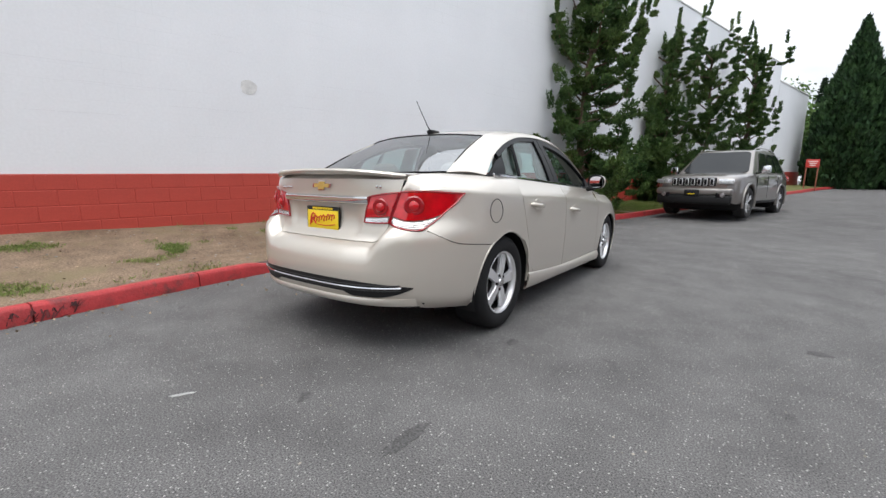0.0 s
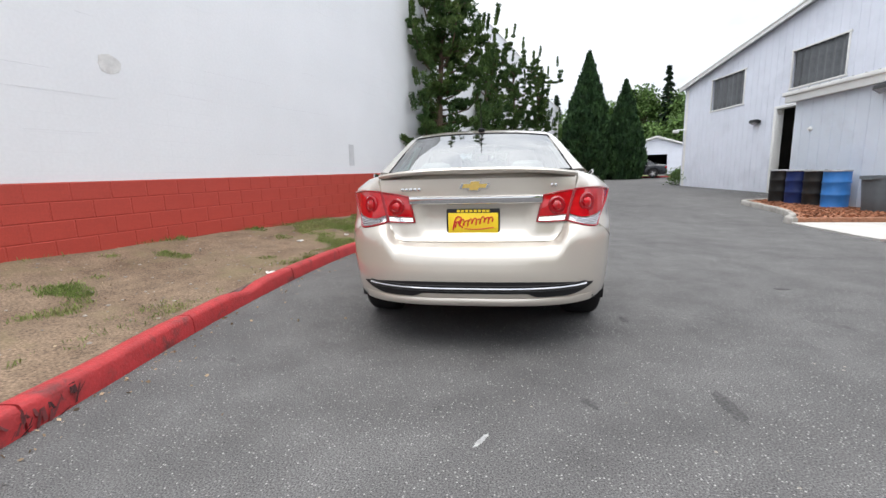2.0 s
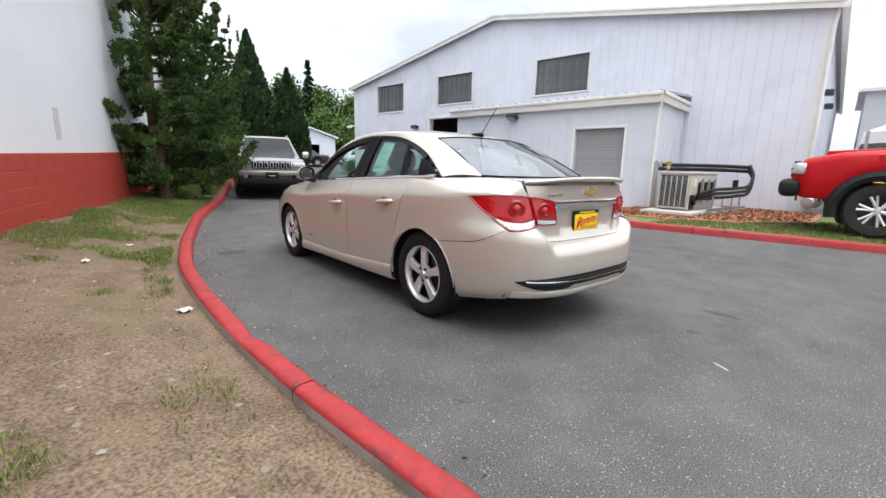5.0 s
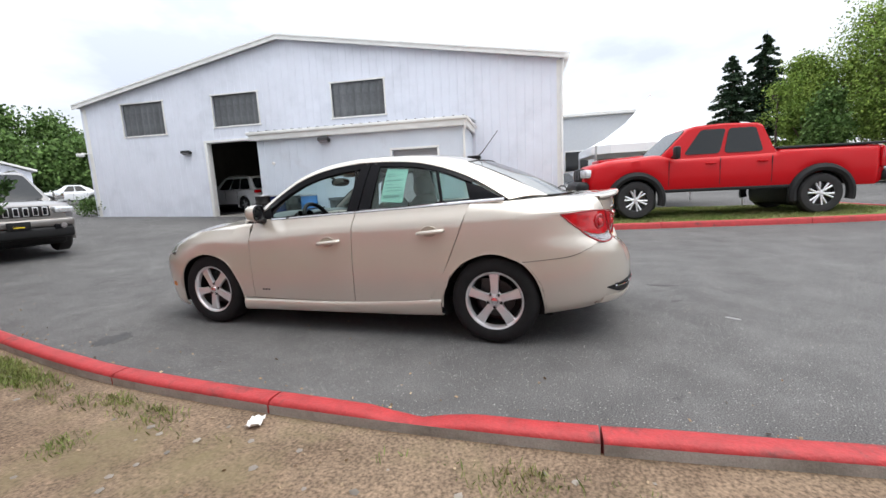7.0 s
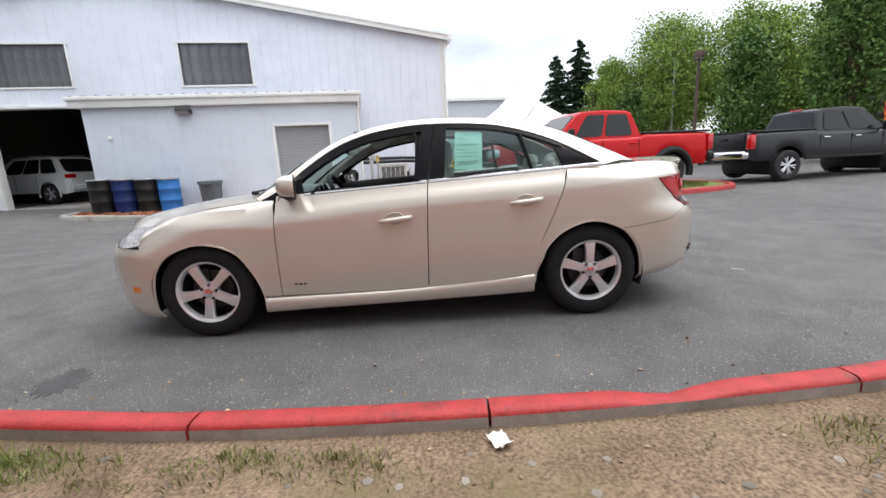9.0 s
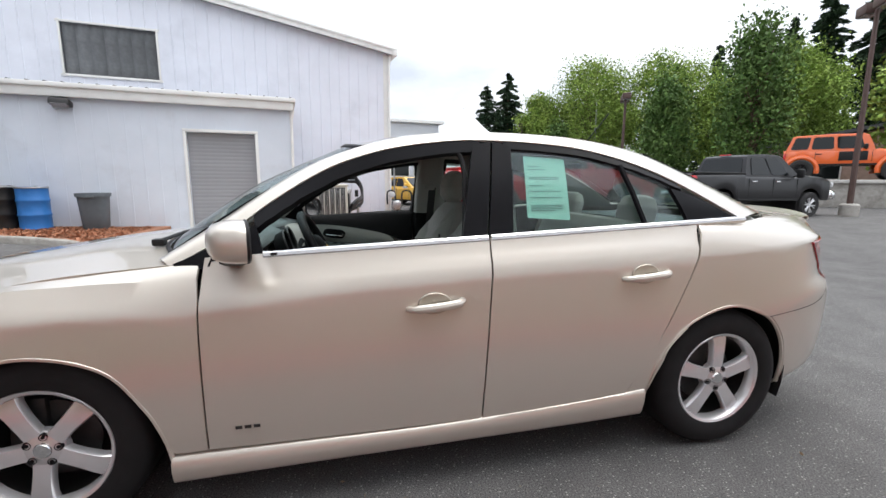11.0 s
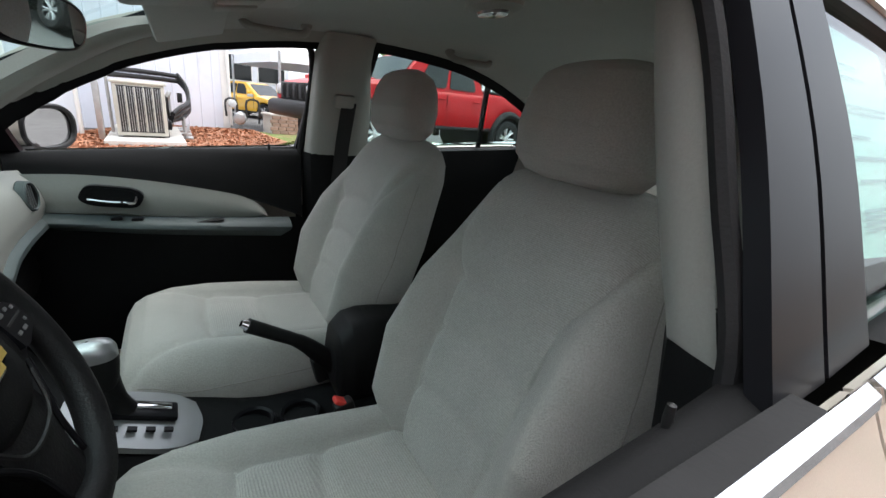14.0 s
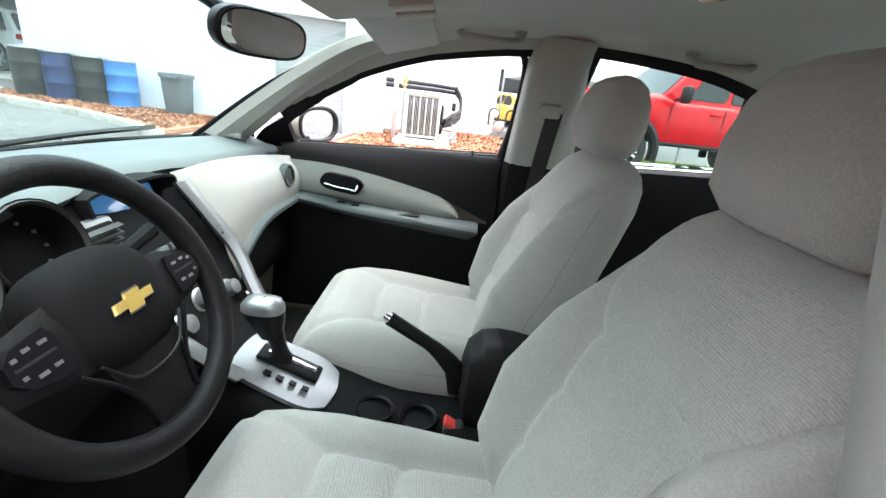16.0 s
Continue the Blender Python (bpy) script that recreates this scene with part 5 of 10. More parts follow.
    bars = [[tp(x, z, o) for x in np.linspace(-0.386, 0.386, 25)] for z, o in ((0.880, -0.004), (0.888, 0.016), (0.910, 0.022), (0.926, 0.020), (0.934, 0.002))]
    part("chrome_bar", Shape().shell(skin(bars, 31, 3), 0.01), CHROME, car, "chrome bar across the boot lid")

    def bumper_column(y, x, low, high, steps=16):
        """One upright line of the rear bumper at side y or tail x, from low to high."""
        col = []
        for k in range(steps):
            z = low + (high - low) * k / (steps - 1)
            tuck = 0.035 * max(0, 1 - k / 1.5)
            if x is None:
                edge = -1.335 - math.sqrt(max(0.375**2 - (z - 0.33) ** 2, 0.0))
                yy = min(y, edge) if y > -1.72 else y
                col.append(sp(yy, z, -tuck))
            else:
                col.append((-x, tail_y(x, z) + tuck, z))
        return col
    cols = [bumper_column(y, None, low, high) for y, low, high in ((-1.545, 0.232, 0.625), (-1.72, 0.24, 0.642), (-1.8, 0.25, 0.65), (-1.86, 0.26, 0.657), (-1.93, 0.268, 0.675), (-2.0, 0.278, 0.71), (-2.045, 0.286, 0.738))]
    cols += [bumper_column(0, x, low, high) for x, low, high in ((0.70, 0.296, 0.742), (0.67, 0.298, 0.744), (0.62, 0.30, 0.752), (0.58, 0.302, 0.764), (0.54, 0.304, 0.774), (0.526, 0.305, 0.772), (0.512, 0.305, 0.748), (0.497, 0.306, 0.717), (0.482, 0.306, 0.694), (0.466, 0.307, 0.675), (0.45, 0.308, 0.665), (0.43, 0.308, 0.661), (0.3, 0.31, 0.66), (0.15, 0.311, 0.66), (0, 0.312, 0.66))]
    cols = cols + [[(-a, b, c) for a, b, c in col] for col in cols[-2::-1]]
    bump = part("rear_bumper", Shape().shell(np.array(cols).transpose(1, 0, 2), 0.012), CHAMPAGNE, car)
    back = [[(x, tail_y(x, z) + 0.014, z) for x in np.linspace(-0.76, 0.76, 41)] for z in np.linspace(0.6, 0.99, 16)]
    part("tail_panel", Shape().shell(np.array(back), 0.01), CHAMPAGNE, car)
    seam_line = [sp(y, z, 0.0008) for y, z in ((-1.56, 0.628), (-1.72, 0.645), (-1.8, 0.6535), (-1.86, 0.661), (-1.93, 0.68), (-2.0, 0.714))]
    both("panel_gap", Shape().tube(catmull(seam_line, 20), 0.0014, 5), DARK_METAL, bump, "dark gap above the bumper")

    def insert_edge(x, upper):
        e = abs(x) / 0.69
        if upper:
            return 0.452 - 0.03 * e**4
        step = min(max((abs(x) - 0.30) / 0.05, 0), 1)
        return 0.382 - 0.022 * step + 0.055 * max(0.0, (e - 0.72) / 0.28) ** 2
    gi = []
    for t in (0.0, 0.25, 0.5, 0.75, 1.0):
        row = []
        for x in np.linspace(-0.69, 0.69, 47):
            z = insert_edge(x, False) + (insert_edge(x, True) - insert_edge(x, False)) * t
            row.append(tp(x, z, 0.005))
        gi.append(row)
    part("bumper_insert", Shape().shell(np.array(gi), 0.01), BLACK_PLASTIC, bump, "black lower insert with a bright line")
    for dz, r, mat in ((0.016, 0.0028, DARK_METAL), (0.0, 0.0075, CHROME), (-0.016, 0.0028, DARK_METAL)):
        part("bright_line" if r > 0.005 else "insert_rib", Shape().tube([tp(x, 0.413 + dz + 0.008 * (abs(x) / 0.64) ** 3, 0.007) for x in np.linspace(-0.64, 0.64, 41)], r, 8), mat, bump)
    li = [[tp(x, z, o * (1 - (abs(x) / 0.70) ** 4)) for x in np.linspace(-0.69, 0.69, 33)] for z, o in ((0.305, 0.002), (0.318, 0.012), (0.338, 0.014), (0.352, 0.004))]
    part("lower_lip", Shape().shell(skin(li, 41, 2), 0.008), CHAMPAGNE, bump)
    part("underbody_skirt", Shape().shell(skin([[(x, tail_y(x, 0.33) + 0.22, z) for x in np.linspace(-0.66, 0.66, 9)] for z in (0.25, 0.36)], 17, 2), 0.01, flip=True), BLACK_PLASTIC, car)

    # tail lamps: outer on the wing, inner on the lid, each red above and clear below
    def lamp_net(rows, n=24, sub=4):
        net = skin([[(-x, 0.0, z) for x, z, o in r] for r in rows], n, sub)
        outs = skin([[(o, 0.0, 0.0) for x, z, o in r] for r in rows], n, sub)[:, :, 0]
        return np.array([[tp(q[0], q[2], o) for q, o in zip(a, b)] for a, b in zip(net, outs)])
    outer_red = [[(0.767, 0.838, 0.004), (0.71, 0.808, 0.008), (0.62, 0.80, 0.010), (0.539, 0.823, 0.006)], [(0.80, 0.888, 0.004), (0.71, 0.888, 0.016), (0.63, 0.889, 0.020), (0.557, 0.888, 0.010)], [(0.829, 0.954, 0.003), (0.735, 0.964, 0.006), (0.65, 0.966, 0.006), (0.577, 0.961, 0.004)]]
    outer_clear = [[(0.715, 0.752, 0.003), (0.69, 0.748, 0.004), (0.62, 0.758, 0.005), (0.531, 0.781, 0.004)], [(0.766, 0.833, 0.004), (0.71, 0.803, 0.008), (0.62, 0.795, 0.010), (0.538, 0.818, 0.006)]]
    inner_red = [[(0.531, 0.820, 0.010), (0.45, 0.813, 0.012), (0.363, 0.809, 0.008)], [(0.549, 0.888, 0.014), (0.46, 0.88, 0.020), (0.377, 0.868, 0.012)], [(0.569, 0.957, 0.006), (0.48, 0.947, 0.008), (0.395, 0.931, 0.006)]]
    inner_clear = [[(0.521, 0.782, 0.006), (0.44, 0.779, 0.008), (0.357, 0.78, 0.006)], [(0.530, 0.816, 0.010), (0.45, 0.809, 0.012), (0.362, 0.805, 0.008)]]
    for name, red, clear, px, pz, rr in (("tail_lamp", outer_red, outer_clear, 0.648, 0.882, 0.060), ("boot_lamp", inner_red, inner_clear, 0.468, 0.872, 0.052)):
        red_net, clear_net = lamp_net(red), lamp_net(clear)
        pair = both(name, Shape().shell(red_net, 0.012), RED_LENS, car, "red tail lamp with a clear lower band")
        sc = Shape().shell(clear_net, 0.012)
        part("clear_band", sc, CLEAR_LENS, pair[0])
        part("clear_band", sc.mirrored(), CLEAR_LENS, pair[1])
        loop = np.concatenate([red_net[-1], red_net[::-1, -1], clear_net[::-1, -1], clear_net[0][::-1], clear_net[:, 0], red_net[:, 0]])
        tb = Shape().tube(loop, 0.0055, 6, closed=True)
        part("lamp_rim", tb, RED_LENS_DEEP, pair[0])
        part("lamp_rim", tb.mirrored(), RED_LENS_DEEP, pair[1])
        ribs = Shape()
        for k in range(1, 5):
            f = k / 5
            row = clear_net[0] + (clear_net[-1] - clear_net[0]) * f
            ribs.tube(row[1:-1] + np.array((0, -0.002, 0)), 0.0022, 5)
        part("lens_ribs", ribs, CHROME, pair[0])
        part("lens_ribs", ribs.mirrored(), CHROME, pair[1])
        for s, o in ((-1, pair[0]), (1, pair[1])):
            slope = (tail_y(px + 0.03, pz) - tail_y(px - 0.03, pz)) / 0.06
            mm = Matrix.Translation((s * px, tail_y(px, pz) - 0.012, pz)) @ spin(90, "X") @ spin(s * math.degrees(math.atan(slope)), "Y")
            lens = Shape().lathe([(0.0001, 0.02), (rr * 0.3, 0.019), (rr * 0.48, 0.012), (rr * 0.5, 0.006)], 28, mm)
            part("round_lens", lens, RED_LENS, o, "round red lens")
            ringed = Shape().lathe([(rr * 0.52, 0.007), (rr * 0.6, 0.0105), (rr * 0.84, 0.0105), (rr * 0.98, 0.004)], 32, mm)
            part("lens_ring", ringed, RED_LENS_DEEP, o, "dark red ring round the lens")
    # plate with a printed panel: illegible bars
    py = tail_y(0, 0.78) - 0.012
    plate = part("number_plate", Shape().box((-0.01, py, 0.771), (0.312, 0.012, 0.172), bevel=0.01), BLACK_PLASTIC, car, "yellow dealer plate in a black frame")
    part("plate_face", Shape().box((-0.01, py - 0.006, 0.772), (0.292, 0.006, 0.122), bevel=0.003), PLATE_YELLOW, plate)
    # running red strokes in place of the printed word
    stroke = [(-0.122 + 0.008 * t + 0.0075 * math.sin(2.1 * t + 0.6), py - 0.011, 0.768 + 0.001 * t + (0.017 + 0.006 * math.sin(1.3 * t)) * math.cos(2.1 * t)) for t in np.linspace(0.0, 29.0, 260)]
    part("plate_stroke", Shape().tube(stroke, 0.0034, 5), SCRIPT_RED, plate)
    lead = catmull([(-0.128, py - 0.011, 0.735), (-0.115, py - 0.011, 0.79), (-0.098, py - 0.011, 0.812), (-0.078, py - 0.011, 0.80), (-0.095, py - 0.011, 0.775), (-0.07, py - 0.011, 0.745)], 30)
    part("plate_stroke", Shape().tube(lead, 0.0045, 5), SCRIPT_RED, plate)
    part("plate_underline", Shape().tube(catmull([(-0.06, py - 0.011, 0.741), (0.02, py - 0.011, 0.738), (0.11, py - 0.011, 0.748)], 12), 0.0028, 5), SCRIPT_RED, plate)
    for z in (0.8445, 0.6995):
        for k in range(8):
            part("frame_bar", Shape().box((-0.095 + k * 0.0245, py - 0.007, z), (0.018, 0.004, 0.013)), PLATE_YELLOW, plate, smooth=0)
    # badge: a plain gold slanted cross with bright edge
    def cross(k):
        pts = [(-0.078, -0.012), (-0.028, -0.012), (-0.034, -0.027), (0.022, -0.027), (0.028, -0.012), (0.07, -0.012), (0.08, 0.012), (0.03, 0.012), (0.036, 0.027), (-0.02, 0.027), (-0.026, 0.012), (-0.068, 0.012)]
        return [(x * k, y * k) for x, y in pts]
    by = tail_y(0.0, 0.988)
    mb = Matrix.Translation((0.0, by, 0.989)) @ spin(90, "X")
    badge = part("badge", Shape().prism(cross(1.12), -0.004, 0.008, mb), CHROME, car, "gold cross-shaped badge")
    part("badge_face", Shape().prism(cross(0.92), 0.006, 0.012, mb), BADGE_GOLD, badge)
    for k in range(5):
        x = -0.43 + k * 0.026
        part("model_bar", Shape().box((x, tail_y(x, 0.97) - 0.004, 0.972), (0.019, 0.008, 0.018), bevel=0.003), CHROME, car)
    for k in range(2):
        x = 0.44 + k * 0.022
        part("model_bar", Shape().box((x, tail_y(x, 0.99) - 0.004, 0.987), (0.014, 0.008, 0.018), bevel=0.003), CHROME, car)
    # --- side windows: frames, glass, trim ---
    top_curve = catmull([(-x, y, z) for y, z, x in FRAME_TOP], 240)

    def top_at(y):
        i = int(np.argmin(np.abs(top_curve[:, 1] - y)))
        return top_curve[i]
    ys = np.linspace(0.66, -0.23, 30)
    outer = [tuple(top_at(y) + np.array((0.004, 0, -0.004))) for y in ys]
    inner = []
    for y in ys:
        q = top_at(y)
        drop = 0.05 + 0.012 * max(0, 0.5 - abs(y - 0.3))
        z = max(q[2] - drop, belt_z(y) + 0.004)
        inner.append((-(glass_x(z)) + 0.004, y - 0.012, z))
    fr = Shape().shell(np.array([inner, outer]), 0.03)
    part("window_frame", fr, GLOSS_BLACK, doors_f[0], "black window frame")
    lin = Shape().shell(np.array([[(x + 0.036, y, z + 0.008) for x, y, z in inner], [(x + 0.036, y, z - 0.004) for x, y, z in outer]]), 0.004)
    part("frame_lining", lin, PALE_PLASTIC, doors_f[0], "pale inner frame lining")
    part("frame_lining", lin.mirrored(), PALE_PLASTIC, doors_f[1], "pale inner frame lining")
    part("window_frame", fr.mirrored(), GLOSS_BLACK, doors_f[1], "black window frame")
    def panel(pts, thick=0.02):
        """A flat-ish side panel through (y, z) corners given as bottom row and top row."""
        return Shape().shell(skin([[(-glass_x(z) + 0.0, y, z) for y, z in r] for r in pts], 6, 5), thick)
    bp = panel([[(-0.118, 1.002), (-0.217, 1.006)], [(-0.158, 1.2), (-0.25, 1.2)], [(-0.202, 1.38), (-0.284, 1.402)]])
    part("pillar_panel", bp, GLOSS_BLACK, doors_f[0])
    part("pillar_panel", bp.mirrored(), GLOSS_BLACK, doors_f[1])
    bp = panel([[(-0.227, 1.007), (-0.332, 1.015)], [(-0.26, 1.2), (-0.352, 1.2)], [(-0.294, 1.402), (-0.372, 1.38)]])
    part("pillar_panel", bp, GLOSS_BLACK, doors_r[0])
    part("pillar_panel", bp.mirrored(), GLOSS_BLACK, doors_r[1])
    sail = panel([[(0.79, 0.95), (0.62, 0.967)], [(0.765, 0.99), (0.635, 1.02)], [(0.735, 1.02), (0.648, 1.075)]], 0.025)
    part("mirror_sail", sail, GLOSS_BLACK, doors_f[0])
    part("mirror_sail", sail.mirrored(), GLOSS_BLACK, doors_f[1])
    fillet = Shape().shell(skin([[(-0.79, 0.90, 0.918), (-0.805, 0.83, 0.925), (-0.815, 0.795, 0.935)], [(-0.785, 0.92, 0.94), (-0.785, 0.84, 0.975), (-0.78, 0.775, 1.008)]], 8, 2), 0.012)
    both("pillar_fillet", fillet, GLOSS_BLACK, car)
    ys = np.linspace(-0.34, -1.17, 26)
    outer = [tuple(top_at(y) + np.array((0.004, 0, -0.004))) for y in ys]
    inner = [(-(glass_x(top_at(y)[2] - 0.035)) + 0.004, y + 0.01 * (y + 0.7), top_at(y)[2] - 0.035) for y in ys]
    fr = Shape().shell(np.array([inner, outer]), 0.03)
    part("window_frame", fr, GLOSS_BLACK, doors_r[0], "black window frame")
    part("window_frame", fr.mirrored(), GLOSS_BLACK, doors_r[1], "black window frame")
    gl = [[(-glass_x(belt_z(y)) + 0.014, y, belt_z(y)) for y in (-0.34, -0.6, -0.94)], [(-glass_x(1.2) + 0.014, y, 1.2) for y in (-0.325, -0.6, -0.91)], [(-glass_x(z) + 0.014, y, z) for y, z in ((-0.36, 1.378), (-0.6, 1.367), (-0.875, 1.313))]]
    g1 = skin(gl, 10, 4)
    g2 = skin([[(-glass_x(belt_z(y)) + 0.014, y, belt_z(y)) for y in (-0.955, -1.08, -1.2)], [(-glass_x(1.2) + 0.014, y, z) for y, z in ((-0.92, 1.18), (-1.02, 1.17), (-1.14, 1.15))], [(-glass_x(z) + 0.014, y, z) for y, z in ((-0.885, 1.305), (-1.0, 1.27), (-1.12, 1.215))]], 8, 4)
    for net in (g1, g2):
        for d, s in ((doors_r[0], Shape().shell(net, 0.004)), (doors_r[1], Shape().shell(net, 0.004).mirrored())):
            o = part("side_glass", s, GLASS_TINT, d, "raised tinted window")
            o.visible_shadow = False
    bar = Shape().tube([(-glass_x(z), y, z) for y, z in ((-0.948, 1.045), (-0.915, 1.18), (-0.88, 1.305))], 0.013, 6)
    part("division_bar", bar, GLOSS_BLACK, doors_r[0])
    part("division_bar", bar.mirrored(), GLOSS_BLACK, doors_r[1])
    tri = Shape().shell(skin([[(-glass_x(z) - 0.002, y, z) for y, z in ((-1.17, 1.055), (-1.3, 1.06), (-1.45, 1.066))], [(-glass_x(z) - 0.002, y, z) for y, z in ((-1.145, 1.13), (-1.25, 1.12), (-1.36, 1.105))], [(-glass_x(z) + 0.006, y, z) for y, z in ((-1.12, 1.205), (-1.19, 1.185), (-1.25, 1.165))]], 8, 3), 0.02)
    both("quarter_trim", tri, GLOSS_BLACK, car)
    # bright line along the belt
    for y0, y1, d in ((0.62, -0.215, doors_f), (-0.228, -1.43, doors_r)):
        yy = np.linspace(y0, y1, 24)
        net = [[(-(side_x(y, belt_z(y)) + o), y, belt_z(y) + dz) for y in yy] for dz, o in ((-0.02, 0.003), (-0.008, 0.009), (0.003, 0.007), (0.009, -0.004))]
        s = Shape().shell(np.array(net), 0.01)
        part("belt_moulding", s, CHROME, d[0], "chrome belt moulding")
        part("belt_moulding", s.mirrored(), CHROME, d[1], "chrome belt moulding")
    yy = np.linspace(0.62, -0.15, 20)
    sl = Shape().shell(np.array([[(-(side_x(y, belt_z(y)) - 0.006), y, belt_z(y) + 0.004) for y in yy], [(-(side_x(y, belt_z(y)) - 0.03), y, belt_z(y) + 0.003) for y in yy]]), 0.02)
    part("window_slot", sl, RUBBER, doors_f[0], "black rubber sill of the open window")
    part("window_slot", sl.mirrored(), RUBBER, doors_f[1], "black rubber sill of the open window")
    # handles
    for y, d in ((0.01, doors_f), (-0.88, doors_r)):
        zc = crease_z(y) - (0.115 if y > -0.5 else 0.084)
        x = side_x(y, zc)
        path = catmull([(-x + 0.004, y + 0.105, zc - 0.012), (-x - 0.022, y + 0.085, zc - 0.008), (-x - 0.034, y, zc), (-x - 0.024, y - 0.085, zc + 0.008), (-x + 0.004, y - 0.105, zc + 0.012)], 14)
        h = Shape().tube(path, [0.010, 0.012, 0.013, 0.016, 0.016, 0.016, 0.016, 0.016, 0.016, 0.016, 0.016, 0.016, 0.015, 0.012], 10)
        part("handle", h, CHAMPAGNE, d[0], "body-coloured pull handle")
        part("handle", h.mirrored(), CHAMPAGNE, d[1], "body-coloured pull handle")
        cup = Shape().lathe([(0.0001, 0.002), (0.04, 0.003), (0.052, 0.004), (0.056, 0.0)], 20, Matrix.Translation((-x - 0.001, y + 0.005, zc + 0.006)) @ spin(-90, "Y") @ Matrix.Diagonal((0.75, 1.15, 1, 1)))
        part("handle_cup", cup, material("shadowed_cup_paint", (0.40, 0.36, 0.30), 0.4, metal=0.5, coat=0.5), d[0])
        part("handle_cup", cup.mirrored(), CHAMPAGNE, d[1])
    # door mirrors
    for s, d, push, tilt in ((-1, doors_f[0], 0.055, -0.30), (1, doors_f[1], -0.015, -0.5)):
        def ring_at(y, hx, hz, k):
            return [(s * (0.915 + hx * signed(math.cos(a), 0.8)), y + push + tilt * hx * signed(math.cos(a), 0.8), 1.032 + hz * signed(math.sin(a), 0.75)) for a in np.linspace(0, 2 * math.pi, k, endpoint=False)]
        sec = [ring_at(y, hx, hz, 28) for y, hx, hz in ((0.717, 0.012, 0.01), (0.712, 0.05, 0.036), (0.695, 0.08, 0.056), (0.665, 0.094, 0.067), (0.63, 0.098, 0.071), (0.60, 0.097, 0.071), (0.592, 0.093, 0.067), (0.598, 0.088, 0.061))]
        sh = Shape().grid(sec, close_u=True, flip=s < 0)
        sh.f += [tuple(range(28))[:: -s]]
        mir = part("door_mirror", sh, CHAMPAGNE, d, "body-coloured door mirror with black foot", smooth=60)
        part("mirror_foot", Shape().box((s * 0.835, 0.655 + push, 0.962), (0.13, 0.075, 0.05), rot=spin(s * -14, "Y"), bevel=0.018), BLACK_PLASTIC, mir)
        part("mirror_rim", Shape().tube(ring_at(0.594, 0.090, 0.064, 32), 0.008, 6, closed=True), BLACK_PLASTIC, mir)
        part("mirror_glass", Shape().add(ring_at(0.600, 0.089, 0.063, 32), [tuple(range(32))[:: s]]), MIRROR, mir, smooth=0)
    # aerial, fuel flap, wheels, dark underside
    ant = part("aerial", Shape().box((0, -1.01, 1.422), (0.055, 0.13, 0.036), bevel=0.016, seg=3), GLOSS_BLACK, car, "black roof aerial with a thin whip")
    part("whip", Shape().tube([(0, -1.04, 1.425), (0, -1.09, 1.465), (0, -1.235, 1.642)], [0.006, 0.004, 0.003], 6), GLOSS_BLACK, ant)
    fl = [(side_x(-1.52 + 0.075 * math.cos(a), 0.84 + 0.075 * math.sin(a)) + 0.0015, -1.52 + 0.075 * math.cos(a), 0.84 + 0.075 * math.sin(a)) for a in np.linspace(0, 2 * math.pi, 32, endpoint=False)]
    part("fuel_flap", Shape().tube(fl, 0.0022, 5, closed=True), DARK_METAL, car, "round fuel flap outline")
    for x, y, s, turn in ((-0.838, 1.3425, -1, 28), (0.838, 1.3425, 1, 15), (-0.838, -1.3425, -1, 0), (0.838, -1.3425, 1, 22)):
        wheel_parts(car, x, y, s, turn)
    for y in (1.3425, -1.335):
        well = Shape()
        rows = [[(-x, y + 0.385 * math.cos(a), 0.33 + 0.372 * math.sin(a)) for a in np.linspace(-0.35, math.pi + 0.35, 22)] for x in (0.85, 0.55)]
        well.grid(rows)
        well.add([(-0.55, y - 0.4, 0.15), (-0.55, y + 0.4, 0.15), (-0.55, y + 0.4, 0.75), (-0.55, y - 0.4, 0.75)], [(0, 1, 2, 3)])
        both("wheel_well", well, BLACK_PLASTIC, car)
    # added unseen dark boxes serve as the floor pan and block light
    part("floor_pan", Shape().box((0, 0, 0.235), (1.56, 1.85, 0.05)).box((0, -1.72, 0.33), (1.1, 0.95, 0.06)).box((0, 1.42, 0.25), (1.1, 0.7, 0.05)), BLACK_PLASTIC, car, smooth=0)
    part("exhaust", Shape().tube([(0.5, -1.6, 0.25), (0.5, -1.98, 0.26)], 0.03, 10), DARK_METAL, car)
    dm = Shape()
    for k in range(3):
        dm.box((-side_x(0.72 - k * 0.03, 0.36) - 0.002, 0.72 - k * 0.03, 0.362), (0.003, 0.022, 0.011))
    part("door_badge", dm, DARK_METAL, doors_f[0], smooth=0)
    # notice taped inside the rear side window
    pn = skin([[(-glass_x(z) + 0.024, y, z) for y, z in ((-0.412, 1.082), (-0.605, 1.07))], [(-glass_x(z) + 0.024, y, z) for y, z in ((-0.422, 1.215), (-0.614, 1.205))], [(-glass_x(z) + 0.024, y, z) for y, z in ((-0.432, 1.342), (-0.624, 1.33))]], 6, 4)
    paper = part("window_notice", Shape().shell(pn, 0.0015), TEAL_PAPER, car, "pale green printed notice taped in the window")
    bars = Shape()
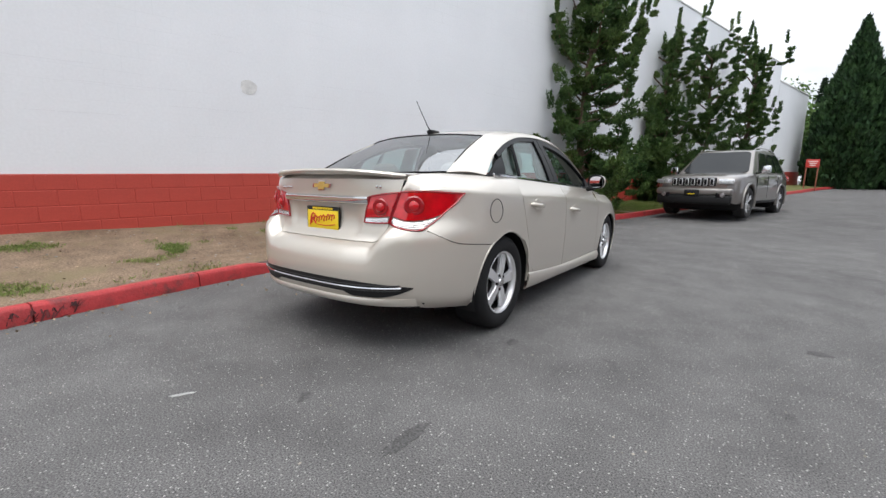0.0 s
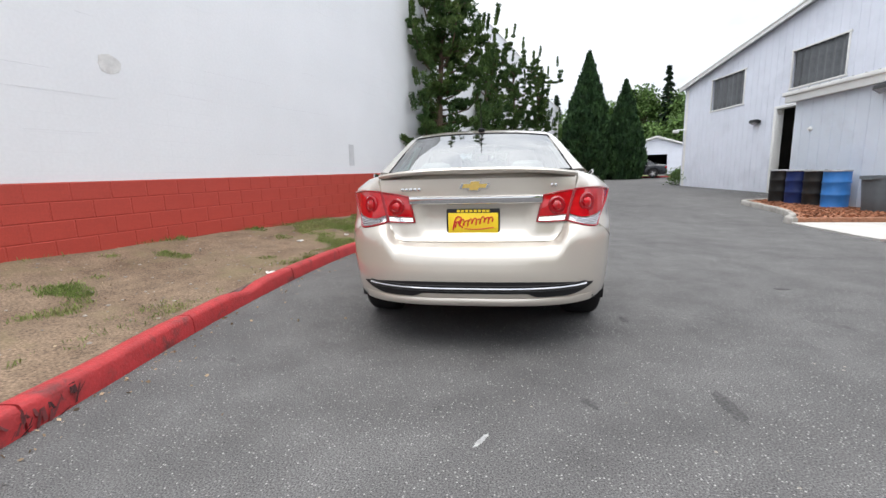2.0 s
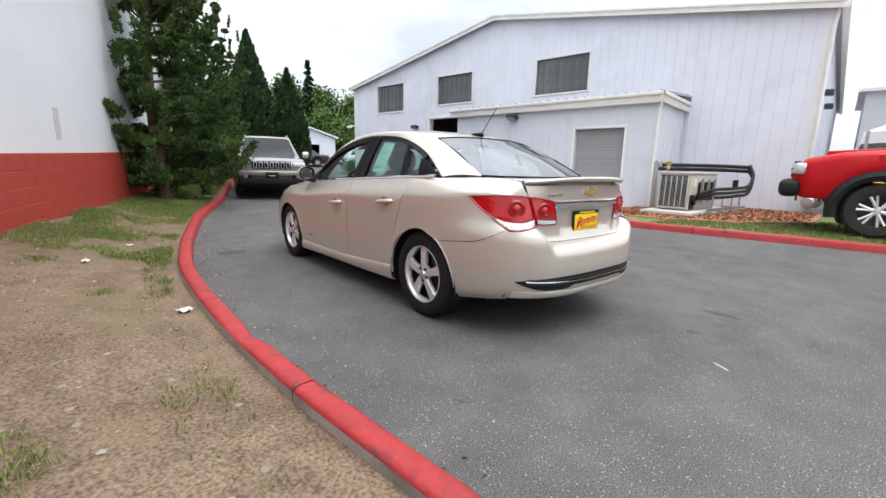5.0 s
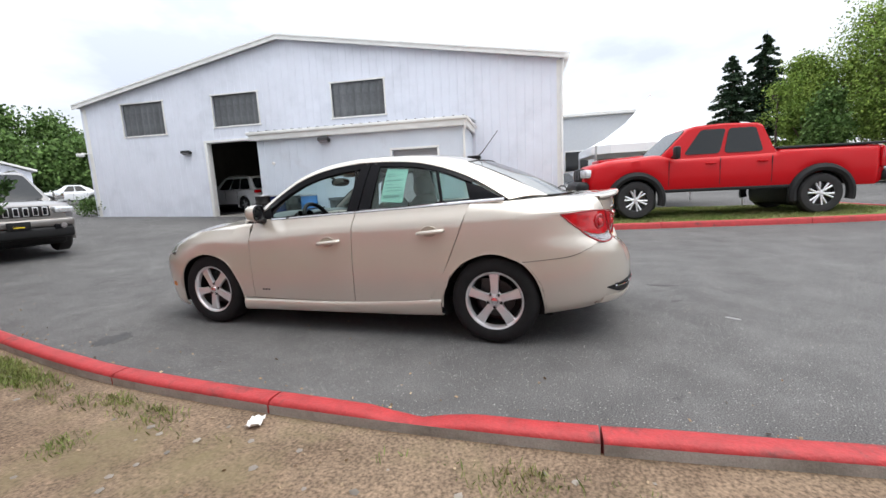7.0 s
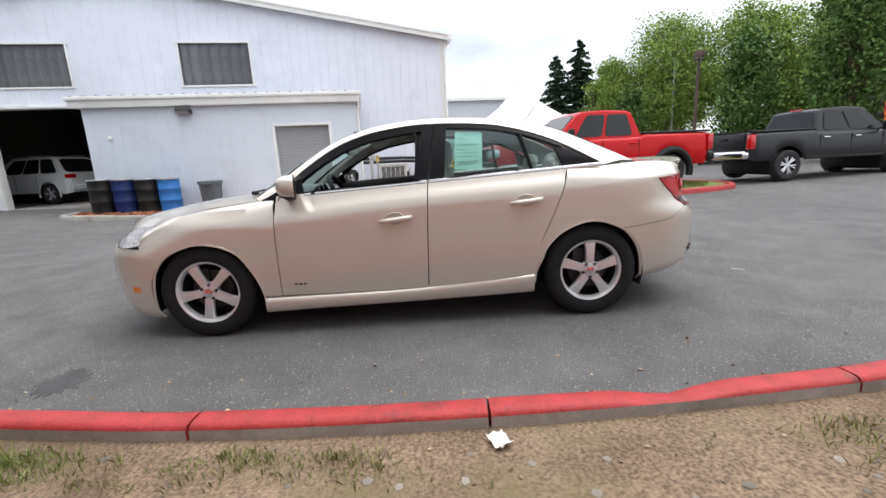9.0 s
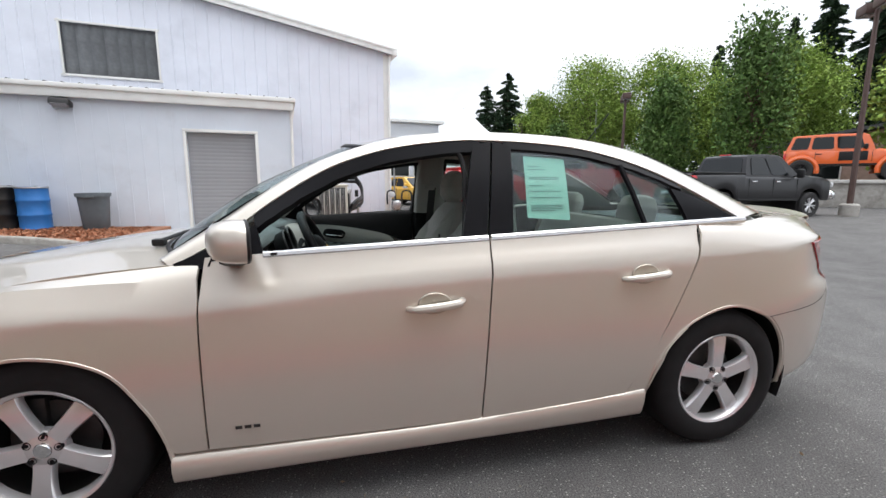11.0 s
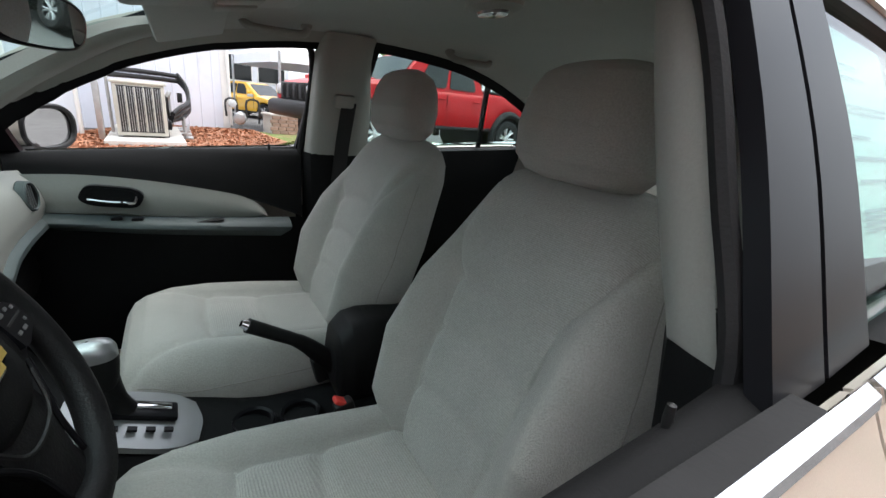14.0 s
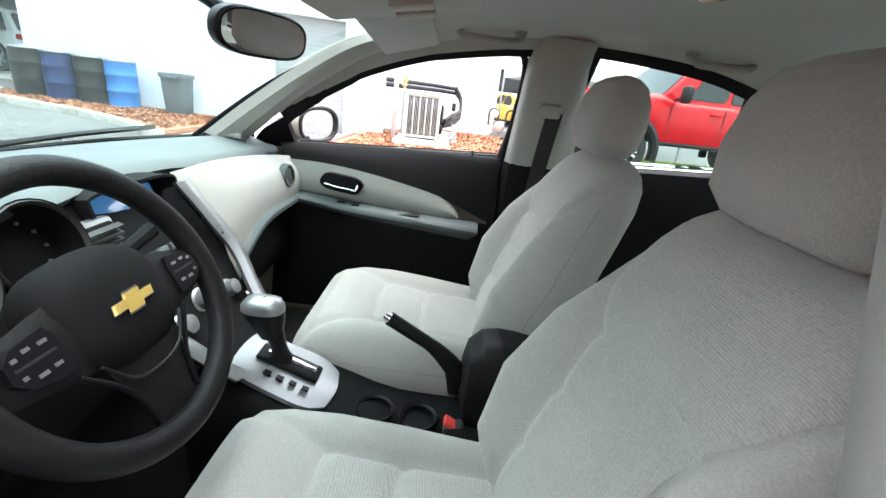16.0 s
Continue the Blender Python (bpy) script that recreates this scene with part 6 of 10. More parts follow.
    for t, w in ((0.1, 0.35), (0.16, 0.5), (0.3, 0.9), (0.33, 0.85), (0.45, 0.4), (0.55, 0.9), (0.66, 0.9), (0.8, 0.92), (0.83, 0.9), (0.86, 0.92), (0.89, 0.7)):
        z = 1.322 - t * 0.235
        y0, y1 = -0.447 + 0.018 * t, -0.447 + 0.018 * t - 0.16 * w
        bars.add([(-glass_x(z) + 0.0225, y0, z), (-glass_x(z) + 0.0225, y1, z), (-glass_x(z - 0.004) + 0.0225, y1, z - 0.004), (-glass_x(z - 0.004) + 0.0225, y0, z - 0.004)], [(0, 1, 2, 3)])
    part("notice_print", bars, PRINT_GREY, paper, smooth=0)
    return car, doors_f, doors_r


CAR, DOORS_F, DOORS_R = build_car()


# ---- the cabin ----
class Pad:
    """A padded form swept along a spine: stations of (s, half width, thickness, bolster); front() gives its face."""

    def __init__(self, origin, along, front, stations, valley=(), tucks=()):
        self.valley, self.tucks = valley, tucks
        self.o, self.a, self.n = (np.array(q, float) for q in (origin, along, front))
        self.a /= np.linalg.norm(self.a)
        self.n /= np.linalg.norm(self.n)
        st = np.array(stations, float)
        self.s0, self.s1 = st[0, 0], st[-1, 0]
        self.st = st

    def at(self, s):
        return [float(np.interp(s, self.st[:, 0], self.st[:, k])) for k in (1, 2, 3)]

    def depth(self, s, x):
        hw, th, bol = self.at(s)
        e = min(abs(x) / hw, 1.0)
        d = th * (1 - e**5) ** 0.45 + bol * math.exp(-(((e - 0.78) / 0.24) ** 2)) * (1 - e**8)
        if self.valley:
            g = float(np.interp(s, [q[0] for q in self.valley], [q[1] for q in self.valley]))
            d -= 0.011 * math.exp(-(((abs(x) - g) / 0.012) ** 2))
            if abs(x) < g:
                d -= sum(0.008 * math.exp(-(((s - q - 0.02 * (1 - (x / g) ** 2)) / 0.011) ** 2)) for q in self.tucks)
        return d

    def front(self, s, x, out=0.0):
        return self.o + self.a * s + self.n * (self.depth(s, x) + out) + np.array((x, 0, 0))

    def shape(self, n=66, seg=60):
        sm = catmull([(*q, 0) if len(q) == 2 else q[:3] for q in self.st[:, :3]], n)[:, 0]
        ss = np.unique(np.concatenate([sm, self.st[:, 0]]))
        rows = []
        for s in ss:
            hw, th, bol = self.at(s)
            xs = [hw * signed(math.sin(t), 0.8) for t in np.linspace(-math.pi / 2, math.pi / 2, seg)]
            fr = [self.front(s, x) for x in xs]
            bk = [self.o + self.a * s - self.n * th * (1 - (abs(x) / hw) ** 4) ** 0.5 + np.array((x, 0, 0)) for x in xs[::-1][1:-1]]
            rows.append(fr + bk)
        sh = Shape().grid(rows, close_u=True)
        m = len(rows[0])
        sh.f += [tuple(range(m - 1, -1, -1)), tuple((len(rows) - 1) * m + k for k in range(m))]
        return sh

    def insert(self, s0, s1, out=0.0022, k=46):
        """The cloth panel between the two valleys, from s0 to s1."""
        rows = []
        for t in np.linspace(0, 1, k):
            v = s0 + (s1 - s0) * t
            w = float(np.interp(v, [q[0] for q in self.valley], [q[1] for q in self.valley])) - 0.004
            rows.append([self.front(v, x, out) for x in np.linspace(-w, w, 31)])
        return Shape().grid(rows)

    def seam(self, pts, r=0.001):
        return Shape().tube([self.front(s, x, 0.0022) for s, x in catmull([(a, b, 0) for a, b in pts], 18)[:, :2]], r, 5)


def moved(shape, dx):
    q = Shape()
    q.v = [(x + dx, y, z) for x, y, z in shape.v]
    q.f = list(shape.f)
    return q


def front_seat(x0, name, label):
    cushion = Pad((0, 0, 0.47), (0, 1, 0.0), (0, 0, 1), [(-0.20, 0.22, 0.05, 0.0), (-0.17, 0.245, 0.078, 0.02), (-0.08, 0.255, 0.082, 0.038), (0.08, 0.262, 0.095, 0.045), (0.2, 0.265, 0.117, 0.034), (0.3, 0.263, 0.136, 0.014), (0.36, 0.26, 0.133, 0.004),
                                                               (0.395, 0.255, 0.112, 0.0), (0.415, 0.245, 0.075, 0.0), (0.42, 0.22, 0.03, 0.0)], [(-0.2, 0.14), (0.0, 0.135), (0.22, 0.132), (0.35, 0.19), (0.42, 0.24)], (0.065, 0.205))
    back = Pad((0, -0.15, 0.50), (0, -0.37, 0.929), (0, 0.929, 0.37), [(-0.03, 0.2, 0.04, 0.0), (0.0, 0.235, 0.065, 0.01), (0.08, 0.266, 0.082, 0.06), (0.22, 0.278, 0.084, 0.085), (0.36, 0.268, 0.082, 0.066), (0.46, 0.245, 0.08, 0.03), (0.55, 0.229, 0.074, 0.006),
                                                                   (0.60, 0.212, 0.06, 0.0), (0.628, 0.185, 0.042, 0.0), (0.642, 0.15, 0.024, 0.0), (0.648, 0.11, 0.010, 0.0)], [(0.0, 0.115), (0.15, 0.122), (0.39, 0.132), (0.46, 0.172), (0.56, 0.20), (0.65, 0.2)], (0.145, 0.27, 0.385))
    head = Pad((0, -0.345, 1.096), (0, -0.10, 0.995), (0, 0.995, 0.10), [(0.0, 0.08, 0.02, 0), (0.008, 0.118, 0.044, 0), (0.035, 0.142, 0.064, 0), (0.09, 0.147, 0.07, 0), (0.145, 0.138, 0.062, 0), (0.18, 0.118, 0.046, 0), (0.196, 0.088, 0.026, 0), (0.203, 0.05, 0.01, 0)])
    seat = part(name, moved(cushion.shape(), x0), SEAT_CLOTH, CAR, label, smooth=60)
    part("backrest", moved(back.shape(), x0), SEAT_CLOTH, seat, smooth=60)
    part("headrest", moved(head.shape(30, 46), x0), SEAT_CLOTH, seat, smooth=60)
    part("seat_insert", moved(cushion.insert(-0.14, 0.215), x0), SEAT_CENTRE, seat, smooth=60)
    part("back_insert", moved(back.insert(0.02, 0.59), x0), SEAT_CENTRE, seat, smooth=60)
    for dx in (-0.055, 0.055):
        part("headrest_post", Shape().tube([(x0 + dx, -0.365, 1.0), (x0 + dx, -0.35, 1.13)], 0.007, 8), CHROME, seat)
    edge = [(0.03, 0.243), (0.12, 0.262), (0.24, 0.268), (0.36, 0.258), (0.46, 0.236), (0.52, 0.225)]
    rim = [(-0.14, 0.243), (0.08, 0.254), (0.28, 0.256), (0.37, 0.238)]
    for pad, lines in ((back, (edge, [(a, -b) for a, b in edge])), (cushion, (rim, [(a, -b) for a, b in rim]))):
        for ln in lines:
            part("seam", moved(pad.seam(ln), x0), SEAM_DARK, seat)
    part("seat_base", Shape().box((x0, 0.08, 0.36), (0.42, 0.5, 0.14), bevel=0.03), DASH_DARK, seat)
    return seat


def build_cabin():
    front_seat(0.36, "passenger_seat", "grey cloth front seat with ribbed centre")
    front_seat(-0.365, "driver_seat", "grey cloth front seat with ribbed centre")
    # rear bench
    rb = Pad((0, -0.98, 0.52), (0, -0.35, 0.94), (0, 0.94, 0.35), [(-0.02, 0.56, 0.04, 0), (0.03, 0.6, 0.08, 0.01), (0.25, 0.6, 0.085, 0.02), (0.45, 0.58, 0.075, 0.01), (0.52, 0.55, 0.05, 0), (0.54, 0.5, 0.02, 0)])
    bench = part("rear_bench", rb.shape(), SEAT_CLOTH, CAR, "grey cloth rear bench", smooth=60)
    rc = Pad((0, 0, 0.44), (0, 1, 0.0), (0, 0, 1), [(-0.98, 0.56, 0.05, 0), (-0.93, 0.6, 0.09, 0.01), (-0.6, 0.61, 0.1, 0.02), (-0.5, 0.6, 0.08, 0.0), (-0.46, 0.57, 0.03, 0)])
    part("bench_cushion", rc.shape(), SEAT_CLOTH, bench, smooth=60)
    for x in (-0.36, 0.36):
        hp = Pad((x, -1.19, 1.0), (0, -0.2, 0.98), (0, 0.98, 0.2), [(0.0, 0.09, 0.02, 0), (0.02, 0.135, 0.05, 0), (0.1, 0.135, 0.055, 0), (0.15, 0.11, 0.04, 0), (0.165, 0.07, 0.015, 0)])
        part("rear_headrest", hp.shape(), SEAT_CLOTH, bench, smooth=60)
    part("parcel_shelf", Shape().box((0, -1.5, 1.0), (1.2, 0.68, 0.03), bevel=0.01), DASH_GREY, CAR)
    part("trunk_wall", Shape().box((0, -1.25, 0.65), (1.24, 0.03, 0.75)), CARPET, CAR, smooth=0)
    # floor, firewall, lower dark lining
    part("carpet", Shape().box((0, 0.0, 0.285), (1.48, 2.2, 0.03)), CARPET, CAR, "black floor carpet", smooth=0)
    part("firewall_lining", Shape().box((0, 1.0, 0.6), (1.44, 0.04, 0.7), rot=spin(12, "X")), CARPET, CAR, smooth=0)
    part("floor_hump", Shape().box((0, -0.5, 0.34), (1.4, 0.08, 0.14)), CARPET, CAR, smooth=0)
    # headliner with cant rails
    rows = []
    for (y, z, x), (fy, fz, fx), bow in zip(ROOF_EDGE[4:10], FRAME_TOP[4:10], (0.075, 0.05, 0.02, 0.0, -0.02, -0.045)):
        e, c = (fx - 0.012, fz - 0.03), (x - 0.01, z - 0.035)
        rows.append([(-e[0], fy, e[1]), (-c[0], y, c[1]), (-c[0] * 0.6, y + bow * 0.6, c[1] + 0.022), (0, y + bow, c[1] + 0.028), (c[0] * 0.6, y + bow * 0.6, c[1] + 0.022), (c[0], y, c[1]), (e[0], fy, e[1])])
    part("headliner", Shape().grid(skin(rows, 33, 4)), LINER, CAR, "pale cloth headliner", smooth=60)
    cp = Shape().grid(skin([[(-(x - 0.012), y, z - 0.03) for y, z, x in FRAME_TOP[9:12]], [(-(x - 0.02), y, z - 0.035) for y, z, x in ROOF_EDGE[9:12]]], 12, 3))
    both("rear_pillar_trim", cp, LINER, CAR)
    # front pillar trim: a soft padded strip down to the dash
    path = catmull([(-0.655, 0.845, 0.985), (-0.632, 0.70, 1.095), (-0.605, 0.52, 1.22), (-0.575, 0.36, 1.31), (-0.565, 0.2, 1.355)], 20)
    net = []
    for k, p in enumerate(path):
        w = 0.055 + 0.03 * max(0, 1 - k / 8)
        net.append([p + np.array((-0.055, -0.05, -0.005)), p + np.array((-0.01, -w, -0.012)), p + np.array((0.03, -w * 0.7, -0.008)), p + np.array((0.045, -0.01, 0.0)), p + np.array((0.035, 0.03, 0.01))])
    for o in both("pillar_trim", Shape().shell(np.array(net), 0.006), PALE_PLASTIC, CAR, "pale padded pillar trim"):
        s = -1 if o.name == "pillar_trim" else 1
        part("tweeter_grille", Shape().lathe([(0.0001, 0.008), (0.026, 0.008), (0.034, 0.002)], 4, Matrix.Translation((s * 0.628, 0.775, 1.008)) @ spin(s * -62, "Y") @ spin(45, "Z")), PALE_PLASTIC, o)
    # centre pillars inside
    bp = skin([[(-0.735, -0.145, 1.0), (-0.672, -0.165, 1.0), (-0.662, -0.29, 1.0), (-0.72, -0.38, 1.0)], [(-0.685, -0.15, 1.15), (-0.618, -0.168, 1.15), (-0.608, -0.29, 1.15), (-0.67, -0.37, 1.15)], [(-0.62, -0.155, 1.33), (-0.562, -0.175, 1.335), (-0.555, -0.31, 1.335), (-0.61, -0.345, 1.33)],
               [(-0.585, -0.16, 1.385), (-0.545, -0.21, 1.39), (-0.545, -0.32, 1.39), (-0.58, -0.35, 1.385)]], 12, 4)
    posts = both("centre_pillar", Shape().grid(bp), PALE_PLASTIC, CAR, "pale centre pillar trim with seat belt", smooth=60)
    lowp = skin([[(-0.76, -0.12, 0.3), (-0.71, -0.2, 0.3), (-0.71, -0.32, 0.3), (-0.76, -0.4, 0.3)], [(-0.745, -0.14, 0.8), (-0.69, -0.17, 0.8), (-0.68, -0.3, 0.8), (-0.73, -0.38, 0.8)], [(-0.736, -0.14, 1.005), (-0.671, -0.164, 1.005), (-0.661, -0.29, 1.005), (-0.721, -0.375, 1.005)]], 12, 4)
    for s, o in ((-1, posts[0]), (1, posts[1])):
        q = Shape().grid(lowp)
        part("lower_trim", q if s < 0 else q.mirrored(), DASH_DARK, o)
        part("belt_guide", Shape().box((s * 0.592, -0.245, 1.19), (0.03, 0.07, 0.045), rot=spin(s * -14, "Y"), bevel=0.012), PALE_PLASTIC, o)
        web = np.array([[(s * 0.582, -0.285, 1.185), (s * 0.584, -0.235, 1.185)], [(s * 0.628, -0.28, 1.05), (s * 0.63, -0.23, 1.05)], [(s * 0.662, -0.27, 0.85), (s * 0.664, -0.22, 0.85)], [(s * 0.672, -0.26, 0.4), (s * 0.674, -0.21, 0.4)]])
        part("belt_web", Shape().shell(web, 0.003), BELT_WEB, o)
        seal = Shape().tube(catmull([(s * 0.755, -0.125, 0.6), (s * 0.748, -0.135, 1.0), (s * 0.695, -0.15, 1.15), (s * 0.63, -0.15, 1.32), (s * 0.60, -0.1, 1.375), (s * 0.60, 0.05, 1.365), (s * 0.62, 0.25, 1.315)], 40), 0.011, 8)
        part("door_seal", seal, RUBBER, o)
    # dash top, with the hood over the dials
    rows = []
    for x in np.linspace(-0.74, 0.74, 38):
        e = abs(x) / 0.74
        hood = math.exp(-(((x + 0.365) / 0.15) ** 4))
        mid = math.exp(-(((x - 0.05) / 0.17) ** 4))
        yw = 1.08 - 0.17 * e**2
        yf = 0.70 - 0.02 * e - 0.06 * hood + 0.01 * mid
        zf = 0.975 - 0.02 * e**2 + 0.035 * hood + 0.012 * mid
        rows.append([(x, yw, 0.968), (x, yw - 0.1, 0.982), (x, (yw + yf) / 2, 0.99 + 0.02 * hood), (x, yf + 0.05, zf + 0.012), (x, yf, zf), (x, yf - 0.005, zf - 0.02), (x, yf + 0.03, zf - 0.035)])
    dash = part("dashboard", Shape().grid(skin(rows, 20, 2), flip=False), DASH_GREY, CAR, "charcoal dashboard top over pale panels", smooth=60)
    pale = skin([[(0.13, 0.682, 0.968), (0.33, 0.680, 0.968), (0.6, 0.665, 0.947), (0.74, 0.62, 0.93)], [(0.17, 0.655, 0.90), (0.4, 0.625, 0.91), (0.6, 0.605, 0.90), (0.735, 0.585, 0.888)], [(0.205, 0.615, 0.80), (0.36, 0.605, 0.84), (0.56, 0.59, 0.85), (0.732, 0.575, 0.85)],
                 [(0.225, 0.60, 0.685), (0.285, 0.60, 0.735), (0.43, 0.598, 0.795), (0.73, 0.585, 0.808)]], 30, 7)
    part("pale_dash_panel", Shape().grid(pale), PALE_PLASTIC, dash, "pale grey dash panel")
    low = pale[-1]
    drop = np.linspace(0.032, 0.026, len(low))
    band = np.array([low + (0, 0.002, 0.002), low + (0, -0.014, -0.008), np.c_[low[:, 0], low[:, 1] - 0.012, low[:, 2] - drop], np.c_[low[:, 0], low[:, 1] + 0.05, low[:, 2] - drop - 0.012]])
    part("dash_edge", Shape().grid(skin(band, 26, 3)), DASH_GREY, dash, "dark grey padded lower edge")
    part("glove_box", Shape().grid(skin([[(0.16, 0.655, 0.74), (0.45, 0.655, 0.74), (0.73, 0.64, 0.755)], [(0.16, 0.66, 0.6), (0.45, 0.64, 0.59), (0.73, 0.63, 0.6)], [(0.16, 0.74, 0.46), (0.45, 0.74, 0.45), (0.73, 0.74, 0.46)], [(0.16, 0.98, 0.36), (0.45, 0.98, 0.36), (0.73, 0.98, 0.36)]], 14, 4)), DASH_DARK, dash)
    drv = skin([[(-0.735, 0.60, 0.93), (-0.6, 0.645, 0.945), (-0.4, 0.66, 0.95), (-0.22, 0.668, 0.95)], [(-0.735, 0.585, 0.86), (-0.6, 0.62, 0.86), (-0.4, 0.65, 0.86), (-0.21, 0.64, 0.86)], [(-0.735, 0.575, 0.78), (-0.6, 0.59, 0.76), (-0.4, 0.6, 0.75), (-0.17, 0.60, 0.76)],
                [(-0.735, 0.60, 0.66), (-0.6, 0.60, 0.64), (-0.4, 0.6, 0.63), (-0.13, 0.6, 0.64)], [(-0.735, 0.72, 0.5), (-0.6, 0.72, 0.48), (-0.4, 0.72, 0.47), (-0.11, 0.72, 0.5)]], 24, 4)
    side_pale = skin([[(-0.235, 0.655, 0.938), (-0.19, 0.655, 0.94)], [(-0.225, 0.632, 0.87), (-0.15, 0.630, 0.85)], [(-0.19, 0.595, 0.78), (-0.135, 0.592, 0.76)]], 8, 5)
    part("pale_dash_panel", Shape().shell(side_pale, 0.008), PALE_PLASTIC, dash, "pale grey dash panel")
    part("lower_dash_panel", Shape().grid(drv), DASH_DARK, dash)
    part("column_shroud", Shape().tube([(-0.352, 0.66, 0.80), (-0.357, 0.49, 0.882)], [0.075, 0.06], 16), DASH_DARK, dash)
    # dials: two dark cowls with faces
    for x in (-0.435, -0.30):
        m = Matrix.Translation((x, 0.625, 0.935)) @ spin(70, "X")
        dial = part("dial", Shape().lathe([(0.07, 0.05), (0.064, 0.045), (0.06, 0.0), (0.0001, 0.0)], 28, m), DASH_DARK, dash, "dark instrument dial")
        part("dial_ring", Shape().lathe([(0.062, 0.046), (0.066, 0.052), (0.07, 0.046)], 28, m), DARK_METAL, dial)
        ticks = Shape()
        for k in range(9):
            a = radians(-30 + 30 * k)
            ticks.box(tuple(m @ Vector((0.046 * math.cos(a), 0.046 * math.sin(a), 0.003))), (0.004, 0.004, 0.004))
        part("dial_marks", ticks, SILVER_TRIM, dial, smooth=0)
    # centre stack
    stack = skin([[(-0.205, 0.70, 0.945), (0.0, 0.715, 0.95), (0.165, 0.71, 0.945)], [(-0.18, 0.65, 0.85), (0.0, 0.65, 0.85), (0.17, 0.645, 0.85)], [(-0.13, 0.60, 0.75), (0.02, 0.595, 0.75), (0.19, 0.59, 0.75)], [(-0.09, 0.51, 0.64), (0.03, 0.5, 0.63), (0.14, 0.51, 0.64)], [(-0.085, 0.45, 0.595), (0.01, 0.45, 0.595), (0.1, 0.45, 0.595)]], 12, 4)
    st = part("centre_panel", Shape().grid(stack), DASH_DARK, dash, "dark centre stack with silver edges")
    for edge in ([(-0.215, 0.69, 0.945), (-0.19, 0.648, 0.86), (-0.145, 0.592, 0.75), (-0.10, 0.505, 0.64), (-0.09, 0.45, 0.6)], [(0.125, 0.675, 0.952), (0.162, 0.640, 0.87), (0.196, 0.592, 0.77), (0.16, 0.53, 0.68), (0.11, 0.455, 0.602)]):
        d = 0.022 if edge[0][0] > 0 else -0.014
        net = np.array([[(x - d, y - 0.014, z) for x, y, z in edge], [(x, y - 0.020, z) for x, y, z in edge], [(x + d, y - 0.012, z) for x, y, z in edge]])
        strip = part("silver_strip", Shape().shell(skin(net, 24, 3), 0.012, flip=d > 0), SILVER_TRIM, st, "satin silver trim strip")
        if d > 0:
            for k in range(8):
                u = 0.06 + 0.062 * k
                c = catmull(edge[:3], 40)[int(u * 60)]
                part("vent_slot", Shape().box((c[0] - 0.004, c[1] - 0.021, c[2]), (0.026, 0.012, 0.0085), rot=spin(26, "Y") @ spin(-20, "X"), bevel=0.002), BLACK_PLASTIC, strip)
    part("screen_hood", Shape().shell(skin([[(-0.105, 0.715, 0.92), (-0.105, 0.72, 0.965), (0.005, 0.71, 0.98), (0.115, 0.72, 0.965), (0.115, 0.715, 0.92)], [(-0.115, 0.665, 0.93), (-0.115, 0.67, 0.965), (0.005, 0.66, 0.978), (0.13, 0.67, 0.965), (0.13, 0.665, 0.94)]], 20, 2), 0.006, flip=True), DASH_DARK, st)
    part("screen", Shape().box((0.005, 0.698, 0.915), (0.18, 0.012, 0.075), rot=spin(-22, "X"), bevel=0.006), SCREEN_BLUE, st, "small lit blue display")
    for x, w in ((-0.128, 0.085),):
        vent = part("air_vent", Shape().box((x, 0.668, 0.885), (w + 0.02, 0.03, 0.085), rot=spin(-14, "X"), bevel=0.01), SILVER_TRIM, st, "silver-framed air vent")
        part("vent_cavity", Shape().box((x, 0.661, 0.886), (w, 0.026, 0.066), rot=spin(-14, "X"), bevel=0.004), DASH_DARK, vent)
        for k in range(5):
            part("vent_slat", Shape().box((x, 0.645 - 0.001 * k, 0.861 + 0.0135 * k), (w, 0.012, 0.004), rot=spin(20, "X")), DARK_METAL, vent)
    for x, z, r in ((-0.07, 0.70, 0.022), (0.02, 0.715, 0.024), (0.115, 0.70, 0.02), (0.0, 0.79, 0.018)):
        y = float(np.interp(z, (0.64, 0.75, 0.85), (0.515, 0.594, 0.648)))
        part("knob", Shape().lathe([(0.0001, 0.02), (r * 0.9, 0.018), (r, 0.0), (r * 1.25, -0.004)], 20, Matrix.Translation((x, y - 0.006, z)) @ spin(62, "X")), SILVER_TRIM, st, "silver control knob")
    for k in range(5):
        for j in range(2):
            part("radio_button", Shape().box((-0.075 + 0.04 * k, 0.632 - j * 0.016, 0.828 - j * 0.03), (0.03, 0.012, 0.018), rot=spin(-25, "X"), bevel=0.003), DASH_GREY, st)
    vm = Matrix.Translation((0.607, 0.593, 0.884)) @ spin(-16, "Z") @ spin(84, "X") @ Matrix.Diagonal((0.62, 0.86, 1, 1))
    pv = part("side_vent", Shape().lathe([(0.0001, 0.002), (0.036, 0.002), (0.039, 0.010), (0.045, 0.010), (0.048, -0.01)], 28, vm), BLACK_PLASTIC, dash, "oval side air vent")
    part("vent_ring", Shape().lathe([(0.038, 0.0095), (0.041, 0.0135), (0.046, 0.010), (0.048, -0.008)], 28, vm), DASH_GREY, pv)
    for k in range(4):
        a = -0.021 + 0.014 * k
        part("vent_slat", Shape().tube([tuple(vm @ Vector((a, -math.sqrt(0.036**2 - a * a), 0.006))), tuple(vm @ Vector((a, math.sqrt(0.036**2 - a * a), 0.006)))], 0.0016, 6), SILVER_TRIM, pv)
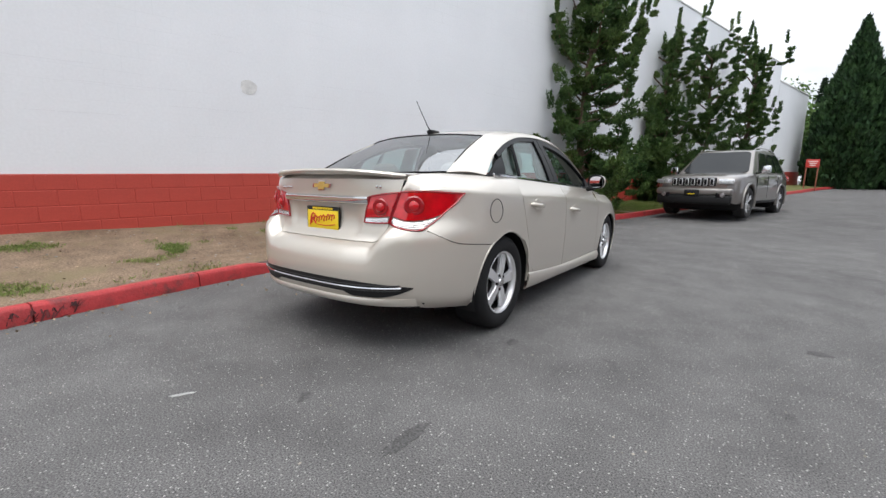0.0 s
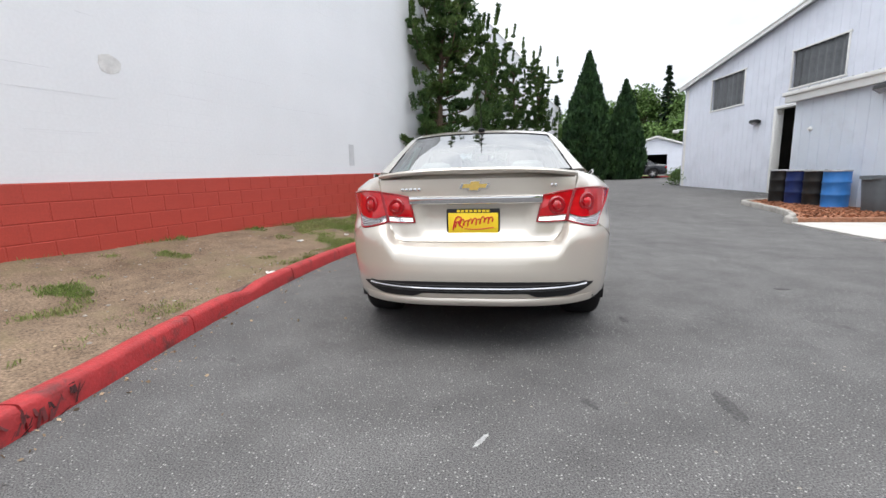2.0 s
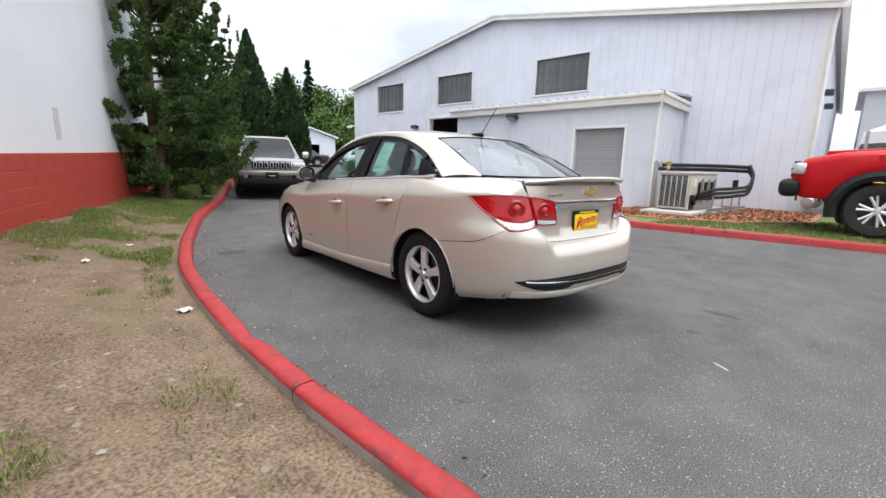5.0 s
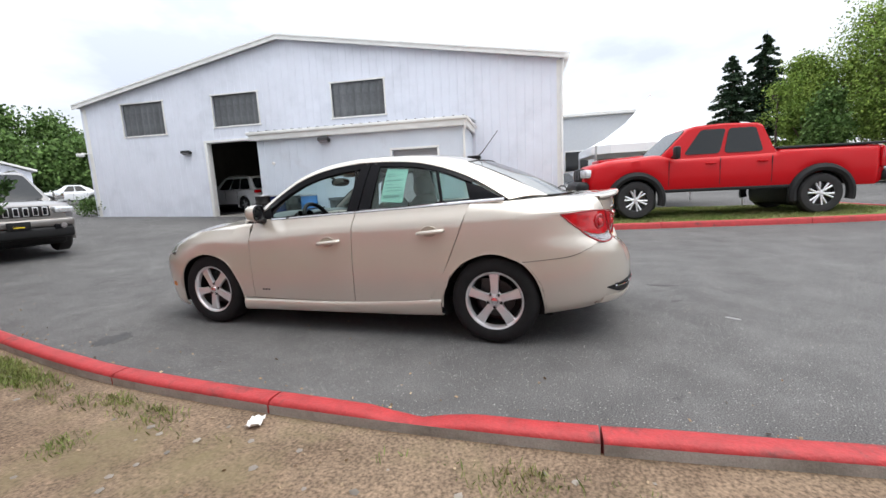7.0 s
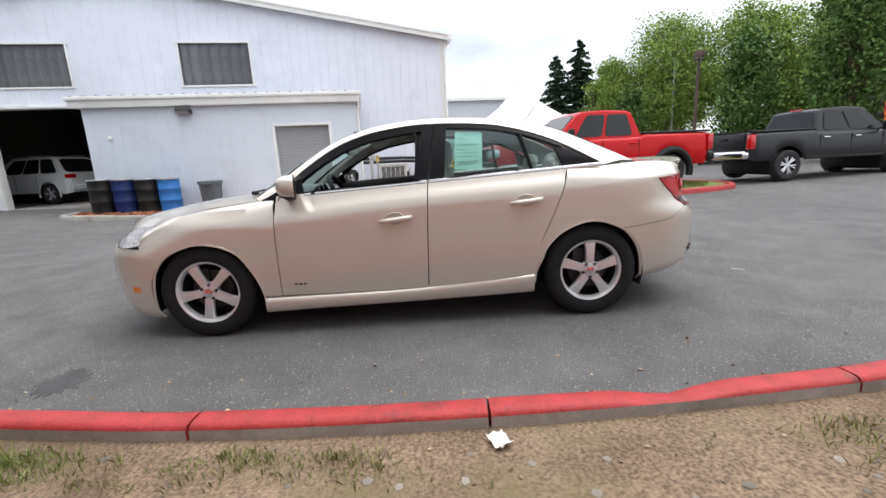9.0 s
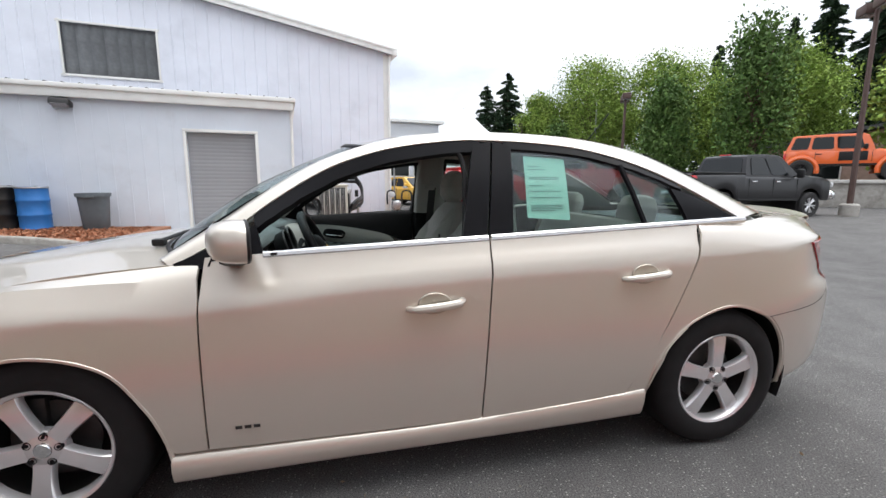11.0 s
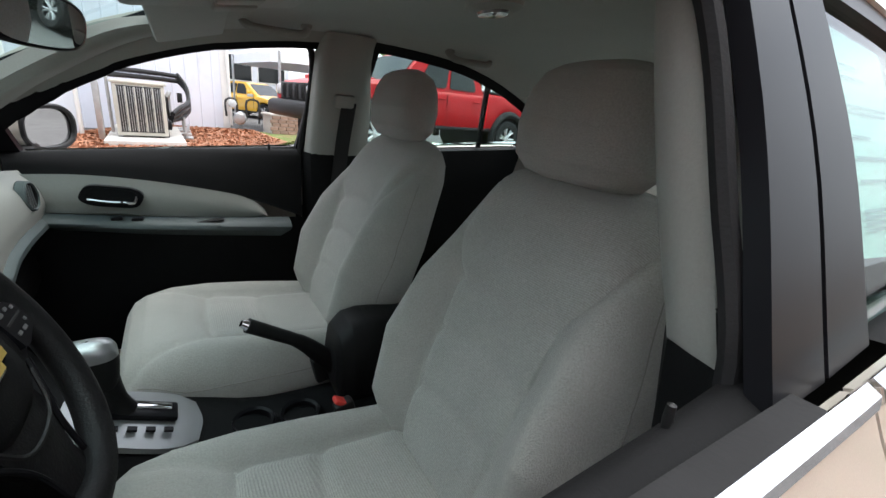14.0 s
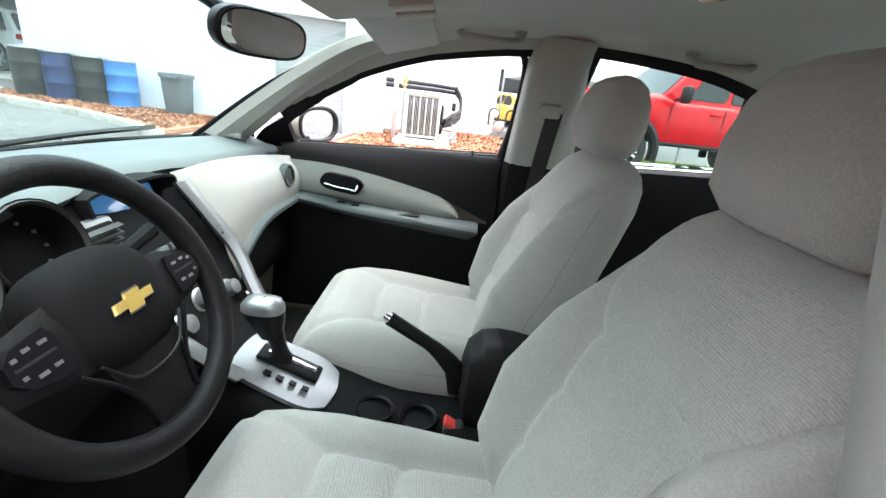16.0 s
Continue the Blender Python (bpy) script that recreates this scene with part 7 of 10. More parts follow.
    part("side_vent", Shape().lathe([(0.0001, 0.0), (0.036, 0.0), (0.042, 0.01), (0.047, 0.004), (0.048, -0.01)], 24, Matrix.Translation((-0.655, 0.595, 0.872)) @ spin(90, "X") @ spin(-28, "Y") @ Matrix.Diagonal((0.72, 1.25, 1, 1))), DASH_DARK, dash)
    # steering wheel
    sm = Matrix.Translation((-0.358, 0.447, 0.912)) @ spin(62, "X") @ Matrix.Diagonal((0.95, 0.95, 1, 1))
    rim = [tuple(sm @ Vector((0.19 * math.cos(a), 0.19 * math.sin(a), 0))) for a in np.linspace(0, 2 * math.pi, 56, endpoint=False)]
    sw = part("steering_wheel", Shape().tube(rim, 0.019, 12, closed=True), LEATHER_BLACK, CAR, "black three-spoke steering wheel with gold badge", smooth=60)
    hub = [[tuple(sm @ Vector((r * 1.0 * signed(math.cos(a), 0.75), r * 0.88 * signed(math.sin(a), 0.75) + 0.006 * (math.sin(a) > 0), h))) for a in np.linspace(0, 2 * math.pi, 32, endpoint=False)] for r, h in ((0.086, -0.045), (0.09, -0.012), (0.084, 0.008), (0.066, 0.02), (0.035, 0.026), (0.001, 0.027))]
    part("airbag_cover", Shape().grid(hub, close_u=True), DASH_DARK, sw, smooth=60)
    for side in (1, -1):
        net = []
        for r, lo, hi, h in ((0.06, -0.055, 0.045, 0.004), (0.10, -0.048, 0.040, 0.004), (0.14, -0.040, 0.030, 0.0), (0.165, -0.036, 0.022, -0.004), (0.183, -0.040, 0.020, -0.006)):
            net.append([tuple(sm @ Vector((side * r, q, h + 0.008 * (1 - ((q - (lo + hi) / 2) / ((hi - lo) / 2)) ** 2)))) for q in np.linspace(lo, hi, 9)])
        spoke = part("spoke", Shape().shell(np.array(net), 0.016, flip=side > 0), LEATHER_BLACK, sw)
        ring = [(0.098, -0.032), (0.112, -0.034), (0.145, -0.026), (0.158, -0.012), (0.156, 0.008), (0.142, 0.020), (0.104, 0.026), (0.097, 0.012)]
        part("switch_pad", Shape().prism([(side * a, b) for a, b in (ring if side > 0 else ring[::-1])], 0.0, 0.0155, sm), GLOSS_BLACK, spoke, "spoke switch pad")
        part("switch_divide", Shape().prism([(side * 0.104 if side > 0 else side * 0.150, -0.003), (side * 0.150 if side > 0 else side * 0.104, -0.003), (side * 0.150 if side > 0 else side * 0.104, 0.0), (side * 0.104 if side > 0 else side * 0.150, 0.0)], 0.014, 0.0165, sm), DARK_METAL, spoke)
        for a, b, w in ((0.112, 0.012, 0.010), (0.130, 0.013, 0.008), (0.145, 0.009, 0.006), (0.112, -0.017, 0.009), (0.130, -0.018, 0.011), (0.146, -0.012, 0.005)):
            part("switch_mark", Shape().box(tuple(sm @ Vector((side * a, b, 0.016))), (w, 0.0042, 0.0016), rot=sm.to_3x3().to_4x4()), SILVER_TRIM, spoke, smooth=0)
    net = []
    for v, lo, hi, h in ((-0.05, -0.068, 0.068, 0.004), (-0.085, -0.062, 0.062, 0.003), (-0.12, -0.046, 0.046, 0.0), (-0.15, -0.038, 0.038, -0.004), (-0.184, -0.042, 0.042, -0.008)):
        net.append([tuple(sm @ Vector((q, v, h + 0.007 * (1 - (q / hi) ** 2)))) for q in np.linspace(lo, hi, 11)])
    low = part("lower_spoke", Shape().shell(np.array(net), 0.016, flip=True), LEATHER_BLACK, sw)
    for side in (-1, 1):
        part("spoke_trim", Shape().tube(catmull([tuple(sm @ Vector((side * a, b, h))) for a, b, h in ((0.098, -0.046, 0.006), (0.07, -0.08, 0.007), (0.05, -0.115, 0.003), (0.042, -0.165, -0.003))], 16), 0.0035, 8), GLOSS_BLACK, low)
    part("hub_groove", Shape().tube(catmull([tuple(sm @ Vector((a, b, h))) for a, b, h in ((-0.075, -0.05, 0.012), (-0.045, -0.088, 0.010), (0.0, -0.097, 0.010), (0.045, -0.088, 0.010), (0.075, -0.05, 0.012))], 20), 0.0025, 6), BLACK_PLASTIC, low)
    bpts = [(-0.034, -0.0055), (-0.012, -0.0055), (-0.0145, -0.0125), (0.01, -0.0125), (0.0125, -0.0055), (0.031, -0.0055), (0.035, 0.0055), (0.013, 0.0055), (0.0155, 0.0125), (-0.009, 0.0125), (-0.0115, 0.0055), (-0.03, 0.0055)]
    bm_ = sm @ Matrix.Rotation(math.pi, 4, "Z") @ Matrix.Translation((0, 0, 0.0)) @ Matrix.Diagonal((1, 1, 1, 1))
    part("wheel_badge", Shape().prism([(x * 1.12, y * 1.25) for x, y in bpts], 0.024, 0.029, bm_), CHROME, sw)
    part("wheel_badge_face", Shape().prism(bpts, 0.027, 0.0315, bm_), BADGE_GOLD, sw, "gold cross-shaped badge")
    part("stalk", Shape().tube([(-0.28, 0.57, 0.87), (-0.2, 0.565, 0.90), (-0.12, 0.56, 0.925)], [0.009, 0.01, 0.014], 8), DASH_DARK, CAR)
    part("stalk", Shape().tube([(-0.40, 0.57, 0.87), (-0.5, 0.565, 0.88), (-0.57, 0.56, 0.89)], [0.009, 0.01, 0.014], 8), DASH_DARK, CAR)
    # centre console
    con = part("centre_console", Shape().grid(skin([[(-0.115, 0.55, 0.32), (-0.105, 0.55, 0.55), (-0.08, 0.53, 0.60), (0.09, 0.53, 0.60), (0.115, 0.55, 0.55), (0.125, 0.55, 0.32)], [(-0.115, 0.3, 0.32), (-0.108, 0.3, 0.50), (-0.09, 0.3, 0.528), (0.095, 0.3, 0.528), (0.112, 0.3, 0.50), (0.12, 0.3, 0.32)],
                                                         [(-0.11, 0.1, 0.3), (-0.105, 0.1, 0.45), (-0.09, 0.1, 0.472), (0.095, 0.1, 0.472), (0.11, 0.1, 0.45), (0.115, 0.1, 0.3)], [(-0.1, -0.4, 0.3), (-0.095, -0.4, 0.46), (-0.08, -0.4, 0.48), (0.09, -0.4, 0.48), (0.1, -0.4, 0.46), (0.105, -0.4, 0.3)]], 22, 5), flip=True), DASH_DARK, CAR, "black centre console with silver shift plate", smooth=50)
    plate = skin([[(-0.075, 0.47, 0.607), (0.0, 0.475, 0.612), (0.085, 0.47, 0.607)], [(-0.085, 0.38, 0.572), (0.0, 0.38, 0.578), (0.09, 0.38, 0.572)], [(-0.085, 0.3, 0.54), (0.0, 0.3, 0.545), (0.09, 0.3, 0.54)], [(-0.06, 0.262, 0.524), (0.0, 0.252, 0.524), (0.065, 0.262, 0.524)]], 14, 4)
    part("shift_plate", Shape().shell(plate, 0.012, flip=True), SILVER_TRIM, con, "satin silver shift plate")
    part("shift_gate", Shape().box((0.012, 0.365, 0.577), (0.055, 0.15, 0.012), rot=spin(21, "X"), bevel=0.006), GLOSS_BLACK, con)
    part("gate_slot", Shape().box((0.018, 0.36, 0.582), (0.02, 0.12, 0.008), rot=spin(21, "X"), bevel=0.003), CHROME, con)
    for k in range(4):
        part("gate_mark", Shape().box((-0.045, 0.395 - 0.028 * k, 0.588 - 0.0108 * k), (0.012, 0.016, 0.004), rot=spin(21, "X")), GLOSS_BLACK, con, smooth=0)
    part("shift_lever", Shape().tube(catmull([(0.012, 0.385, 0.585), (0.008, 0.392, 0.63), (0.004, 0.405, 0.69)], 8), [0.026, 0.021, 0.018, 0.018, 0.019, 0.021, 0.023, 0.024], 12), LEATHER_BLACK, con)
    knob = [[(0.003 + rx * signed(math.cos(a), 0.8), 0.413 + dy + ry * signed(math.sin(a), 0.8), z) for a in np.linspace(0, 2 * math.pi, 20, endpoint=False)] for z, rx, ry, dy in ((0.65, 0.019, 0.022, -0.008), (0.675, 0.026, 0.032, -0.004), (0.70, 0.03, 0.043, 0.004), (0.72, 0.031, 0.046, 0.008))]
    grip = part("shift_knob", Shape().grid(knob, close_u=True), LEATHER_BLACK, con, "black leather shift knob with silver cap", smooth=60)
    cap = [[(0.003 + rx * signed(math.cos(a), 0.8), 0.413 + dy + ry * signed(math.sin(a), 0.8), z) for a in np.linspace(0, 2 * math.pi, 20, endpoint=False)] for z, rx, ry, dy in ((0.716, 0.032, 0.047, 0.008), (0.73, 0.031, 0.046, 0.008), (0.742, 0.025, 0.038, 0.006), (0.748, 0.012, 0.02, 0.004), (0.749, 0.002, 0.003, 0.004))]
    part("knob_cap", Shape().grid(cap, close_u=True), SILVER_TRIM, grip, "satin silver cap", smooth=60)
    for x, y in ((-0.015, 0.155), (-0.015, 0.052)):
        part("cup_holder", Shape().lathe([(0.047, 0.006), (0.044, 0.012), (0.038, 0.008), (0.036, -0.06), (0.0001, -0.06)], 26, Matrix.Translation((x, y, 0.483 + 0.1 * (y - 0.1)))), GLOSS_BLACK, con)
    lever = catmull([(0.068, -0.075, 0.52), (0.068, -0.03, 0.565), (0.066, 0.03, 0.625), (0.065, 0.1, 0.668), (0.064, 0.148, 0.696)], 16)
    hb = part("hand_brake", Shape().tube(lever, np.interp(np.linspace(0, 1, 16), (0, 0.3, 0.6, 1), (0.028, 0.024, 0.016, 0.017)), 12), LEATHER_BLACK, con, "black hand brake with bright button")
    part("brake_button", Shape().tube([tuple(lever[-1]), tuple(lever[-1] + np.array((0, 0.012, 0.008)))], [0.013, 0.008], 12), CHROME, hb)
    arm = Pad((0.055, 0, 0.56), (0, 1, 0), (0, 0, 1), [(-0.36, 0.06, 0.06, 0), (-0.34, 0.078, 0.09, 0), (-0.25, 0.082, 0.115, 0), (-0.12, 0.082, 0.125, 0), (-0.08, 0.08, 0.118, 0), (-0.05, 0.07, 0.09, 0), (-0.04, 0.05, 0.05, 0)])
    part("armrest", arm.shape(), LEATHER_BLACK, con, "black padded armrest", smooth=60)
    part("armrest_base", Shape().box((0.055, -0.2, 0.52), (0.145, 0.3, 0.12), bevel=0.02), DASH_DARK, con)
    for x in (-0.096, 0.1):
        bk = part("belt_buckle", Shape().box((x, -0.03, 0.515), (0.032, 0.045, 0.075), rot=spin(-12, "X"), bevel=0.008), BLACK_PLASTIC, CAR, "belt buckle with red button")
        part("buckle_button", Shape().box((x, -0.016, 0.553), (0.026, 0.03, 0.012), rot=spin(30, "X"), bevel=0.004), BUCKLE_RED, bk)
    # door linings
    for s, d in ((1, DOORS_F[1]), (-1, DOORS_F[0])):
        def card(rows, n=22, sub=4):
            net = skin([[(s * x, y, z) for x, y, z in r] for r in rows], n, sub)
            return Shape().grid(net, flip=s < 0)
        low = card([[(0.745, 0.72, 0.32), (0.745, 0.3, 0.32), (0.745, -0.16, 0.32)], [(0.735, 0.70, 0.5), (0.72, 0.3, 0.5), (0.72, -0.15, 0.5)], [(0.725, 0.68, 0.66), (0.71, 0.3, 0.66), (0.71, -0.14, 0.66)], [(0.715, 0.66, 0.82), (0.70, 0.3, 0.79), (0.695, -0.13, 0.77)]])
        lining = part("door_lining", low, DASH_DARK, d, "dark door lining with a pale band", smooth=50)
        top = card([[(0.715, 0.66, 0.925), (0.71, 0.35, 0.905), (0.703, 0.08, 0.85), (0.698, -0.13, 0.77)], [(0.735, 0.66, 0.955), (0.735, 0.35, 0.955), (0.73, 0.1, 0.94), (0.722, -0.13, 0.92)], [(0.768, 0.68, 0.972), (0.776, 0.35, 0.992), (0.764, 0.1, 1.002), (0.747, -0.135, 1.008)], [(0.80, 0.68, 0.968), (0.80, 0.35, 0.986), (0.79, 0.1, 0.996), (0.785, -0.14, 1.002)]])
        part("door_top", top, DASH_DARK, lining, smooth=50)
        ys = (0.66, 0.5, 0.35, 0.18, 0.06, 0.005, -0.006)
        bl, bu = (0.818, 0.811, 0.797, 0.780, 0.773, 0.774, 0.776), (0.925, 0.924, 0.908, 0.877, 0.846, 0.808, 0.782)
        band = card([[(0.702, y, a) for y, a in zip(ys, bl)], [(0.690, y, a * 0.6 + b * 0.4) for y, a, b in zip(ys, bl, bu)], [(0.703, y, b) for y, b in zip(ys, bu)]], 40, 6)
        part("pale_band", band, PALE_PLASTIC, lining, "pale grey door band", smooth=60)
        to_door = Matrix(((0, 0, s, 0), (1, 0, 0, 0), (0, 1, 0, 0), (0, 0, 0, 1)))

        def rounded(f, n=28):
            return [(0.425 + 0.072 * f * signed(math.cos(a), 0.62) - 0.016 * f * signed(math.sin(a), 0.6) * 1.0, 0.862 + 0.029 * f * signed(math.sin(a), 0.6) + 0.016 * f * math.cos(a)) for a in np.linspace(0, 2 * math.pi, n, endpoint=False)]

        rec = part("handle_recess", Shape().prism(rounded(1.0), 0.676, 0.70, to_door), GLOSS_BLACK, lining, "black handle recess")
        part("recess_hollow", Shape().prism(rounded(0.82), 0.6735, 0.69, to_door), DASH_DARK, rec)
        part("inner_handle", Shape().tube(catmull([(s * 0.672, 0.482, 0.858), (s * 0.664, 0.44, 0.852), (s * 0.662, 0.395, 0.848), (s * 0.664, 0.372, 0.846), (s * 0.673, 0.366, 0.862)], 14), 0.0055, 8), CHROME, rec, "chrome inner handle")
        arm_ = Shape().shell(skin([[(s * x, y, z) for x, y, z in r] for r in ([(0.70, 0.62, 0.818), (0.695, 0.3, 0.792), (0.695, -0.08, 0.772)], [(0.662, 0.60, 0.806), (0.648, 0.3, 0.779), (0.652, -0.08, 0.757)], [(0.655, 0.59, 0.792), (0.642, 0.3, 0.764), (0.646, -0.08, 0.742)], [(0.71, 0.56, 0.76), (0.70, 0.3, 0.73), (0.70, -0.05, 0.70)])], 24, 4), 0.006, flip=s > 0)
        part("door_armrest", arm_, DASH_GREY, lining, "dark grey pull strip", smooth=50)
        part("pull_pocket", Shape().box((s * 0.672, 0.20, 0.776), (0.03, 0.13, 0.006), rot=spin(-4, "X"), bevel=0.002), BLACK_PLASTIC, lining)
        for k in range(2):
            part("window_switch", Shape().box((s * 0.672, 0.42 - 0.05 * k, 0.798 - 0.004 * k), (0.022, 0.03, 0.008), bevel=0.003), GLOSS_BLACK, lining)
        part("lock_pin", Shape().lathe([(0.0001, 0.04), (0.006, 0.037), (0.007, 0.02), (0.005, 0.0), (0.012, -0.003), (0.014, -0.008)], 12, Matrix.Translation((s * 0.757, -0.03, 0.999)) @ Matrix.Diagonal((0.55, 0.55, 0.62, 1))), BLACK_PLASTIC, lining, "black lock pin")
    rd = skin([[(0.745, -0.38, 0.32), (0.74, -1.05, 0.45)], [(0.72, -0.38, 0.75), (0.72, -1.08, 0.75)], [(0.735, -0.37, 1.01), (0.735, -1.18, 1.05)], [(0.79, -0.37, 1.01), (0.78, -1.18, 1.05)]], 12, 4)
    for s, d in ((1, DOORS_R[1]), (-1, DOORS_R[0])):
        q = Shape().grid(rd)
        part("door_lining", q if s > 0 else q.mirrored(), DASH_DARK, d, smooth=50)
    # roof fittings
    mm_ = Matrix.Translation((0.006, 0.41, 1.270)) @ spin(-22, "Z") @ spin(8, "X")
    oval = [[tuple(mm_ @ Vector((0.104 * f * signed(math.cos(a), 0.62), d, 0.039 * f * signed(math.sin(a), 0.75)))) for a in np.linspace(0, 2 * math.pi, 36, endpoint=False)] for f, d in ((0.93, -0.016), (1.0, -0.014), (1.0, 0.002), (0.9, 0.016), (0.55, 0.026), (0.01, 0.028))]
    mir = part("interior_mirror", Shape().grid(oval, close_u=True), GLOSS_BLACK, CAR, "black rear-view mirror", smooth=60)
    face_ = [tuple(mm_ @ Vector((0.095 * signed(math.cos(a), 0.62), -0.017, 0.034 * signed(math.sin(a), 0.75)))) for a in np.linspace(0, 2 * math.pi, 36, endpoint=False)]
    part("mirror_face", Shape().add(face_ + [tuple(mm_ @ Vector((0, -0.015, 0)))], [tuple(range(36))] + [(k, (k + 1) % 36, 36) for k in range(36)]), MIRROR, mir, smooth=0)
    part("mirror_stem", Shape().tube([(0.015, 0.415, 1.265), (0.01, 0.50, 1.315), (0.005, 0.52, 1.325)], 0.012, 8), GLOSS_BLACK, mir)
    oc = part("overhead_console", Shape().box((0.0, 0.17, 1.358), (0.2, 0.3, 0.045), rot=spin(-9, "X"), bevel=0.018, seg=3), LINER, CAR, "pale overhead console with map lamps")
    part("map_lamp", Shape().box((-0.04, 0.14, 1.336), (0.05, 0.07, 0.01), rot=spin(-9, "X"), bevel=0.003).box((0.04, 0.14, 1.336), (0.05, 0.07, 0.01), rot=spin(-9, "X"), bevel=0.003), PALE_PLASTIC, oc)
    dome = part("dome_lamp", Shape().lathe([(0.075, 0.012), (0.072, -0.002), (0.05, -0.009), (0.001, -0.011)], 28, Matrix.Translation((-0.12, -0.30, 1.394)) @ Matrix.Diagonal((1.0, 0.62, 1, 1))), PALE_PLASTIC, CAR, "oval pale dome lamp")
    part("dome_lens", Shape().lathe([(0.045, -0.008), (0.04, -0.014), (0.001, -0.015)], 24, Matrix.Translation((-0.12, -0.30, 1.394)) @ Matrix.Diagonal((1.0, 0.55, 1, 1))), CLEAR_LENS, dome)
    for x in (-0.33, 0.33):
        part("sun_visor", Shape().box((x, 0.20, 1.34), (0.36, 0.16, 0.018), rot=spin(-16, "X") @ spin(7 if x > 0 else -7, "Y"), bevel=0.007), LINER, CAR, "pale folded sun visor")
    for x, y in ((0.575, -0.025), (0.565, -0.70), (-0.565, -0.70)):
        z = 1.392
        g = catmull([(x * 0.99, y + 0.092, z + 0.012), (x * 0.955, y + 0.088, z - 0.012), (x * 0.93, y + 0.07, z - 0.026), (x * 0.925, y, z - 0.028), (x * 0.93, y - 0.07, z - 0.026), (x * 0.955, y - 0.088, z - 0.012), (x * 0.99, y - 0.092, z + 0.012)], 26)
        gh = part("grab_handle", Shape().tube(g, 0.0115, 10), PALE_PLASTIC, CAR, "pale roof grab handle")
        for e in (-0.088, 0.088):
            part("handle_mount", Shape().box((x * 0.985, y + e, z + 0.004), (0.05, 0.036, 0.024), bevel=0.009), PALE_PLASTIC, gh)


build_cabin()


# ---- trees ----
def leaf_mesh(name, pts, axes, size, mat, rng, slim=0.42):
    """Small pointed leaves or sprays at pts, lying along axes: two triangles each, in one mesh."""
    pts, axes = np.asarray(pts, float), np.asarray(axes, float)
    k = len(pts)
    axes = axes / (np.linalg.norm(axes, axis=1, keepdims=True) + 1e-9)
    side = np.cross(axes, rng.normal(size=(k, 3)))
    side /= np.linalg.norm(side, axis=1, keepdims=True) + 1e-9
    s = (np.asarray(size) * rng.uniform(0.6, 1.35, k))[:, None]
    v = np.stack([pts - axes * s * 0.5, pts + side * s * slim * 0.5, pts + axes * s * 0.5, pts - side * s * slim * 0.5], 1).reshape(-1, 3)
    me = bpy.data.meshes.new(name)
    me.vertices.add(4 * k)
    me.vertices.foreach_set("co", v.ravel())
    me.loops.add(4 * k)
    me.loops.foreach_set("vertex_index", np.arange(4 * k))
    me.polygons.add(k)
    me.polygons.foreach_set("loop_start", np.arange(0, 4 * k, 4))
    me.materials.append(mat)
    me.update(calc_edges=True)
    return me


def crown_part(tree, pts, axes, size, mat, rng, slim=0.42):
    ob = new("crown", leaf_mesh("crown", pts, axes, size, mat, rng, slim))
    ob.parent = tree
    return ob


def plant(name, label, x, y, z, category="tree", group=""):
    return thing(name, label, category, Matrix.Translation((x, y, z)), group)


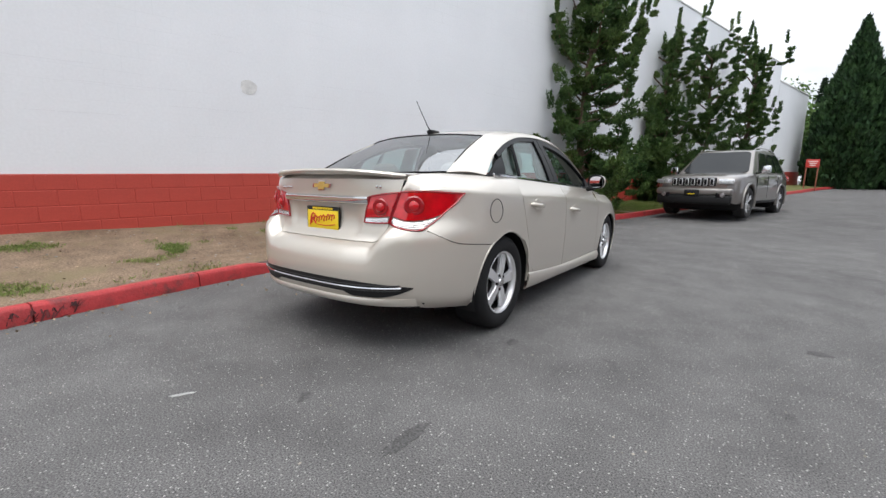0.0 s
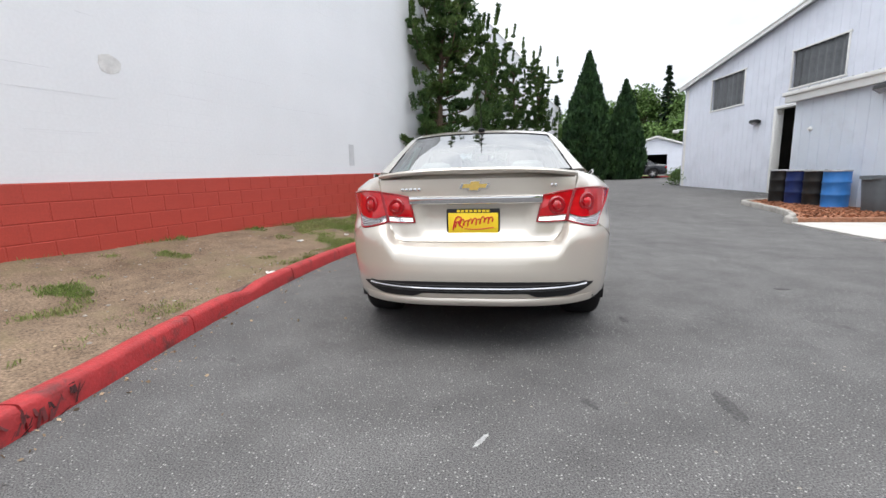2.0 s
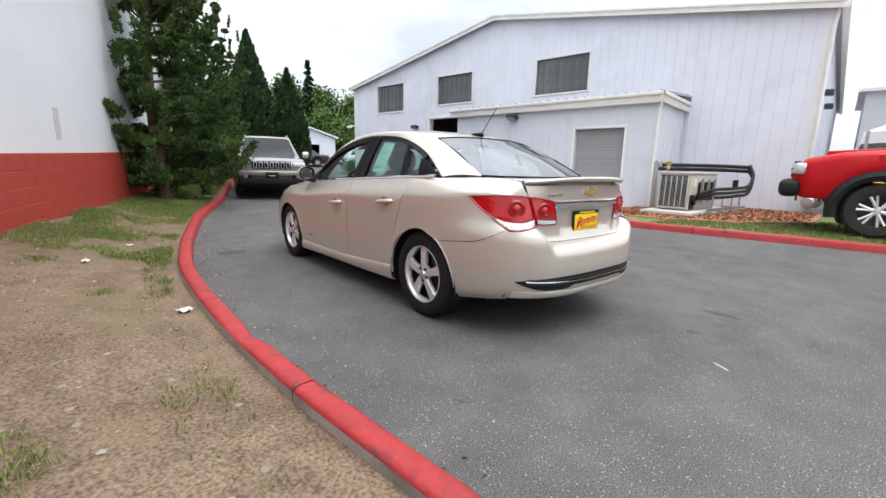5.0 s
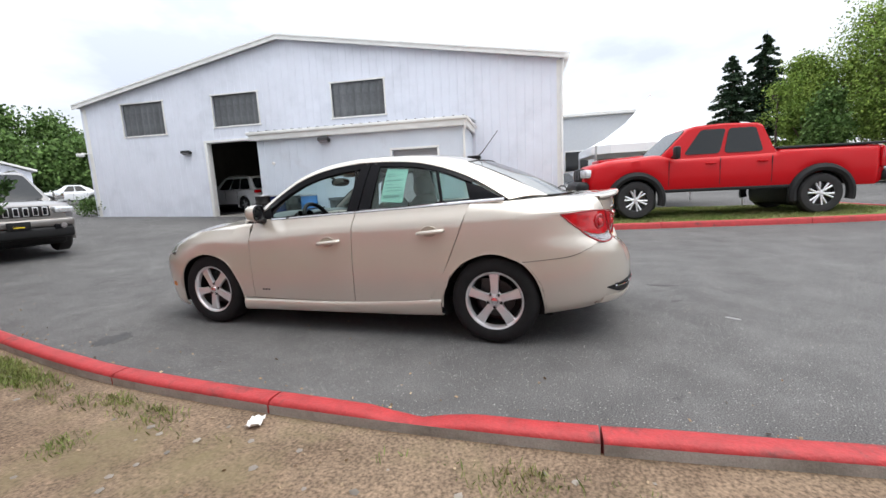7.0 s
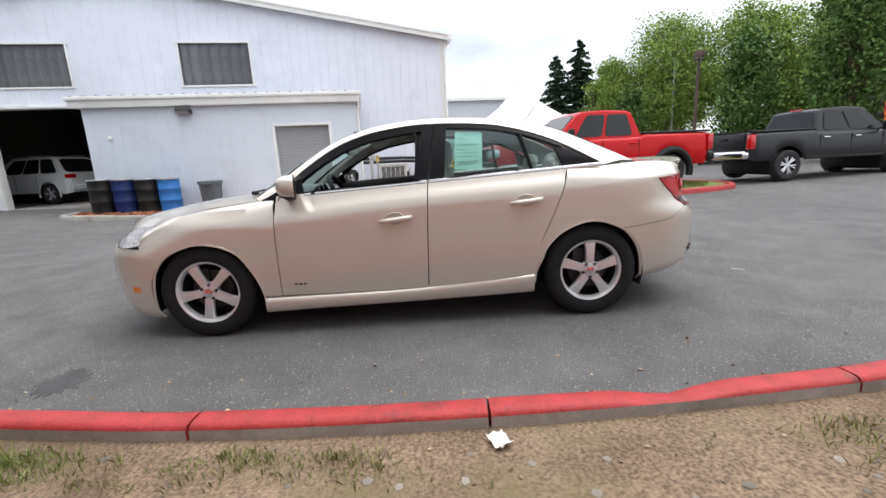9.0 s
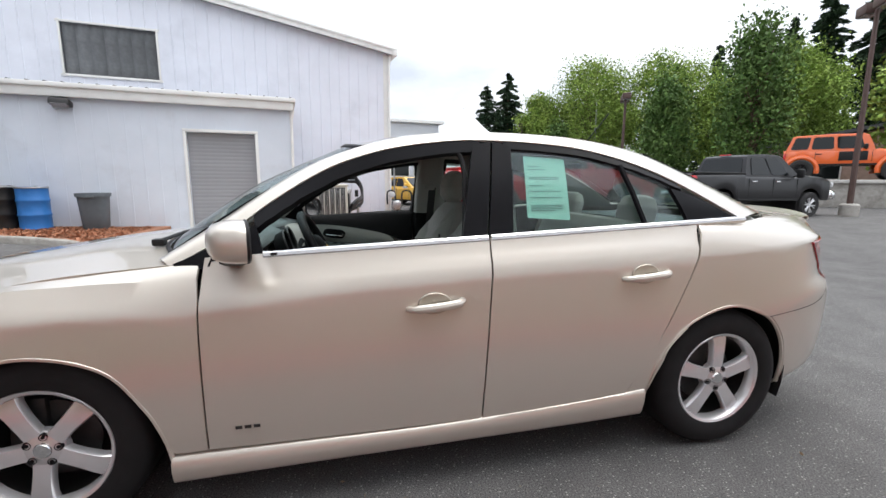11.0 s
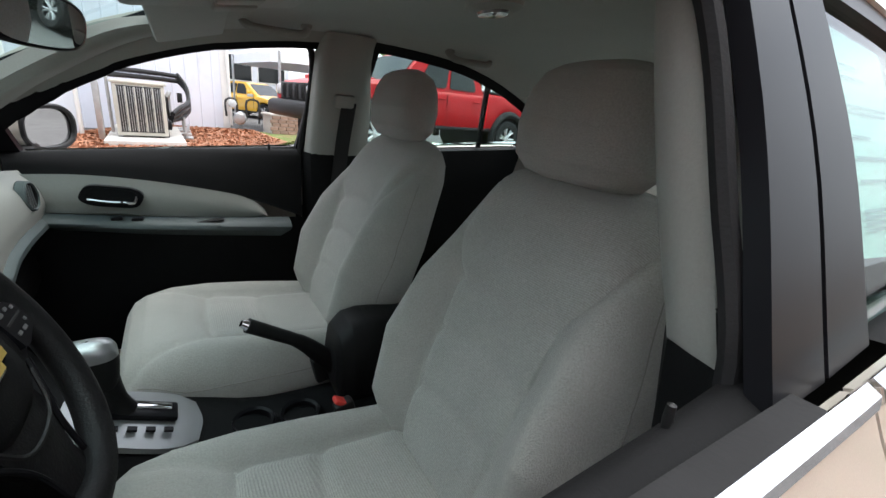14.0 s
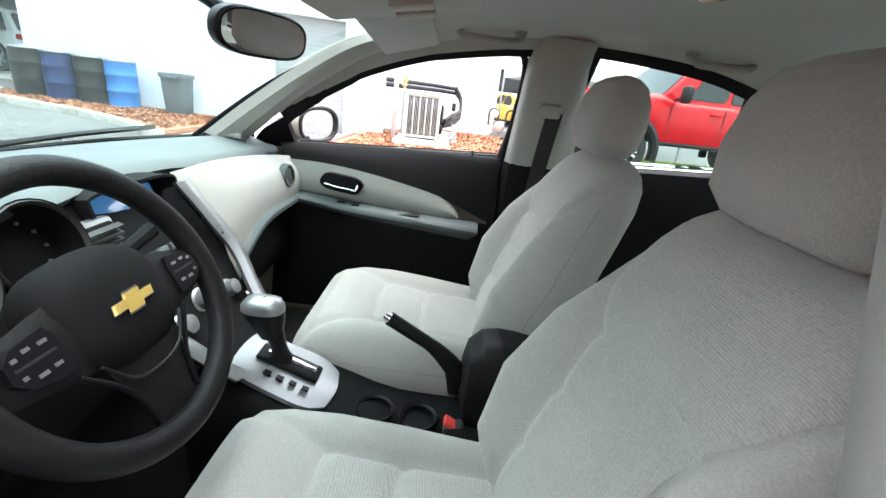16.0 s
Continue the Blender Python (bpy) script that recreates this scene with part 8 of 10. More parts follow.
def juniper(x, y, z, high, wide, seed, label, lean=(0.0, 0.0), thin=0.0, push=None):
    """A twisted juniper: a leaning trunk, layered limbs with flat pads of foliage below and long upswept arms above."""
    rng = np.random.default_rng(seed)
    tree = plant("juniper_tree", label, x, y, z, "tree", "junipers along the wall")
    trunk = np.array([(lean[0] * t * t * high + 0.10 * math.sin(5 * t + seed), lean[1] * t * t * high + 0.09 * math.cos(4 * t + seed), t * high * 0.93 - 0.05) for t in np.linspace(0, 1, 14)])
    part("trunk", Shape().tube(trunk, np.linspace(0.13, 0.02, 14) * (high / 7.0) ** 0.5, 8), BARK, tree)
    pts, axes, limbs = [], [], Shape()
    n = int((13.5 - 3.4 * thin) * high)
    for i in range(n):
        t = 0.03 + 0.97 * ((i + rng.uniform()) / n) ** 1.05
        arm = t > 0.36 and rng.uniform() < 0.22 + 0.25 * thin
        env = wide * 0.5 * (1.12 - 0.92 * max(0.0, t - 0.08)) * rng.uniform(0.55, 1.05) * (1.0 - 0.3 * thin * (t > 0.35))
        if arm:
            env = max(env * 1.15, wide * 0.34)
        k = t * 13
        j = min(int(k), 12)
        base = trunk[j] + (trunk[j + 1] - trunk[j]) * (k - j)
        az = i * 2.399 + rng.normal() * 0.5
        out = np.array((math.cos(az), math.sin(az), 0))
        if push is not None:
            out = out + np.array((*push, 0)) * 0.35
        up = env * (rng.uniform(0.8, 1.5) if arm else rng.uniform(0.05, 0.4))
        bend = rng.normal(size=3) * 0.12 * env
        q = [base, base + out * env * 0.45 + (0, 0, up * 0.18) + bend, base + out * env * 0.82 + (0, 0, up * 0.55) - bend * 0.5, base + out * env + (0, 0, up * 1.15 + 0.05)]
        line = catmull(q, 9)
        limbs.tube(line[:8], np.linspace(0.028, 0.007, 8), 5, caps=False)
        pads = max(4, int(env * (6.5 if not arm else 11)))
        for s in np.linspace(0.22 if not arm else 0.3, 1.0, pads):
            kk = min(s * 8, 7.999)
            jj = int(kk)
            on = line[jj] + (line[jj + 1] - line[jj]) * (kk - jj) + rng.normal(size=3) * 0.06 * (1, 1, 0.6)
            m = int(rng.uniform(190, 280) * (0.75 if arm else 1.0))
            tip = s > 0.93
            r_ = (0.175 if not arm else 0.10) * rng.uniform(0.75, 1.25)
            # a dense lumpy clump: leaves lie on a flattened ball rather than in a haze
            u = rng.normal(size=(m, 3))
            u /= np.linalg.norm(u, axis=1, keepdims=True)
            lump = 1.0 + 0.28 * np.sin(u[:, 0] * 7 + i) * np.cos(u[:, 1] * 6 + i * 2)
            cloud = u * (rng.uniform(0.3, 1.15, m) ** 0.6 * lump)[:, None] * (r_, r_, r_ * 0.55)
            tang = line[jj + 1] - line[jj]
            tang = tang / (np.linalg.norm(tang) + 1e-9)
            if tip:
                cloud = cloud * 0.5 + (tang * 0.7 + np.array((0, 0, 0.6))) * (rng.uniform(0, 0.32, m))[:, None]
            pts.append(on + (0, 0, 0.03) + cloud)
            axes.append(u * 0.7 + tang * 0.3 + np.array((0, 0, 0.55)) + rng.normal(size=(m, 3)) * 0.3)
    tagged(part("limb_work", limbs, BARK, tree), kind="stuff")
    crown_part(tree, np.concatenate(pts), np.concatenate(axes), 0.072, JUNIPER_LEAF, rng, 0.5)
    return tree


def cypress(x, y, z, high, wide, seed, label):
    """A dense clipped cone of feathery upright sprays."""
    rng = np.random.default_rng(seed)
    tree = plant("cypress_tree", label, x, y, z, "tree", "cone cypresses at the end of the yard")
    part("trunk", Shape().tube([(0, 0, -0.1), (0.02, 0, high * 0.5), (0, 0, high * 0.95)], [0.2, 0.1, 0.02], 8), BARK, tree)
    k = 26000
    t = rng.uniform(0.0, 1.0, k) ** 1.25
    a = rng.uniform(0, 2 * np.pi, k)
    lump = 1 + 0.10 * np.sin(5 * a + 9 * t) + 0.08 * np.sin(11 * a - 23 * t) + 0.05 * np.sin(37 * t + 3 * a)
    prof = np.where(t < 0.16, 0.86 + 0.14 * t / 0.16, (1 - (np.clip(t - 0.16, 0, 1) / 0.84) ** 1.5)) * wide / 2
    r = (prof + 0.05) * lump * (1 - 0.28 * rng.uniform(0, 1, k) ** 2)
    tip = rng.uniform(0, 1, k) ** 6 * 0.45
    p = np.stack([r * np.cos(a), r * np.sin(a), t * high * 0.97 + tip + 0.02], 1)
    ax = np.stack([np.cos(a) * 0.5, np.sin(a) * 0.5, np.full(k, 1.1)], 1) + rng.normal(size=(k, 3)) * 0.35
    crown_part(tree, p, ax, 0.30, THUJA_LEAF, rng, 0.45)
    # an added solid core, dark like the cone's shaded inside, keeps it closed
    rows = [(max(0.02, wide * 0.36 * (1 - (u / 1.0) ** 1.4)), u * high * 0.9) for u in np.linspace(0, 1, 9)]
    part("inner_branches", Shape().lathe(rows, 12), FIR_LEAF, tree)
    return tree


def leafy_crown(rng, high, wide, foot, lobes, per, size, column=False):
    """Clump centres and leaves of a broad or a columnar crown."""
    cz, rz = (foot + high) / 2, (high - foot) / 2
    cen, rad = [], []
    while len(cen) < lobes:
        u = rng.uniform(-1, 1, 3)
        d = np.linalg.norm(u)
        if d > 1 or d < 0.30:
            continue
        taper = 1.0 - 0.42 * max(0.0, u[2]) ** 1.5 if not column else 1.0 - 0.3 * u[2]
        cen.append((u[0] * wide / 2 * taper, u[1] * wide / 2 * taper, cz + u[2] * rz))
        rad.append(rng.uniform(0.55, 1.1) * wide * (0.115 if not column else 0.16))
    cen = np.array(cen)
    p = np.concatenate([c + np.clip(rng.normal(size=(per, 3)), -1.9, 1.9) * r * (1, 1, 0.8 if not column else 1.7) for c, r in zip(cen, rad)])
    ax = rng.normal(size=p.shape) + (0, 0, 0.35)
    return cen, p, ax


def broad_tree(name, label, x, y, z, high, wide, seed, mat=MAPLE_LEAF, foot=0.22, lobes=110, per=300, size=0.17, column=False, group="trees behind the yard"):
    rng = np.random.default_rng(seed)
    tree = plant(name, label, x, y, z, "tree", group)
    cen, p, ax = leafy_crown(rng, high, wide, high * foot, lobes, per, size, column)
    sh = Shape().tube([(0, 0, -0.3), (0.06, 0.03, high * 0.25), (-0.05, 0.05, high * 0.5), (0.03, 0, high * 0.8)], [0.024 * high, 0.017 * high, 0.011 * high, 0.003 * high], 8)
    part("trunk", sh, BARK, tree)
    limbs = Shape()
    for c in cen[::4]:
        b = np.array((0, 0, max(high * foot * 0.8, c[2] * 0.62)))
        limbs.tube([b, (b + c) / 2 + (0, 0, 0.05 * high * 0.3), c], [0.007 * high, 0.005 * high, 0.002 * high], 5, caps=False)
    tagged(part("limb_work", limbs, BARK, tree), kind="stuff")
    crown_part(tree, p, ax, size, mat, rng, 0.62)
    return tree


def fir(x, y, z, high, wide, seed, label="dark evergreen fir with drooping boughs", group="trees behind the yard"):
    rng = np.random.default_rng(seed)
    tree = plant("fir_tree", label, x, y, z, "tree", group)
    part("trunk", Shape().tube([(0, 0, -0.3), (0.1, 0, high * 0.5), (0, 0, high)], [0.02 * high, 0.012 * high, 0.01], 7), BARK, tree)
    pts, axes = [], []
    t = 0.08
    while t < 0.985:
        arms = rng.integers(5, 8)
        for i in range(arms):
            a = rng.uniform(0, 2 * math.pi)
            ln = wide / 2 * (1 - t) ** 0.82 * rng.uniform(0.55, 1.12) + 0.12
            m = int(22 + ln * 42)
            s = rng.uniform(0.05, 1, m)
            out = np.array((math.cos(a), math.sin(a), 0))
            droop = -0.28 * ln * s**1.4 + 0.10 * ln * s
            pt = out * (s * ln)[:, None] + np.array((0, 0, t * high)) + droop[:, None] * (0, 0, 1)
            cross = np.array((-out[1], out[0], 0))
            pt = pt + cross * (rng.normal(size=m) * 0.13 * ln * (1.1 - s))[:, None] + (0, 0, 1) * (rng.normal(size=m) * 0.05 - 0.06)[:, None]
            pts.append(pt)
            axes.append(out + rng.normal(size=(m, 3)) * 0.55 - (0, 0, 0.25))
        t += rng.uniform(0.022, 0.034) * (10 / high) ** 0.35
    crown_part(tree, np.concatenate(pts), np.concatenate(axes), 0.03 * high, FIR_LEAF, rng, 0.4)
    return tree


def bush(x, y, z, high, wide, seed, label, mat=WOOD_LEAF, size=0.09, lobes=26, per=120):
    rng = np.random.default_rng(seed)
    tree = plant("bush", label, x, y, z, "bush")
    cen, p, ax = leafy_crown(rng, high * 0.86, wide * 0.86, 0.05, lobes, per, size)
    stems = Shape()
    for c in cen[::3]:
        stems.tube([(c[0] * 0.15, c[1] * 0.15, -0.06), c * 0.6, c], [0.02, 0.012, 0.005], 5, caps=False)
    tagged(part("stems", stems, BARK, tree), kind="stuff")
    crown_part(tree, p, ax, size, mat, rng, 0.6)
    return tree


junipers = (
    (-1.42, 7.72, 0.27, 7.6, 3.2, 3, "tall dark twisted juniper beside the white wall", (0.01, 0.0), 0.3),
    (-0.45, 11.9, 0.42, 3.2, 1.1, 5, "small slim juniper between taller ones", (0.0, 0.0), 0.3),
    (-0.15, 12.6, 0.45, 5.7, 2.5, 8, "dark juniper with bare twisting upper limbs", (-0.03, 0.0), 1.2),
    (0.75, 14.8, 0.53, 5.5, 2.7, 12, "dark juniper with forked twisting top", (0.02, 0.0), 1.4),
    (1.95, 17.6, 0.62, 5.7, 2.6, 17, "dark juniper with flame-like upswept sprays", (0.02, 0.0), 1.2),
)
for jx, jy, jz, jh, jw, js, jl, jn, jt in junipers:
    juniper(jx, jy, rise(jx, jy) + 0.1, jh, jw, js, jl, jn, jt, (0.4, -0.1))

cypress(6.8, 29.7, rise(6.8, 29.7), 9.2, 3.7, 21, "tall dense dark green cone-shaped cypress")
cypress(9.35, 29.2, rise(9.35, 29.2), 6.9, 2.7, 22, "shorter dense dark green cone-shaped cypress")

for bx, by, bh, bw, bs in ((33.4, -16.1, 8.4, 3.8, 31), (31.3, -19.9, 10.9, 7.4, 32), (28.3, -24.3, 10.8, 7.6, 33), (25.4, -27.7, 8.8, 6.4, 34), (21.7, -28.5, 9.5, 6.2, 35),
                           (25.0, -31.0, 10.6, 6.5, 36), (37.0, -23.0, 9.0, 6.5, 37)):
    broad_tree("maple_tree", "bright green broadleaf tree behind the yard", bx, by, rise(bx, by) - 0.05, bh, bw, bs)
broad_tree("maple_tree", "bright yellow-green young tree on the bank", 10.2, -23.4, rise(10.2, -23.4), 7.2, 5.0, 38, size=0.22, per=230)
for bx, by, bh, bw, bs in ((18.9, -17.0, 6.6, 2.3, 41), (15.45, -19.3, 9.3, 2.9, 42), (29.1, -15.7, 5.6, 1.8, 43)):
    broad_tree("columnar_tree", "narrow upright dark green tree", bx, by, rise(bx, by) - 0.05, bh, bw, bs, WOOD_LEAF, 0.08, 60, 170, 0.2, True, "narrow trees along the yard")
for fx, fy, fh, fw, fs in ((41.6, -16.2, 12.4, 9.0, 51), (40.6, -13.6, 10.8, 8.4, 52), (40.6, -40.8, 16.2, 6.0, 53), (30.8, -39.1, 15.5, 6.0, 54), (27.5, -38.9, 17.5, 7.0, 55), (24.6, -40.5, 19.0, 7.5, 56),
                           (21.0, -42.0, 17.5, 7.0, 57), (42.5, -38.0, 13.0, 6.0, 58), (17.0, -43.0, 18.0, 7.0, 59)):
    fir(fx, fy, rise(fx, fy) - 0.05, fh, fw, fs)
# the wood on the rise beyond the far shed
for wx, wy, wh, ww, ws, wz in ((5.0, 55.0, 9.5, 7.0, 61, 1.5), (10.5, 56.0, 8.0, 7.5, 62, 1.6), (14.5, 55.0, 8.2, 6.5, 63, 1.6), (18.4, 54.0, 10.6, 6.0, 64, 1.6), (22.5, 53.5, 9.8, 7.0, 65, 1.6),
                               (27.0, 52.0, 8.5, 7.5, 66, 1.6), (12.5, 50.0, 5.0, 6.5, 67, 1.4), (17.0, 49.0, 5.2, 6.5, 68, 1.4), (21.0, 47.5, 5.6, 6.5, 69, 1.4), (25.0, 46.0, 5.8, 6.5, 70, 1.4)):
    broad_tree("wood_tree", "green broadleaf tree in the wood beyond the yard", wx, wy, wz, wh, ww, ws, WOOD_LEAF, 0.08, 60, 160, 0.36, False, "wood beyond the yard")
for fx, fy, fh, fw, fs in ((16.8, 53.0, 10.2, 3.6, 71), (20.4, 52.0, 12.8, 3.8, 72), (8.0, 57.0, 10.8, 4.0, 73)):
    fir(fx, fy, 1.5, fh, fw, fs, "slim dark fir in the wood beyond the yard", "wood beyond the yard")
bush(10.3, 20.0, rise(10.3, 20.0), 1.0, 2.6, 81, "low rounded green bush at the building corner")


# ---- other vehicles ----
SMOKED = material("smoked_window_glass", (0.008, 0.010, 0.011), 0.06, spec=0.35)
TYRE_BLACK = material("dusty_tyre", (0.022, 0.021, 0.021), 0.8, var=0.2, scale=10, bump=0.15, bump_scale=120)


def far_wheel(parent, x, y, z, r, width, rim_mat, spokes=5, rim=0.62):
    """A wheel at the side x of a vehicle: tyre, dish rim and spokes."""
    s = 1 if x > 0 else -1
    m = Matrix.Translation((x, y, z)) @ spin(90 * s, "Y")
    h = width / 2
    w = part("wheel", Shape().lathe([(r * rim, -h), (r * 0.9, -h * 1.0), (r * 0.985, -h * 0.72), (r, -h * 0.3), (r, h * 0.3), (r * 0.985, h * 0.72), (r * 0.9, h), (r * 0.72, h * 1.02), (r * rim, h * 0.9), (r * rim * 0.93, h * 0.2), (r * rim * 0.93, -h)], 32, m), TYRE_BLACK, parent)
    part("rim", Shape().lathe([(r * rim * 1.005, h * 0.93), (r * rim * 0.95, h * 0.9), (r * rim * 0.9, h * 0.35), (r * 0.2, h * 0.2), (0.001, h * 0.2)], 32, m), DARK_METAL, w)
    sp = Shape()
    for k in range(spokes):
        a = 2 * math.pi * k / spokes + 0.3
        for d in (-0.17, 0.17):
            p0 = m @ Vector((r * 0.12 * math.cos(a), r * 0.12 * math.sin(a), h * 0.72))
            p1 = m @ Vector((r * rim * 0.97 * math.cos(a + d), r * rim * 0.97 * math.sin(a + d), h * 0.8))
            sp.tube([p0, (p0 + p1) / 2, p1], [r * 0.06, r * 0.05, r * 0.055], 6)
    sp.lathe([(r * 0.17, h * 0.4), (r * 0.17, h * 0.78), (r * 0.08, h * 0.86), (0.001, h * 0.86)], 16, m)
    part("spokes", sp, rim_mat, w)
    return w


def smoothstep(a, b, v):
    t = min(max((v - a) / (b - a), 0.0), 1.0)
    return t * t * (3 - 2 * t)


def hull(tops, widths, sill, arches, y0, y1, step=0.045, drop=0.0, crown=0.03):
    """A vehicle's lower body: cross-sections from the sill over the shoulder to the middle line, arched over the wheels, closed at both ends."""
    ys = np.unique(np.r_[np.linspace(y0, y1, int((y1 - y0) / step) + 1)])
    rows = []
    for y in ys:
        zt = float(np.interp(y, [t[0] for t in tops], [t[1] for t in tops]))
        w = float(np.interp(y, [t[0] for t in widths], [t[1] for t in widths]))
        end = min(smoothstep(0, 0.22, y - y0), smoothstep(0, 0.22, y1 - y))
        w = w * (0.88 + 0.12 * end)
        zl = sill + (1 - end) * 0.06
        for cy, cz, cr in arches:
            if abs(y - cy) < cr:
                zl = max(zl, cz + math.sqrt(cr * cr - (y - cy) ** 2))
        zl = min(zl, zt - 0.12)
        mid = zl + (zt - zl) * 0.45
        half = [(w * 0.955, zl), (w * 0.995, zl + (zt - zl) * 0.12), (w * 1.0, mid), (w * 0.985, zt - 0.16 * (zt - zl)), (w * 0.955, zt - 0.035), (w * 0.90, zt), (w * 0.5, zt + crown * 0.8), (0, zt + crown)]
        half = [(a, y, b) for a, b in half]
        rows.append([(-a, b, c) for a, b, c in half] + half[-2::-1])
    rows = np.array(rows)
    s = Shape().grid(rows)
    n = rows.shape[1]
    o = (len(ys) - 1) * n
    s.f.append(tuple(range(n)))
    s.f.append(tuple(o + k for k in range(n - 1, -1, -1)))
    return s


def quad_on(c, u0, u1, v0, v1, lift, rad=0.12, n=5):
    """A pane with rounded corners on the four-cornered face c, from u0 to u1 and v0 to v1 across and up, set proud by lift."""
    c = [Vector(q) for q in c]
    nrm = (c[1] - c[0]).cross(c[3] - c[0]).normalized()
    pts = []
    for cu, cv, a0 in ((u1, v0, -90), (u1, v1, 0), (u0, v1, 90), (u0, v0, 180)):
        for k in range(n):
            a = radians(a0 + 90 * k / (n - 1))
            du, dv = rad * min(1.0, (u1 - u0)), rad * (v1 - v0)
            uu = cu + (du * (math.cos(a) - 1) if cu == u1 else du * (1 + math.cos(a)))
            vv = cv + (dv * (math.sin(a) - 1) if cv == v1 else dv * (1 + math.sin(a)))
            a1, a2 = c[0].lerp(c[1], uu), c[3].lerp(c[2], uu)
            pts.append(a1.lerp(a2, vv) + nrm * lift)
    k = len(pts)
    back = [q - nrm * (lift + 0.01) for q in pts]
    return Shape().add(pts + back, [tuple(range(k))] + [(i, k + i, k + (i + 1) % k, (i + 1) % k) for i in range(k)])


def far_vehicle(name, label, category, m, p):
    """A whole vehicle at some distance, nose to +y, wheels on z = 0. p holds its measures."""
    v = thing(name, label, category, m, p.get("group", ""))
    r, wf, wr, tr = p["r"], p["front"], p["rear"], p["track"]
    ar = p.get("arch", r + 0.07)
    arches = [(wf, r, ar), (wr, r, ar)]
    body = part("body", hull(p["tops"], p["widths"], p["sill"], arches, p["y0"], p["y1"]), p["paint"], v, smooth=40)
    W = max(w for _, w in p["widths"])
    part("underbody", Shape().box((0, (p["y0"] + p["y1"]) / 2, p["sill"] + 0.14), (2 * W * 0.80, (p["y1"] - p["y0"]) * 0.92, 0.24), bevel=0.05), BLACK_PLASTIC, v)
    for cy in (wf, wr):
        part("arch_liner", Shape().box((0, cy, r + 0.06), (2 * W * 0.9, ar * 1.8, ar * 1.2), bevel=0.1), BLACK_PLASTIC, v)
        for s in (-1, 1):
            far_wheel(v, s * tr / 2, cy, r, r, p.get("tyre", 0.24), p.get("rim", ALLOY), p.get("spokes", 5), p.get("rim_share", 0.64))
            if p.get("flare"):
                arc = [(s * (W * 0.985), cy + (ar + 0.015) * math.cos(t), r + (ar + 0.015) * math.sin(t)) for t in np.linspace(-0.25, math.pi + 0.25, 22)]
                part("wheel_flare", Shape().tube(arc, p["flare"], 8), p.get("flare_mat", BLACK_PLASTIC), v)
    # greenhouse
    ws, rf, rr, rb, zb, zr, wb, wt = p["cab"]
    za, zc = p.get("belt", (zb, zb))
    fl, fr_, bl, br = (-wb, ws, za), (wb, ws, za), (-wb, rb, zc), (wb, rb, zc)
    tfl, tfr, tbl, tbr = (-wt, rf, zr), (wt, rf, zr), (-wt, rr, zr), (wt, rr, zr)
    prof = np.array([(rb, zc - 0.1), (rb, zc), (rr - 0.02, zr - 0.05), (rr + 0.10, zr + 0.005), ((rf + rr) / 2, zr + 0.035), (rf - 0.12, zr + 0.01), (rf + 0.03, zr - 0.045), (ws, za), (ws, za - 0.1)])
    rows = []
    for f in (-1, -0.97, -0.86, -0.4, 0, 0.4, 0.86, 0.97, 1):
        row = []
        for y, z in prof:
            h = min(max((z - zb) / (zr - zb), 0.0), 1.0)
            half = wb + (wt - wb) * h
            row.append((f * half, y, z - (0.035 if abs(f) == 1 and h > 0.8 else 0.0) + (0.012 * (1 - f * f) if h > 0.8 else 0)))
        rows.append(row)
    cab = Shape().grid(np.array(rows))
    k = len(prof)
    cab.f.append(tuple(range(k)))
    cab.f.append(tuple((len(rows) - 1) * k + i for i in range(k - 1, -1, -1)))
    part("cab", cab, p.get("roof", p["paint"]), v, smooth=40)
    part("windscreen", quad_on((fr_, fl, tfl, tfr), 0.05, 0.95, 0.06, 0.93, 0.012), p.get("screen", SMOKED), v, "sloping windscreen")
    part("rear_window", quad_on((bl, br, tbr, tbl), 0.08, 0.92, 0.12, 0.88, 0.012), SMOKED, v)
    for a0, a1, b0, b1 in ((fl, bl, tbl, tfl), (br, fr_, tfr, tbr)):
        for u0, u1 in p["side_panes"]:
            q0, q1 = (u0, u1) if a0 is fl else (1 - u1, 1 - u0)
            part("side_window", quad_on((a0, a1, b0, b1), q0, q1, 0.10, 0.88, 0.014), SMOKED, v)
    for s in (-1, 1):
        for y in p.get("door_cuts", ()):
            part("door_seam", Shape().box((s * (W * 0.995), y, (p["sill"] + zb) / 2 + 0.05), (0.012, 0.012, zb - p["sill"] - 0.16)), BLACK_PLASTIC, v)
        for y in p.get("handles", ()):
            part("door_handle", Shape().box((s * (W * 1.0 + 0.012), y, zb - 0.13), (0.035, 0.20, 0.04), bevel=0.014), p.get("handle", p["paint"]), v)
        mir = part("wing_mirror", Shape().box((s * (wb + 0.20), ws - 0.30, zb + 0.12), (0.20, 0.12, p.get("mirror_high", 0.20)), bevel=0.045), p.get("mirror", BLACK_PLASTIC), v)
        part("mirror_arm", Shape().tube([(s * (wb - 0.03), ws - 0.28, zb + 0.03), (s * (wb + 0.14), ws - 0.29, zb + 0.06)], 0.025, 6), BLACK_PLASTIC, mir)
        part("headlight", Shape().box((s * p["lamp"][0], p["y1"] - p["lamp"][1], p["lamp"][2]), p["lamp"][3], rot=spin(s * -14), bevel=0.04), HEADLAMP, v)
        part("tail_light", Shape().box((s * p["tail"][0], p["y0"] + 0.05, p["tail"][1]), p["tail"][2], bevel=0.03), RED_LENS, v)
